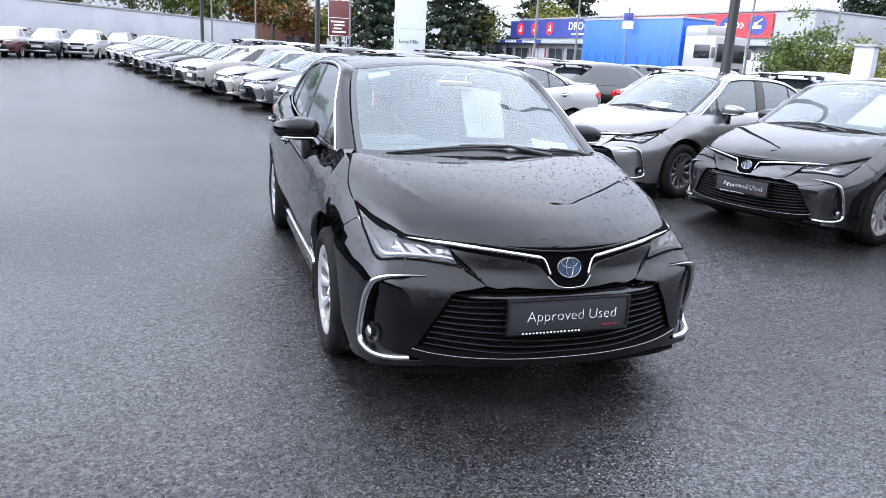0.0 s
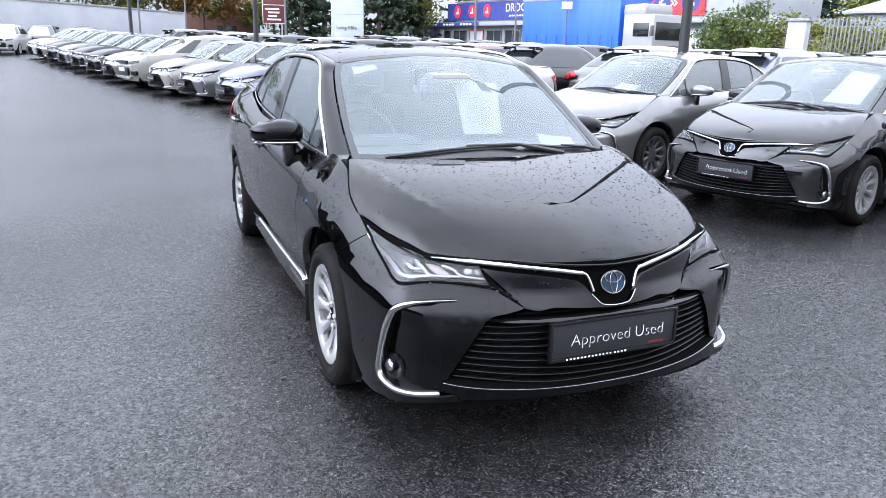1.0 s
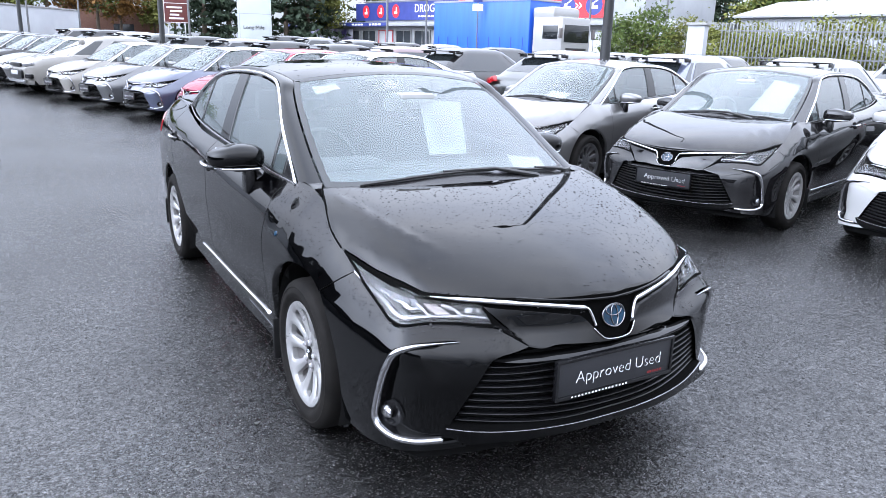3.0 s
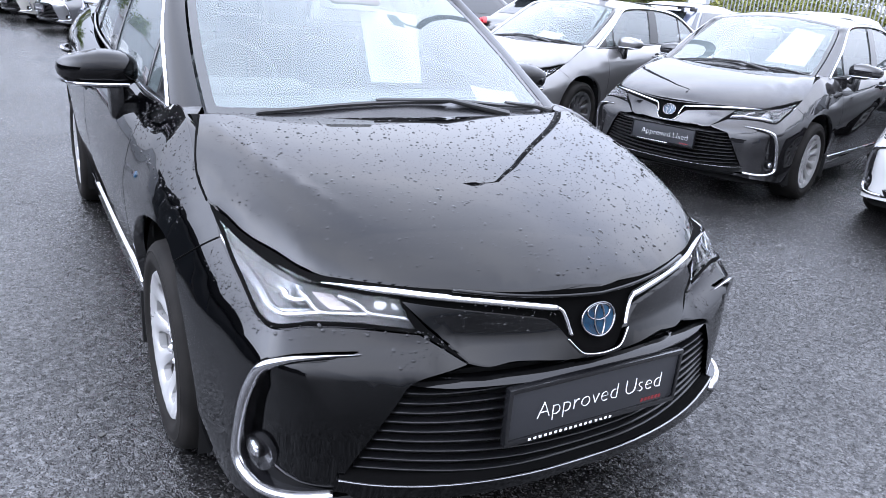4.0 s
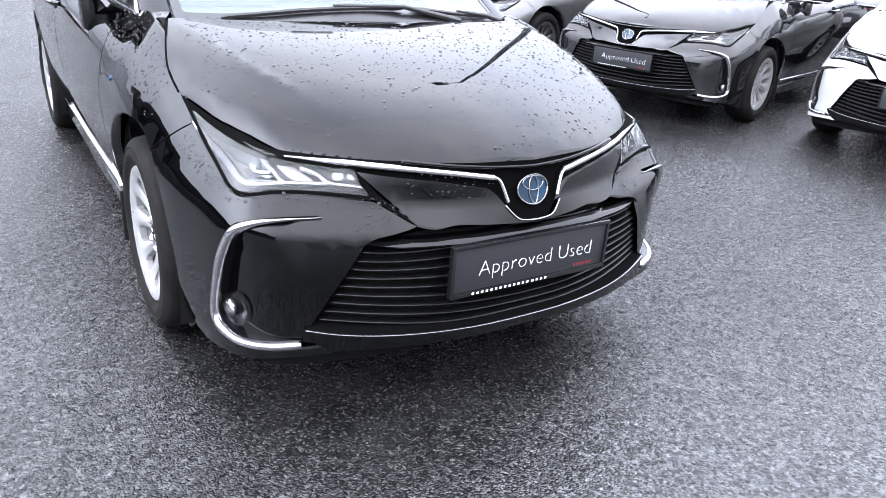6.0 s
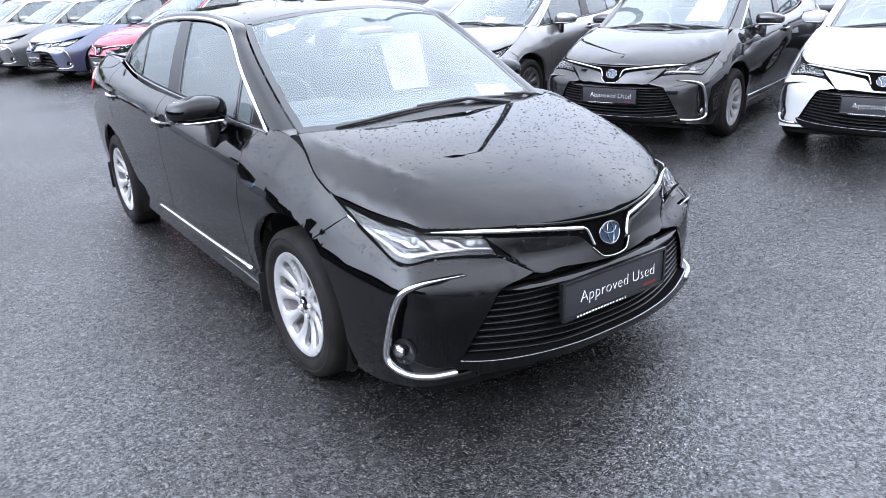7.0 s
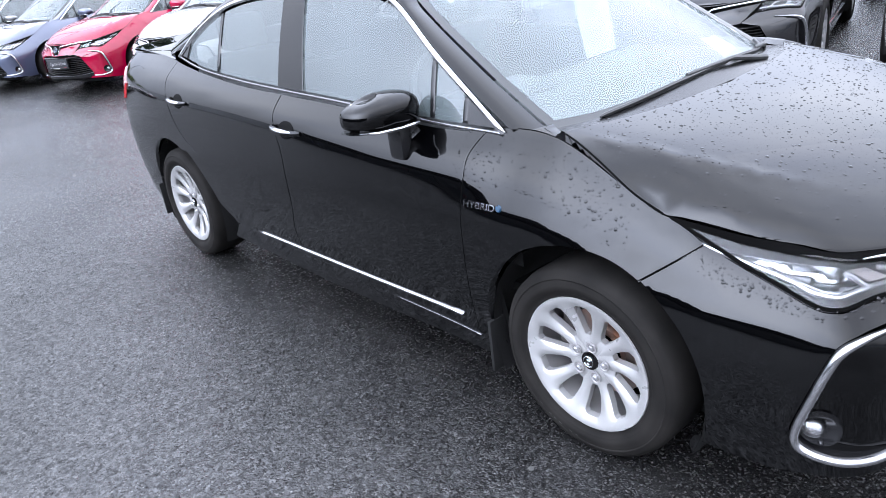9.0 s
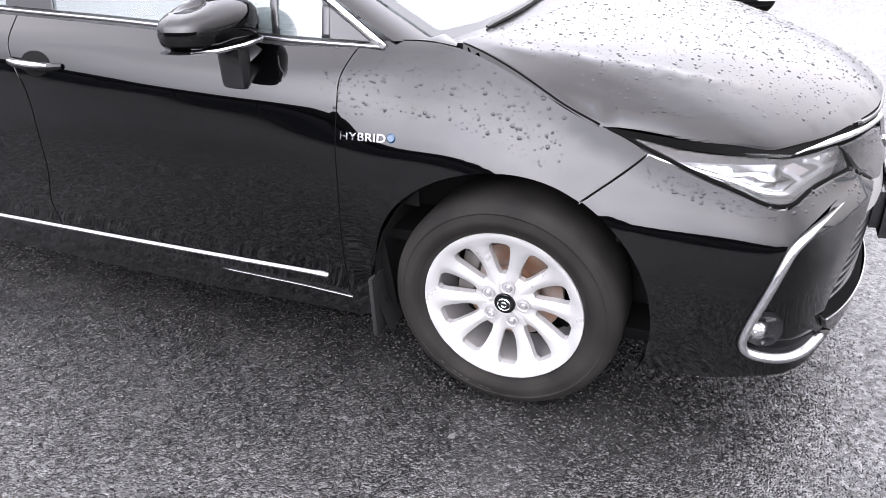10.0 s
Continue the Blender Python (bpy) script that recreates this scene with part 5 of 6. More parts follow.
# ---- crossover cars: nose at the origin, facing -y ----
def build_crossover(paint):
    car = thing("crossover_car", "", "car")
    half, length = .90, 4.38
    wall_in = [(.25, .06), (.36, .02), (.6, 0), (.82, .004), (.95, .03), (1.03, .085)]

    def top_at(y):
        return knots([(0, .80), (.12, .90), (.5, .985), (1.0, 1.045), (2.0, 1.05), (3.6, 1.08), (4.2, 1.10), (4.38, 1.06)], y)

    def plan_pt(t):
        c, s = math.cos(t), math.sin(t)
        e = .42
        x, y = half * math.copysign(abs(c)**e, c), length / 2 + length / 2 * math.copysign(abs(s)**(e * .55), s)
        if y < .5:
            x *= 1 - .12 * ((.5 - y) / .5)**2
        return x, y
    n, V, F = 72, [], []
    for z, d in wall_in:
        for i in range(n):
            x, y = plan_pt(2 * math.pi * (i + .5) / n)
            k = (top_at(y) - .25) / .80
            zz = .25 + (z - .25) * k
            r = math.hypot(x, (y - length / 2) * .42)
            V.append(Vector((x - x / r * d, y - (y - length / 2) * .42 / r * d, zz)))
    m = len(wall_in)
    arch_at = lambda p, r: min(math.hypot(p.y - yy, p.z - .34) for yy in (.88, 3.52)) < r and abs(p.x) > .5
    for j in range(m - 1):
        for i in range(n):
            F.append((j * n + i, j * n + (i + 1) % n, (j + 1) * n + (i + 1) % n, (j + 1) * n + i))
    # lid: bonnet and the deck under the glass
    rows = 14
    lid0 = len(V)
    ring = [V[(m - 1) * n + i] for i in range(n)]
    for i in range(n):
        p = ring[i]
        V.append(Vector((p.x * .5, length / 2 + (p.y - length / 2) * .93, top_at(p.y) + .035)))
    for i in range(n):
        F.append(((m - 1) * n + i, (m - 1) * n + (i + 1) % n, lid0 + (i + 1) % n, lid0 + i))
    F.append(tuple(range(lid0, lid0 + n)))
    part("body", smoothed(solid("body", [(V, F)]), 40), paint, car)
    # cabin: rings from belt to roof
    def cab(u, v):
        """u round the cabin in 0..1, v from belt to roof."""
        t = 2 * math.pi * u
        c, s = math.cos(t), math.sin(t)
        e = .46
        w = .80 - .24 * v - .03 * v * v
        y0, y1 = .98 + .88 * v + .06 * v * v, 4.26 - .85 * v**1.2
        x = w * math.copysign(abs(c)**e, c)
        y = (y0 + y1) / 2 + (y1 - y0) / 2 * math.copysign(abs(s)**(e * .6), s)
        z = 1.02 + .04 * min(1, y / 4) + v * (.50 - .05 * max(0, (y - 2.6) / 1.5)**2 - .04 * max(0, (2.2 - y)))
        return Vector((x, y, z))
    nu, nv, V, F = 72, 8, [], []
    for j in range(nv + 1):
        for i in range(nu):
            V.append(cab((i + .5) / nu, j / nv * 1.0))
    for j in range(nv):
        for i in range(nu):
            F.append((j * nu + i, j * nu + (i + 1) % nu, (j + 1) * nu + (i + 1) % nu, (j + 1) * nu + i))
    r0 = len(V)
    for k, lift in ((.82, .045), (.45, .075)):
        for i in range(nu):
            p = V[nv * nu + i]
            cy = 2.75
            V.append(Vector((p.x * k, cy + (p.y - cy) * (k + .1 * (1 - k)), p.z + lift)))
    for j, a in ((0, nv * nu), (1, r0)):
        b = r0 + j * nu
        for i in range(nu):
            F.append((a + i, a + (i + 1) % nu, b + (i + 1) % nu, b + i))
    F.append(tuple(range(r0 + nu, r0 + 2 * nu)))
    part("roof", smoothed(solid("roof", [(V, F)]), 50), paint, car)

    def pane(name, corners, material_, rows=4):
        """A pane laid 6 mm outside the cabin between four (u, v) corners."""
        V, F, k = [], [], 7
        for j in range(rows):
            for i in range(k):
                a, b = i / (k - 1), j / (rows - 1)
                u = (corners[0][0] * (1 - a) + corners[1][0] * a) * (1 - b) + (corners[3][0] * (1 - a) + corners[2][0] * a) * b
                v = (corners[0][1] * (1 - a) + corners[1][1] * a) * (1 - b) + (corners[3][1] * (1 - a) + corners[2][1] * a) * b
                p = cab(u % 1, v)
                o = Vector((p.x, (p.y - 2.6) * .45, .12)).normalized()
                V.append(p + o * .008)
        F = [(j * k + i, j * k + i + 1, (j + 1) * k + i + 1, (j + 1) * k + i) for j in range(rows - 1) for i in range(k - 1)]
        return part(name, mesh(name, V, F), material_, car)
    pane("windscreen", ((.655, .06), (.845, .06), (.825, .93), (.675, .93)), M["paleglass"])
    pane("rear_window", ((.165, .25), (.335, .25), (.325, .86), (.175, .86)), M["darkglass"])
    for sgn in (0, 1):
        for a, b in ((.895, .975), (.99, 1.055), (1.065, 1.10)):
            q = (((a, .08), (b, .08), (b - .004, .84), (a + .008, .84)) if not sgn else ((1.5 - a, .08), (1.5 - b, .08), (1.5 - b + .004, .84), (1.5 - a - .008, .84)))
            pane("side_window", q, M["darkglass"])
    # spoiler with two slots, lamps, cladding
    part("spoiler", smoothed(solid("spoiler", [box(0, 3.62, 1.535, 1.04, .20, .022, .010), box(-.30, 3.56, 1.515, .05, .16, .04, .01), box(.30, 3.56, 1.515, .05, .16, .04, .01), box(-.51, 3.54, 1.50, .025, .22, .06, .01), box(.51, 3.54, 1.50, .025, .22, .06, .01)])), M["trim_black"], car)
    for sx in (-1, 1):
        part("tail_lamp", smoothed(solid("tail_lamp", [box(sx * .66, 4.33, .98, .34, .10, .13, .03, Matrix.Translation((sx * .66, 4.33, .98)) @ pose(0, 0, 0, 0, sx * 14, -sx * 26) @ Matrix.Translation((-sx * .66, -4.33, -.98)))])), M["tail"], car, "red tail lamp")
        part("headlamp", smoothed(solid("headlamp", [box(sx * .60, .14, .80, .34, .16, .09, .03, Matrix.Translation((sx * .6, .14, .8)) @ pose(0, 0, 0, 0, -sx * 8, sx * 32) @ Matrix.Translation((-sx * .6, -.14, -.8)))])), M["lampglass"], car)
        part("wing_mirror", smoothed(solid("wing_mirror", [box(sx * .95, 1.38, 1.08, .20, .11, .14, .04)])), paint, car)
        part("fog_pocket", smoothed(solid("fog_pocket", [box(sx * .66, .10, .48, .20, .12, .12, .02, Matrix.Translation((sx * .66, .1, .48)) @ pose(0, 0, 0, 0, 0, sx * 28) @ Matrix.Translation((-sx * .66, -.1, -.48)))])), M["trim_black"], car)
    part("upper_grille", smoothed(solid("upper_grille", [box(0, .02, .78, .72, .07, .10, .02)])), M["slat"], car)
    part("lower_grille", smoothed(solid("lower_grille", [box(0, -.005, .52, .95, .08, .24, .05)])), M["slat"], car)
    part("bumper_strip", smoothed(solid("bumper_strip", [box(0, .0, .345, 1.15, .08, .07, .02)])), M["steel"], car)
    part("rear_bumper_cover", smoothed(solid("rear_bumper_cover", [box(0, 4.33, .46, 1.35, .14, .26, .05)])), M["trim_black"], car)
    part("plate", smoothed(solid("plate", [box(0, -.052, .57, .52, .012, .11, .003)])), M["grey_ink"], car, "pale number plate")
    part("plate", smoothed(solid("plate", [box(0, 4.405, .72, .52, .012, .11, .003)])), M["grey_ink"], car, "pale number plate")
    part("under_tray", solid("under_tray", [box(0, 2.19, .30, 1.5, 4.0, .16, .03)]), M["void"], car)
    for y in (.88, 3.52):
        for sx in (-1, 1):
            ring = lathe([(.36, .0), (.42, -.005), (.44, -.03), (.44, -.10)], 40)
            mm = Matrix.Translation((sx * .865, y, .34)) @ (pose(0, 0, 0) if sx < 0 else pose(0, 0, 0, 0, 0, 180))
            part("arch_trim", smoothed(solid("arch_trim", [([mm @ v for v in ring[0]], ring[1])])), M["trim_black"], car)
            well = lathe([(.0, -.004), (.37, -.004), (.37, -.05)], 32)
            part("wheel_well", smoothed(solid("wheel_well", [([mm @ v for v in well[0]], well[1])])), M["void"], car)
    for y in (.88, 3.52):
        for x in (-.80, .80):
            add_wheel(car, SHARED["wheel"], x, y, 20 + 30 * y, False).scale = (1, 1.07, 1.07)
            car.children[-1].location.z = .338
    return car


cross = build_crossover(M["paint_white"])
# one stands in the row, nose out
cross.matrix_basis = pose(-1.7, 21.1, rise(21), 0, 0, ROW_TURN) @ Matrix.Diagonal((1, 1, .95, 1))
tagged(painted(cross, M["paint_pearl"]), "pale pearl crossover car parked in a row", "car", "cars parked in rows")
WORD = {"paint_grey": "grey", "paint_silver": "silver", "paint_charcoal": "dark grey", "paint_white": "white", "paint_pearl": "pearl", "paint_red": "red", "paint_dark_red": "dark red", "paint_blue_grey": "blue-grey", "paint_green_grey": "green-grey", "paint_wine": "wine red"}


def parked(model, offset, k, turn, paint, word):
    """A copy at an offset behind the first row's noses and a place along it."""
    p = Vector((3.06, 2.75, 0)) - AHEAD * offset + ALONG * k
    c = copy_thing(model, pose(p.x, p.y, rise(p.y), 0, 0, turn))
    return tagged(painted(c, M[paint]), word, "car", "cars parked in rows")


# second row: tails to the first row's tails
for i, p in enumerate(["paint_green_grey", "paint_green_grey", "paint_blue_grey", "paint_green_grey", "paint_charcoal", "paint_wine", "paint_charcoal", "paint_charcoal", "paint_grey", "paint_charcoal", "paint_green_grey", "paint_white", "paint_charcoal", "paint_grey"]):
    parked(cross, 5.55 + 4.38, -1.6 + 2.55 * i + (.25 if i % 3 == 1 else 0), ROW_TURN + 180, p, WORD[p] + " crossover car parked tail out behind a row")
# third row across the lane
for i, p in enumerate(["paint_white", "paint_silver", "paint_charcoal", "paint_green_grey", "paint_silver", "paint_charcoal", "paint_grey", "paint_charcoal", "paint_green_grey", "paint_grey", "paint_charcoal"]):
    parked(cross, 13.6 + 4.38, 1.0 + 2.7 * i + (.4 if i % 3 == 0 else 0), ROW_TURN + 180, p, WORD[p] + " crossover car parked tail out across the lane")
# cars in front of the wall
for az, d, p in ((-13.0, 42.5, "paint_wine"), (-10.6, 43.5, "paint_green_grey"), (-8.2, 44, "paint_white"), (-5.9, 48, "paint_charcoal"), (-3.2, 52, "paint_charcoal")):
    x, y = -1.34 + d * math.sin(radians(az)), -2.45 + d * math.cos(radians(az))
    c = copy_thing(cross, pose(x, y, rise(y), 0, 0, -6))
    tagged(painted(c, M[p]), WORD[p] + " crossover car parked nose out before the wall", "car", "cars by the wall")


# ---- lamp posts between the rows ----
def lamp_post(x, y, tall, turn):
    z0 = rise(y)
    post = thing("street_lamp", "black steel lamp post with one flat lamp head", "street lamp", pose(x, y, z0, 0, 0, turn), "yard lamp posts")
    part("pole", smoothed(solid("pole", [tube([(0, 0, 0), (0, 0, .9), (0, 0, .95), (0, 0, tall)], [.105, .105, .08, .055], 16)])), M["post"], post)
    part("arm", smoothed(solid("arm", [tube([(0, 0, tall - .05), (.15, 0, tall + .05), (.6, 0, tall + .08), (1.1, 0, tall + .06)], .03, 10)])), M["post"], post)
    head = part("lamp_head", smoothed(solid("lamp_head", [box(1.25, 0, tall + .06, .62, .28, .08, .025)])), M["post"], post)
    part("diffuser", smoothed(solid("diffuser", [box(1.27, 0, tall + .013, .46, .2, .02, .005)])), M["lampglass"], head)
    part("base_plate", smoothed(solid("base_plate", [box(0, 0, .012, .36, .36, .024, .006)])), M["post"], post)
    return post


lamp_post(6.36, 7.3, 8.2, 205)
lamp_post(2.15, 21.8, 8.2, 205)
lamp_post(-1.34, 33.7, 8.2, 205)

# ---- wall at the end of the yard ----
def slab(name, a, b, tall, thick, material_, label, category, z0=0.0, kind="structure"):
    a, b = Vector((*a, z0)), Vector((*b, z0))
    d = b - a
    ang = math.degrees(math.atan2(d.y, d.x))
    me = smoothed(solid(name, [box(d.length / 2, 0, tall / 2, d.length, thick, tall, .02)]))
    me.materials.append(material_)
    ob = tagged(new(name, me), label, category, "", kind)
    ob.matrix_basis = pose(a.x, a.y, a.z, 0, 0, ang)
    return ob


wall = slab("wall_end", (-27, 25), (3.1, 66), 3.05, .25, M["render_wall"], "pale rendered wall at the end of the yard", "wall", .5)
cap = slab("wall_coping", (-27, 25), (3.1, 66), .12, .36, M["coping"], "grey concrete coping on the wall", "wall", 3.55)

# ---- far side: the hire shop with its long banners ----
U = Vector((-.2, .98, 0)).normalized()
SHOP = Vector((38.2, 42.7, .4))
shop_turn = math.degrees(math.atan2(U.y, U.x))
shop = thing("hire_shop", "long pale shop building with red and blue banners", "building", pose(SHOP.x, SHOP.y, SHOP.z, 0, 0, shop_turn))
# local x runs along the front, which faces local +y


def shop_box(name, x0, x1, y0, y1, z0, z1, material_, parent, label="", bevel=.01):
    return part(name, smoothed(solid(name, [box((x0 + x1) / 2, (y0 + y1) / 2, (z0 + z1) / 2, x1 - x0, y1 - y0, z1 - z0, bevel)])), material_, parent, label)


shop_box("wall", -6, 47, -12, 0, 0, 3.6, M["shop_wall"], shop)
shop_box("upper_wall", -3.2, 32, -10, -.02, 3.6, 5.6, M["clad"], shop)
shop_box("parapet", -3.3, 32.2, -10.2, .12, 5.6, 5.72, M["coping"], shop)
shop_box("canopy", -2, 47, 0, 1.1, 3.15, 3.45, M["clad"], shop)
for i in range(15):
    x = 1.2 + i * 3.0
    w = part("window", smoothed(solid("window", [box(x, .04, 1.55, 2.3, .06, 2.3, .01)])), M["shop_glass"] if i % 3 else M["shutter"], shop)
    part("frame", smoothed(solid("frame", [box(x, .08, 2.74, 2.5, .08, .08), box(x, .08, .36, 2.5, .08, .08), box(x - 1.2, .08, 1.55, .08, .08, 2.4), box(x + 1.2, .08, 1.55, .08, .08, 2.4), box(x, .08, 1.55, .06, .07, 2.3)])), M["shop_red"] if i % 4 == 1 else M["coping"], w)


def banner(name, x0, x1, z0, z1, material_, parent, y=.16):
    return shop_box(name, x0, x1, y - .05, y, z0, z1, material_, parent, "", .0)


def sign_words(words, x, z, tall, material_, parent, y=.165, turned=True):
    """Words on the front, read from outside; x is the left end as one reads, which is the larger x."""
    v, fcs = lettering(words, tall * 1.38, .005)
    part("words", mesh("words", [Vector((x - p.x, y + p.z, z + p.y)) for p in v], fcs, False), material_, parent)
    return max(p.x for p in v)


red = banner("red_banner", .0, 16.8, 3.75, 5.5, M["banner_red"], shop)
sign_words("HIRE & SALES", 16.3, 4.45, .72, M["white_ink"], red)
for i in range(3):
    x = 6.6 - i * 2.65
    part("disc", solid("disc", [([Vector((x + .82 * math.cos(t), .17 + dd, 4.65 + .72 * math.sin(t))) for dd in (0, .01) for t in [2 * math.pi * q / 24 for q in range(24)]], [tuple(range(24))[::-1], tuple(range(24, 48))])]), M["banner_blue"], red)
    part("machine_shape", solid("machine_shape", [box(x, .186, 4.52, .75, .01, .22), box(x + .15, .186, 4.72, .3, .01, .26), box(x - .22, .186, 4.86, .5, .01, .09, .0, Matrix.Translation((x, 0, 4.8)) @ pose(0, 0, 0, 0, 28) @ Matrix.Translation((-x, 0, -4.8)))]), M["white_ink"], red)
    for q in (0, .34):
        part("chevron", solid("chevron", [box(x + 1.35 + q, .176, 4.76, .34, .01, .09, .0, Matrix.Translation((x + 1.35 + q, 0, 4.76)) @ pose(0, 0, 0, 0, -38) @ Matrix.Translation((-x - 1.35 - q, 0, -4.76))),
                                          box(x + 1.35 + q, .176, 4.56, .34, .01, .09, .0, Matrix.Translation((x + 1.35 + q, 0, 4.56)) @ pose(0, 0, 0, 0, 38) @ Matrix.Translation((-x - 1.35 - q, 0, -4.56)))]), M["white_ink"], red)
part("small_print", solid("small_print", [box(15.9 - .55 * i, .172, 4.02, .38, .006, .16) for i in range(11)]), M["white_ink"], red)
blue = banner("blue_banner", 17.0, 33.5, 3.75, 5.5, M["banner_blue"], shop)
sign_words("DROGHEDA", 23.4, 4.5, .78, M["white_ink"], blue)
part("small_print", solid("small_print", [box(22.6 - .5 * i, .172, 4.1, .36, .006, .14) for i in range(9)]), M["white_ink"], blue)
for i in range(3):
    x = 31.6 - i * 2.6
    part("disc", solid("disc", [([Vector((x + .6 * math.cos(t), .17 + dd, 4.65 + .66 * math.sin(t))) for dd in (0, .01) for t in [2 * math.pi * q / 24 for q in range(24)]], [tuple(range(24))[::-1], tuple(range(24, 48))])]), M["banner_red"], blue)
    part("machine_shape", solid("machine_shape", [box(x, .186, 4.5, .5, .01, .2), box(x - .1, .186, 4.75, .16, .01, .5)]), M["white_ink"], blue)
low_b = banner("low_banner", 4.5, 13.2, 1.75, 3.1, M["white_ink"], shop, 1.16)
part("blue_field", solid("blue_field", [box(9.3, 1.165, 2.42, 3.6, .012, 1.34)]), M["banner_blue"], low_b)
sign_words("HIRE", 9.1, 2.0, .5, M["white_ink"], low_b, 1.176)
part("red_field", solid("red_field", [box(12.6, 1.165, 2.42, 1.1, .012, 1.34)]), M["banner_red"], low_b)
fascia = banner("shop_fascia", 26.5, 46.5, 3.12, 3.5, M["banner_blue"], shop, 1.16)
part("small_print", solid("small_print", [box(45.5 - 3.2 * i - .55 * j, 1.165, 3.31, .4, .008, .18) for i in range(6) for j in range(4)]), M["white_ink"], fascia)
mural = banner("mural", 34, 46, .6, 2.9, M["mural"], shop, .3)

# pale sheds and roofs beyond
shed = thing("shed", "low pale shed with a pitched grey roof", "building", pose(50, 24, .4, 0, 0, shop_turn))
shop_box("wall", -14, 14, -14, 0, 0, 4.2, M["clad"], shed)
part("roof", solid("roof", [([(-14.4, .5, 4.15), (14.4, .5, 4.15), (14.4, -7, 5.6), (-14.4, -7, 5.6), (-14.4, -14.5, 4.15), (14.4, -14.5, 4.15), (-14.4, .5, 4.0), (14.4, .5, 4.0), (14.4, -14.5, 4.0), (-14.4, -14.5, 4.0)],
                              [(0, 1, 2, 3), (3, 2, 5, 4), (6, 7, 1, 0), (4, 5, 8, 9), (0, 3, 4, 9, 6), (1, 7, 8, 5, 2), (6, 9, 8, 7)])]), M["roof_grey"], shed)
house = thing("brick_house", "low brown brick house with a flat roof", "building", pose(8.5, 92, .58, 0, 0, 0))
shop_box("wall", -5, 5, 0, 8, 0, 4.4, M["brick"], house)
shop_box("roof", -5.2, 5.2, -.2, 8.2, 4.4, 4.6, M["coping"], house)
shop_box("window", 0, 2.2, -.04, .05, 1.4, 2.6, M["shop_glass"], house)

# ---- the lorry on the road ----
lorry = thing("lorry", "white lorry with a blue curtain-sided body", "lorry", pose(21.9, 33.9, .2, 0, 0, -76))
for nm, b, ma in (("curtain_body", (0, 0, 2.45, 7.2, 2.5, 2.75, .03), "tarp"), ("top_rail", (0, 0, 3.86, 7.3, 2.56, .10, .02), "clad"), ("chassis", (.6, 0, .82, 9.0, .9, .26, .02), "void"), ("side_skirt", (-.6, 0, .95, 5.2, 2.4, .14, .02), "iron")):
    part(nm, smoothed(solid(nm, [box(*b)])), M[ma], lorry)
for i in range(9):
    part("strap", smoothed(solid("strap", [box(-3.2 + .8 * i, sy * 1.262, 1.5, .05, .012, .95) for sy in (-1, 1)])), M["tarp_dark"], lorry)
cabm = part("cab", smoothed(solid("cab", [box(4.75, 0, 1.95, 1.9, 2.4, 2.1, .12), box(4.35, 0, 3.2, 1.4, 2.2, .6, .18)])), M["paint_white"], lorry)
part("windscreen", smoothed(solid("windscreen", [box(5.71, 0, 2.2, .03, 2.05, .85, .01)])), M["darkglass"], cabm)
for sy in (-1, 1):
    part("door_window", smoothed(solid("door_window", [box(4.95, sy * 1.205, 2.25, .95, .03, .65, .01)])), M["darkglass"], cabm)
    part("mirror_arm", smoothed(solid("mirror_arm", [box(5.75, sy * 1.38, 2.2, .12, .22, .5, .04)])), M["iron"], cabm)
part("front_grille", smoothed(solid("front_grille", [box(5.71, 0, 1.25, .05, 1.7, .5, .02)])), M["slat"], cabm)
for x in (4.6, -1.6, -2.7):
    for sy in (-1, 1):
        w = part("wheel", SHARED["wheel"]["tyre"], M["tyre"], lorry)
        w.matrix_basis = Matrix.Translation((x, sy * 1.08, .5)) @ pose(0, 0, 0, 0, 0, 90 if sy < 0 else -90) @ Matrix.Diagonal((1.4, 1.58, 1.58, 1))
        part("rim", SHARED["wheel"]["rim"], M["steel"], w)

# ---- signs and poles ----
totem = thing("totem_sign", "tall white dealer totem with black words", "sign", pose(11.9, 46.5, rise(46), 0, 0, -16))
part("panel", smoothed(solid("panel", [box(0, 0, 3.6, 2.1, .45, 7.2, .04)])), M["totem"], totem)
part("joint", solid("joint", [box(0, -.228, 2.72, 2.1, .004, .02), box(-.92, -.228, 3.6, .015, .004, 7.1)]), M["coping"], totem)
v, fcs = lettering("Long Mile", .42, .004)
part("words", mesh("words", [Vector((-.72 + p.x * .8, -.236 - p.z, 1.78 + p.y * .8)) for p in v], fcs, False), M["slat"], totem)
brown = thing("tourist_sign", "brown road sign with white lettering on two posts", "sign", pose(7.5, 48.6, rise(48), 0, 0, -10))
part("board", smoothed(solid("board", [box(0, 0, 3.15, 1.5, .05, 2.3, .01)])), M["brown"], brown)
part("border", solid("border", [box(0, -.028, 2.04, 1.44, .006, .03), box(0, -.028, 3.2, 1.44, .006, .03), box(-.71, -.028, 3.15, .03, .006, 2.2), box(.71, -.028, 3.15, .03, .006, 2.2)]), M["white_ink"], brown)
part("lettering", solid("lettering", [box(-.1 + .1 * (i % 2), -.029, 2.95 - .22 * i, .9 - .18 * (i % 3), .006, .10) for i in range(4)]), M["white_ink"], brown)
for x in (-.5, .5):
    part("post", smoothed(solid("post", [tube([(x, .06, 0), (x, .06, 4.3)], .045, 10)])), M["steel"], brown)


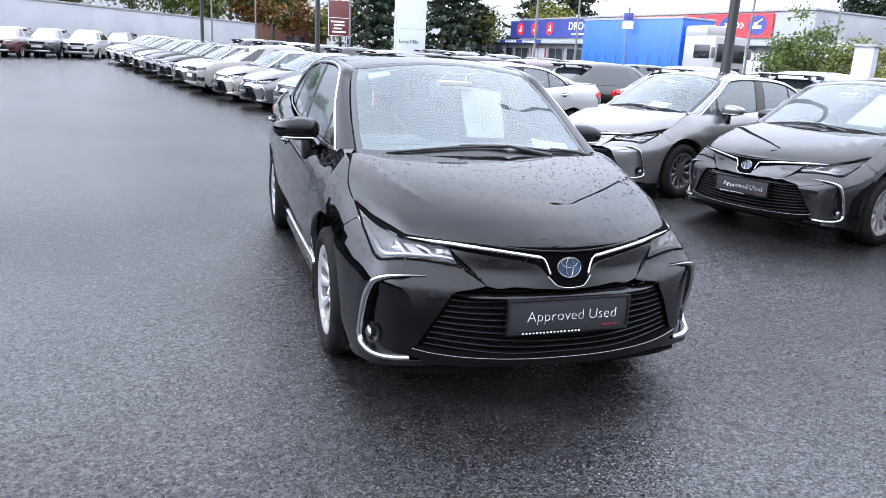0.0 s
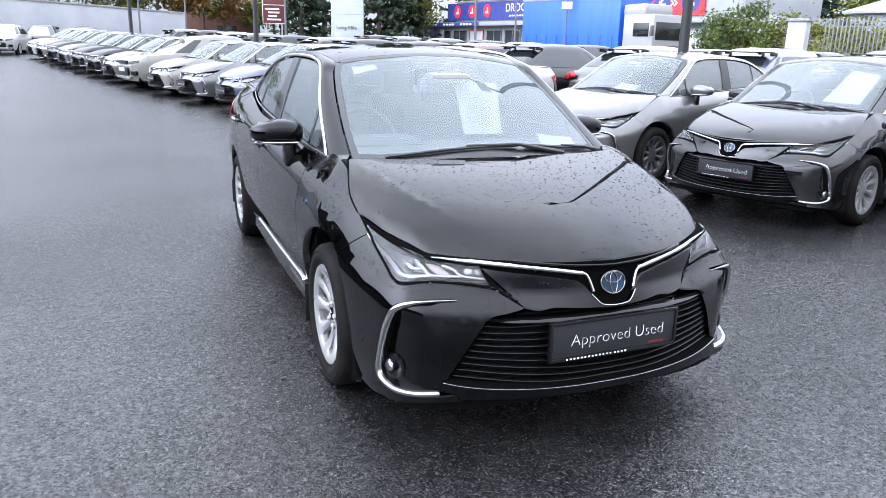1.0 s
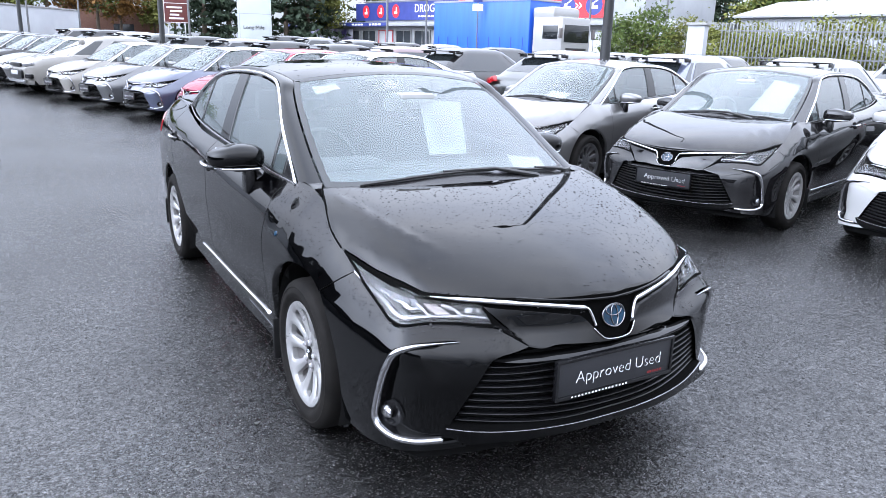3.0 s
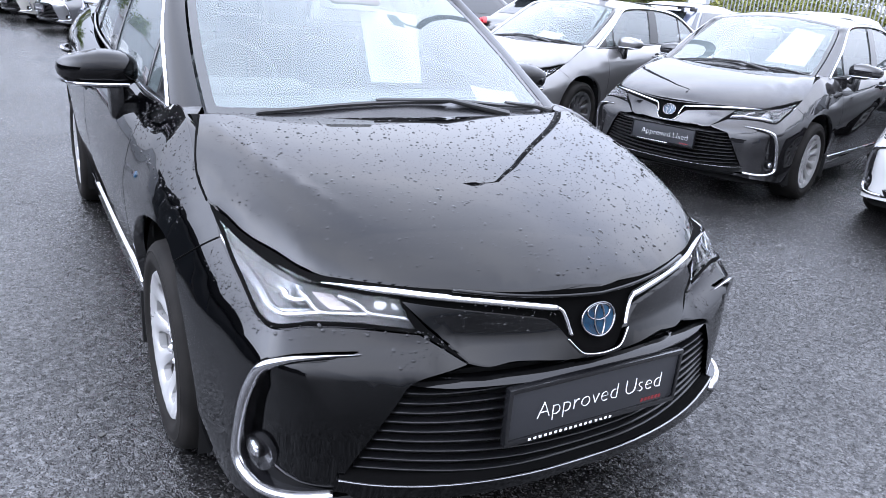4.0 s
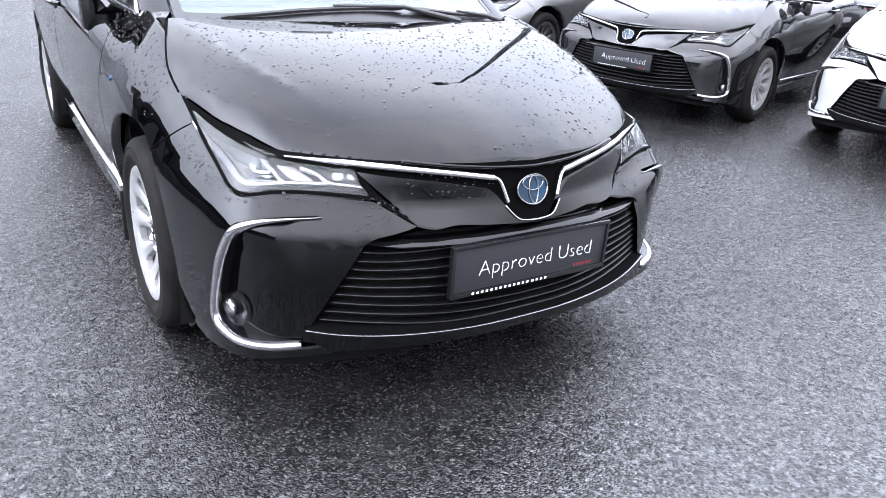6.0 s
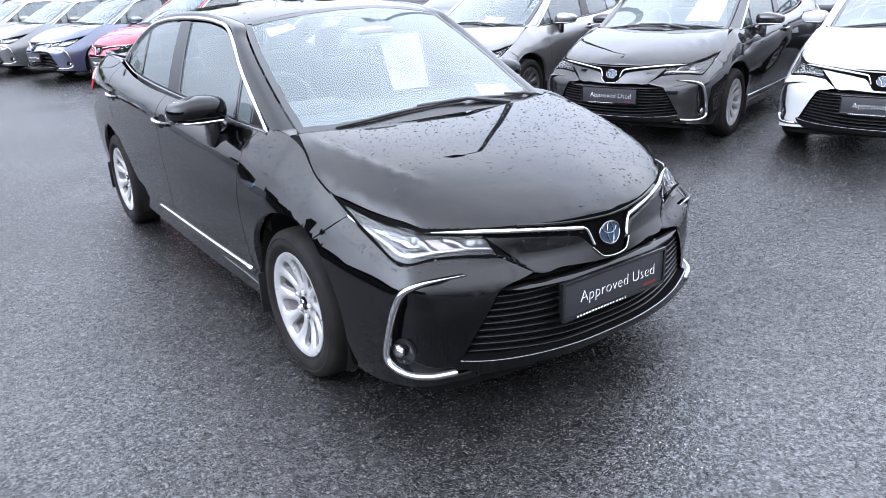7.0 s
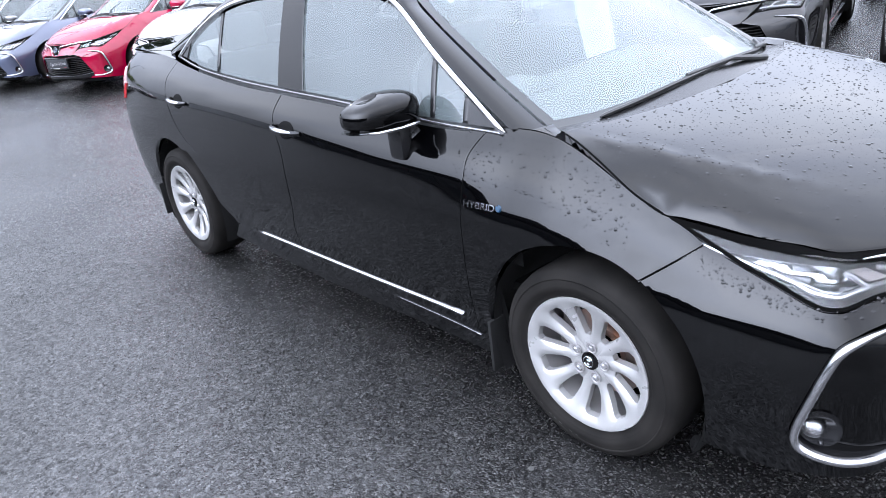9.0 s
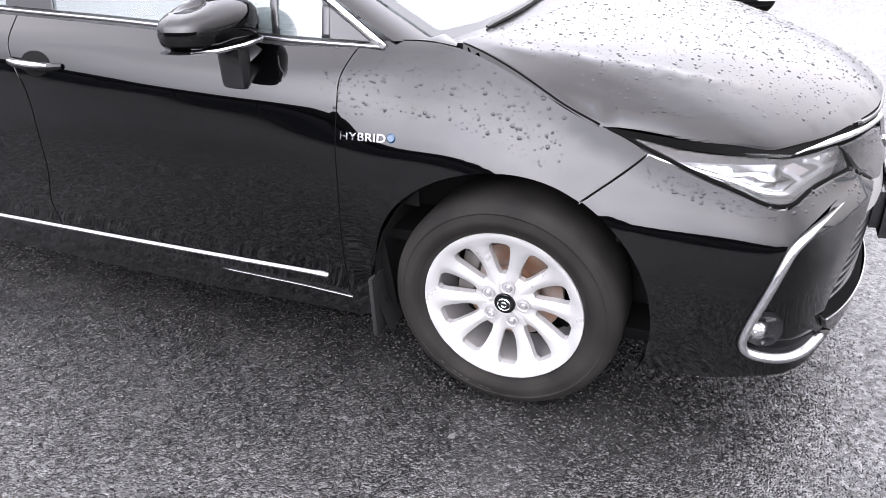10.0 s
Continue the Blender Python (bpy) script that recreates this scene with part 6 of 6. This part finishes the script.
def pole(x, y, tall, r, material_, label):
    p = thing("pole", label, "pole", pose(x, y, rise(y)), "thin poles")
    part("shaft", smoothed(solid("shaft", [tube([(0, 0, 0), (0, 0, tall)], [r, r * .7], 10)])), M[material_], p)
    part("cap", smoothed(solid("cap", [tube([(0, 0, tall), (0, 0, tall + .06)], r * .9, 10)])), M[material_], p)
    return p


for x, y, tall in ((7.9, 46.8, 8.5), (-.6, 58, 8), (2.9, 62, 8), (22.5, 43, 8), (30.2, 35.5, 8), (34.3, 33.0, 6), (16.5, 36.5, 8)):
    pole(x, y, tall, .075, "galv", "slim pale grey steel pole")
rs = thing("road_sign", "small blue road sign on a pole", "sign", pose(20.4, 33.3, .4, 0, 0, -40))
part("post", smoothed(solid("post", [tube([(0, 0, 0), (0, 0, 4.2)], .04, 8)])), M["galv"], rs)
part("board", smoothed(solid("board", [box(0, -.06, 3.75, .5, .03, .34, .01)])), M["banner_blue"], rs)
part("lower_board", smoothed(solid("lower_board", [box(0, -.06, 3.3, .56, .03, .36, .01)])), M["white_ink"], rs)

# ---- boundary at the road: piers, rails and hedge ----
fence = thing("railing", "pale steel palisade railing on a low wall by the road", "fence", pose(26.5, 22.0, .2, 0, 0, -62), kind="")
part("plinth", smoothed(solid("plinth", [box(4.8, .05, .45, 9.8, .22, .9, .012)])), M["render_wall"], fence, "low rendered wall")
for i in range(60):
    x = .16 * i
    part("bar", SHARED.setdefault("pale", smoothed(solid("bar", [box(0, 0, 1.85, .055, .02, 1.9, .006)]))), M["galv"], fence).location = (x, 0, 0)
for z in (1.3, 2.45):
    part("rail", smoothed(solid("rail", [box(4.8, .03, z, 9.8, .035, .06, .006)])), M["galv"], fence)
for x, y in ((25.6, 22.6), (31.6, 13.2)):
    pr = thing("gate_pier", "white rendered gate pier with a flat cap", "pier", pose(x, y, .2, 0, 0, -62), "gate piers")
    part("shaft", smoothed(solid("shaft", [box(0, 0, 1.32, .75, .75, 2.64, .015)])), M["render_wall"], pr)
    part("cap", smoothed(solid("cap", [box(0, 0, 2.70, .9, .9, .12, .02)])), M["coping"], pr)


# ---- trees ----
def leaves(rng, centres, count, spread, size, flat=.6):
    V, F = [], []
    for _ in range(count):
        c = centres[rng.randrange(len(centres))]
        p = Vector(c[:3]) + Vector((rng.gauss(0, 1), rng.gauss(0, 1), rng.gauss(0, flat))) * spread * c[3]
        s = size * rng.uniform(.5, 1.3)
        a = Vector((rng.gauss(0, 1), rng.gauss(0, 1), rng.gauss(0, .7))).normalized()
        b = a.orthogonal().normalized()
        b.rotate(Matrix.Rotation(rng.uniform(0, 6.3), 3, a))
        k = len(V)
        V += [p - a * s, p - b * s * .45, p + a * s, p + b * s * .45 + Vector((0, 0, s * .2))]
        F.append((k, k + 1, k + 2, k + 3))
    return V, F


def broadleaf(seed, tall, width, leaf, count=2600, size=.22):
    rng = random.Random(seed)
    tree = thing("tree", "", "tree")
    base, centres, limbs = tall * .28, [], []
    trunk = tube([(0, 0, 0), (.05, .03, base), (rng.uniform(-.3, .3), rng.uniform(-.3, .3), tall * .7)], [tall * .028, tall * .02, tall * .006], 10)
    for i in range(13):
        t = rng.uniform(.3, 1)
        a, r = rng.uniform(0, 6.28), width * rng.uniform(.35, 1) * (1.1 - .6 * t)
        z0 = base + (tall * .55) * t * .6
        tip = (r * math.cos(a), r * math.sin(a), base + (tall - base) * t * rng.uniform(.8, 1))
        limbs.append(tube([(0, 0, z0), (tip[0] * .5, tip[1] * .5, (z0 + tip[2]) / 2 + .2), tip], [tall * .009, tall * .005, tall * .002], 6))
        centres += [(*tip, rng.uniform(.7, 1.2)), (tip[0] * .6, tip[1] * .6, tip[2] * .92, 1.0)]
    part("trunk", smoothed(solid("trunk", [trunk])), M["bark"], tree)
    tagged(part("branchwork", smoothed(solid("branchwork", limbs)), M["bark"], tree), kind="stuff")
    tagged(part("crown", mesh("crown", *leaves(rng, centres, count, width * .26, size), False), leaf, tree), kind="stuff")
    return tree


def conifer(seed, tall, width, count=3600):
    rng = random.Random(seed)
    tree = thing("tree", "", "tree")
    part("trunk", smoothed(solid("trunk", [tube([(0, 0, 0), (0, 0, tall * .97)], [tall * .022, .03], 9)])), M["bark"], tree)
    centres, limbs = [], []
    for i in range(46):
        t = i / 46
        z = tall * (.10 + .88 * t)
        r = width * (1 - t)**.8 * rng.uniform(.7, 1.1)
        a = i * 2.4 + rng.uniform(-.3, .3)
        tip = Vector((r * math.cos(a), r * math.sin(a), z - r * .12))
        limbs.append(tube([(0, 0, z), tip * .5 + Vector((0, 0, z * .5 + .1)), tip], [.05, .035, .012], 5))
        for q in (.45, .7, .95):
            centres.append((tip.x * q, tip.y * q, z - r * .12 * q, .8))
    tagged(part("branchwork", smoothed(solid("branchwork", limbs)), M["bark"], tree), kind="stuff")
    tagged(part("crown", mesh("crown", *leaves(rng, centres, count, .55, .34, .35), False), M["leaf_dark"], tree), kind="stuff")
    return tree


def far(az, d, e=(-1.34, -2.45)):
    return e[0] + d * math.sin(radians(az)), e[1] + d * math.cos(radians(az))


KIND = [(broadleaf(3, 9, 3.4, M["leaf_green"]), "broad tree with thinning green leaves behind the wall"), (broadleaf(8, 8, 3.0, M["leaf_autumn"]), "tree with brown autumn leaves behind the wall"),
        (conifer(5, 14, 3.6), "tall dark conifer by the road"), (broadleaf(14, 7.5, 2.8, M["leaf_olive"]), "tree with sparse olive leaves by the road")]
SPOTS = [(0, -4.5, 84, 1.0), (0, -2.0, 88, .95), (3, .2, 86, 1.0), (0, 2.0, 84, 1.1), (1, 3.6, 85, 1.15), (0, 5.0, 90, 1.0), (1, 6.4, 92, 1.0), (3, 8.6, 95, .9), (2, 11.9, 84, 1.0), (2, 13.6, 86, 1.1), (2, 17.6, 82, 1.0), (2, 19.2, 84, 1.05),
         (3, 20.6, 86, 1.0), (2, 24.6, 88, 1.0), (3, 25.6, 84, 1.1), (2, 27.4, 92, 1.05), (2, 46.0, 84, .85), (2, 47.6, 84, .9), (2, 49.4, 82, .9), (3, 51.6, 78, 1.0), (0, 53.6, 76, 1.0), (0, -8.5, 86, .8), (3, 9.9, 90, 1.0)]
used = set()
for i, (k, az, d, s) in enumerate(SPOTS):
    x, y = far(az, d)
    tr, label = KIND[k]
    m = pose(x, y, .4, 0, 0, 47 * i)
    if k in used:
        tr = copy_thing(tr, m)
    used.add(k)
    tr.matrix_basis = m @ Matrix.Diagonal((s, s, s, 1))
    tagged(tr, label, "tree", "trees round the yard")


def bush(seed, x, y, w, tall, leaf, label, long=1.0, turn=0):
    rng = random.Random(seed)
    b = thing("bush", label, "bush", pose(x, y, .3, 0, 0, turn))
    cs = []
    for _ in range(60):
        a, q = rng.uniform(0, 6.28), rng.uniform(0, 1)**.5
        cs.append((w * long * q * math.cos(a), w * q * math.sin(a), tall * rng.uniform(.12, 1) * (1 - .55 * q * q), 1))
    stems = [tube([(0, 0, 0), (c[0] * .5, c[1] * .5, c[2] * .6), c[:3]], [.05, .03, .01], 5) for c in cs[:16]]
    tagged(part("branchwork", smoothed(solid("branchwork", stems)), M["bark"], b), kind="stuff")
    tagged(part("foliage", mesh("foliage", *leaves(rng, cs, 9500, .36, .10), False), leaf, b), kind="stuff")
    return b


bx, by = far(43.4, 46)
bush(2, bx, by, 1.9, 4.7, M["leaf_green"], "large round evergreen bush by the road")
bx, by = far(48.5, 46)
bush(6, bx, by, 1.3, 3.3, M["leaf_olive"], "clipped green hedge behind the railing", 4.2, -48)

# ---- round the rest of the yard ----
def showroom(label, m, half, tall, deep):
    """A long dark front of tall panes between piers, under a deep fascia."""
    ob = thing("showroom", label, "building", m)
    part("wall", smoothed(solid("wall", [box(0, -deep / 2 - .3, tall / 2, 2 * half, deep, tall, .03)])), M["showroom"], ob)
    part("fascia", smoothed(solid("fascia", [box(0, .1, tall - .55, 2 * half + .4, 1.0, 1.1, .06)])), M["post"], ob, "black fascia")
    n = int(half / 1.6)
    for k in range(n):
        x = -half + (k + .5) * 2 * half / n
        part("window", smoothed(solid("window", [box(x, -.27, (tall - 1.1) / 2 + .15, 2 * half / n - .35, .08, tall - 1.5, .01)])), M["shop_glass"], ob, "tall dark pane")
    return ob


showroom("dark grey showroom with tall windows and a black fascia", pose(-17.5, 4, 0, 0, 0, -90), 24, 4.4, 8)
slab("wall_back", (-17, -30), (36, -30), 1.7, .25, M["render_wall"], "pale rendered wall behind the yard", "wall")

for az, d, w in ((53.4, 42, 3.6), (58.2, 38, 3.6)):
    bx, by = far(az, d)
    bush(int(az), bx, by, 1.2, 3.0, M["leaf_olive"], "clipped green hedge behind the railing", w, -48)


# ---- rain on the black saloon ----
def raindrops(seed, spots):
    """Low domes of water at (place, normal, radius)."""
    V, F = [], []
    rng = random.Random(seed)
    for p, k, r in spots:
        a = k.orthogonal().normalized()
        b = k.cross(a)
        n, stretch, turn = 7, rng.uniform(.8, 1.35), rng.uniform(0, 6.28)
        i0 = len(V)
        for q, h in ((1.0, -.15), (.82, .22), (.42, .38)):
            for j in range(n):
                t = 2 * math.pi * j / n
                u, w = math.cos(t) * stretch * r * q, math.sin(t) * r * q
                V.append(p + a * (u * math.cos(turn) - w * math.sin(turn)) + b * (u * math.sin(turn) + w * math.cos(turn)) + k * h * r)
        V.append(p + k * .42 * r)
        for m in range(2):
            for j in range(n):
                F.append((i0 + m * n + j, i0 + m * n + (j + 1) % n, i0 + (m + 1) * n + (j + 1) % n, i0 + (m + 1) * n + j))
        F += [(i0 + 2 * n + j, i0 + 2 * n + (j + 1) % n, i0 + 3 * n) for j in range(n)]
    return mesh("raindrops", V, F)


def at_normal(fn, u, v):
    e = .004
    k = (Vector(fn(u + e, v)) - Vector(fn(u - e, v))).cross(Vector(fn(u, v + e)) - Vector(fn(u, v - e))).normalized()
    p = Vector(fn(u, v))
    return p, (k if k.dot(p - Vector((0, 2.3, .45))) > 0 else -k)


rng = random.Random(11)
size = lambda: min(.0054, .0011 + rng.expovariate(1 / .0011))
spots = []
while len(spots) < 2900:
    x, y = rng.uniform(-.72, .72), rng.uniform(.09, 1.08)
    if abs(x) < knots([(.09, .08), (.11, .18), (.18, .34), (.25, .44), (.35, .54), (.445, .62), (.56, .685), (.735, .72), (.83, .715), (.95, .69), (1.08, .65)], y) and knots(HOOD_FRONT, abs(x)) + .03 < y < .93 + .4 * x * x:
        spots.append((*at_normal(on_hood, x, y), size()))
tagged(part("rain_water", raindrops(1, spots), M["water"], main_car, "raindrops on the bonnet"), kind="stuff")
spots = []
while len(spots) < 420:
    x, y = rng.uniform(-.52, .52), rng.uniform(1.86, 3.2)
    if y > 1.80 + .3 * x * x:
        spots.append((*at_normal(on_roof, x, y), size() * 1.1))
tagged(part("rain_water", raindrops(2, spots), M["water"], main_car, "raindrops on the roof"), kind="stuff")
spots = []
while len(spots) < 800:
    s, z = rng.uniform(1.38, 2.0), rng.uniform(.70, .94)
    if knots(TOP, s) - .16 < z < knots(TOP, s) - .012:
        spots.append((*at_normal(body, rng.choice((-1, 1)) * s, z), size()))
while len(spots) < 1400:
    s, z = rng.uniform(.40, 1.2), rng.uniform(.56, .72)
    if knots([(.40, .592), (.5, .545), (.6, .61), (.9, .60), (1.2, .66)], s) + .01 < z < knots([(.4, .60), (.455, .63), (.72, .64), (.88, .63), (1.0, .655), (1.2, .72)], s):
        spots.append((*at_normal(body, rng.choice((-1, 1)) * s, z), size()))
while len(spots) < 1640:
    s, z = rng.uniform(0.12, .46), rng.uniform(.60, .69)
    spots.append((*at_normal(body, rng.choice((-1, 1)) * s, z), size() * .8))
tagged(part("rain_water", raindrops(3, spots), M["water"], main_car, "raindrops on the wings and bumper"), kind="stuff")

# ---- badge on both front wings ----
v, fcs = lettering("HYBRID", .034, .0016)
w = max(p.x for p in v)
for sx in (-1, 1):
    pts = []
    for p in v:
        u = p.x / w * .125
        y = 1.350 - u if sx < 0 else 1.225 + u
        q, k = at_normal(body, sx * y_arc(y), .738 + p.y * .8)
        pts.append(q + k * (.002 + p.z))
    b = part("hybrid_badge", mesh("hybrid_badge", pts, fcs, False), M["badge_chrome"], main_car, "small chrome word on the front wing")
    q, k = at_normal(body, sx * y_arc(1.212), .749)
    part("badge_drop", smoothed(solid("badge_drop", [tube([q, q + k * .004], [.012, .009], 10)])), M["emblem"], b)


# ---- papers in the windscreens ----
def sheet(corners, label, bars=0, m=None):
    """A sheet of paper through four corners, slightly curled, with lines of print."""
    c = [Vector(p) for p in corners]
    k = (c[1] - c[0]).cross(c[3] - c[0]).normalized()
    V, F, n = [], [], 6
    for j in range(n + 1):
        for i in range(n + 1):
            a, b = i / n, j / n
            V.append(c[0].lerp(c[1], a).lerp(c[3].lerp(c[2], a), b) + k * .006 * math.sin(3 * a + 2 * b))
    V += [p - k * .0006 for p in V[:]]
    q = (n + 1)**2
    for j in range(n):
        for i in range(n):
            f = (j * (n + 1) + i, j * (n + 1) + i + 1, (j + 1) * (n + 1) + i + 1, (j + 1) * (n + 1) + i)
            F += [f, tuple(t + q for t in f[::-1])]
    th = thing("price_sheet", label, "paper", m, "papers in the windscreens")
    part("paper", mesh("paper", V, F), M["faded_paper"] if bars else M["paper"], th)
    if bars:
        d, e = c[1] - c[0], c[3] - c[0]
        side = -1 if k.y > 0 else 1
        pieces = []
        for i in range(bars):
            o = c[0] + d * .25 + e * (.2 + .6 * i / bars) + k * .009 * side
            s, h = d * (.5 - .12 * (i % 2)), e * .05
            pieces.append(([o, o + s, o + s + h, o + h], [(0, 1, 2, 3)]))
        part("print", mesh("print", *joined(*pieces), False), M["grey_ink"], th)
    return th


sheet([(.03, 1.60, 1.262), (.30, 1.65, 1.245), (.335, 1.63, .975), (.09, 1.58, .985)], "white price sheet hanging behind the windscreen", 5)
d = inset(on_screen, .05)
sheet([d(.34, 1.22), d(.60, 1.30), d(.575, 1.20), d(.33, 1.11)], "white paper lying on the dashboard")
d = inset(on_screen, .006)
sheet([d(-.47, 1.785), d(-.36, 1.765), d(-.355, 1.70), d(-.475, 1.72)], "small white sticker at the top of the windscreen")
d = inset(on_screen, .03)
ROWM = [pose(x, y, rise(y), 0, 0, ROW_TURN + (-1, -.6, 0, .8, -1.2)[i % 5]) for i, (x, y, p, word) in enumerate(ROW)]
sheet([d(.24, 1.70), d(.49, 1.72), d(.53, 1.25), d(.23, 1.16)], "large white price sheet inside the windscreen", 0, ROWM[1])
sheet([d(.08, 1.20), d(.34, 1.23), d(.34, 1.09), d(.08, 1.06)], "white paper lying on the dashboard", 0, ROWM[2])
sheet([d(.15, 1.60), d(.40, 1.62), d(.42, 1.25), d(.15, 1.22)], "white price sheet inside the windscreen", 0, ROWM[0])

# ---- scraps on the asphalt ----
for x, y, s in ((-1.012, 1.016, .010), (-1.31, -.22, .004), (-1.18, .62, .0035), (-1.55, 2.3, .004)):
    scrap = thing("gum_spot", "small pale trodden spot on the asphalt", "litter", pose(x, y, .001, 0, 0, 40 * x), "pale spots on the asphalt")
    part("blob", smoothed(solid("blob", [([Vector((s * (1 + .25 * math.sin(3 * t + x)) * math.cos(t), s * math.sin(t), h)) for h in (0, .003) for t in [2 * math.pi * i / 12 for i in range(12)]], [tuple(range(12))[::-1], tuple(range(12, 24))] + [(i, (i + 1) % 12, 12 + (i + 1) % 12, 12 + i) for i in range(12)])])), M["spot"], scrap)
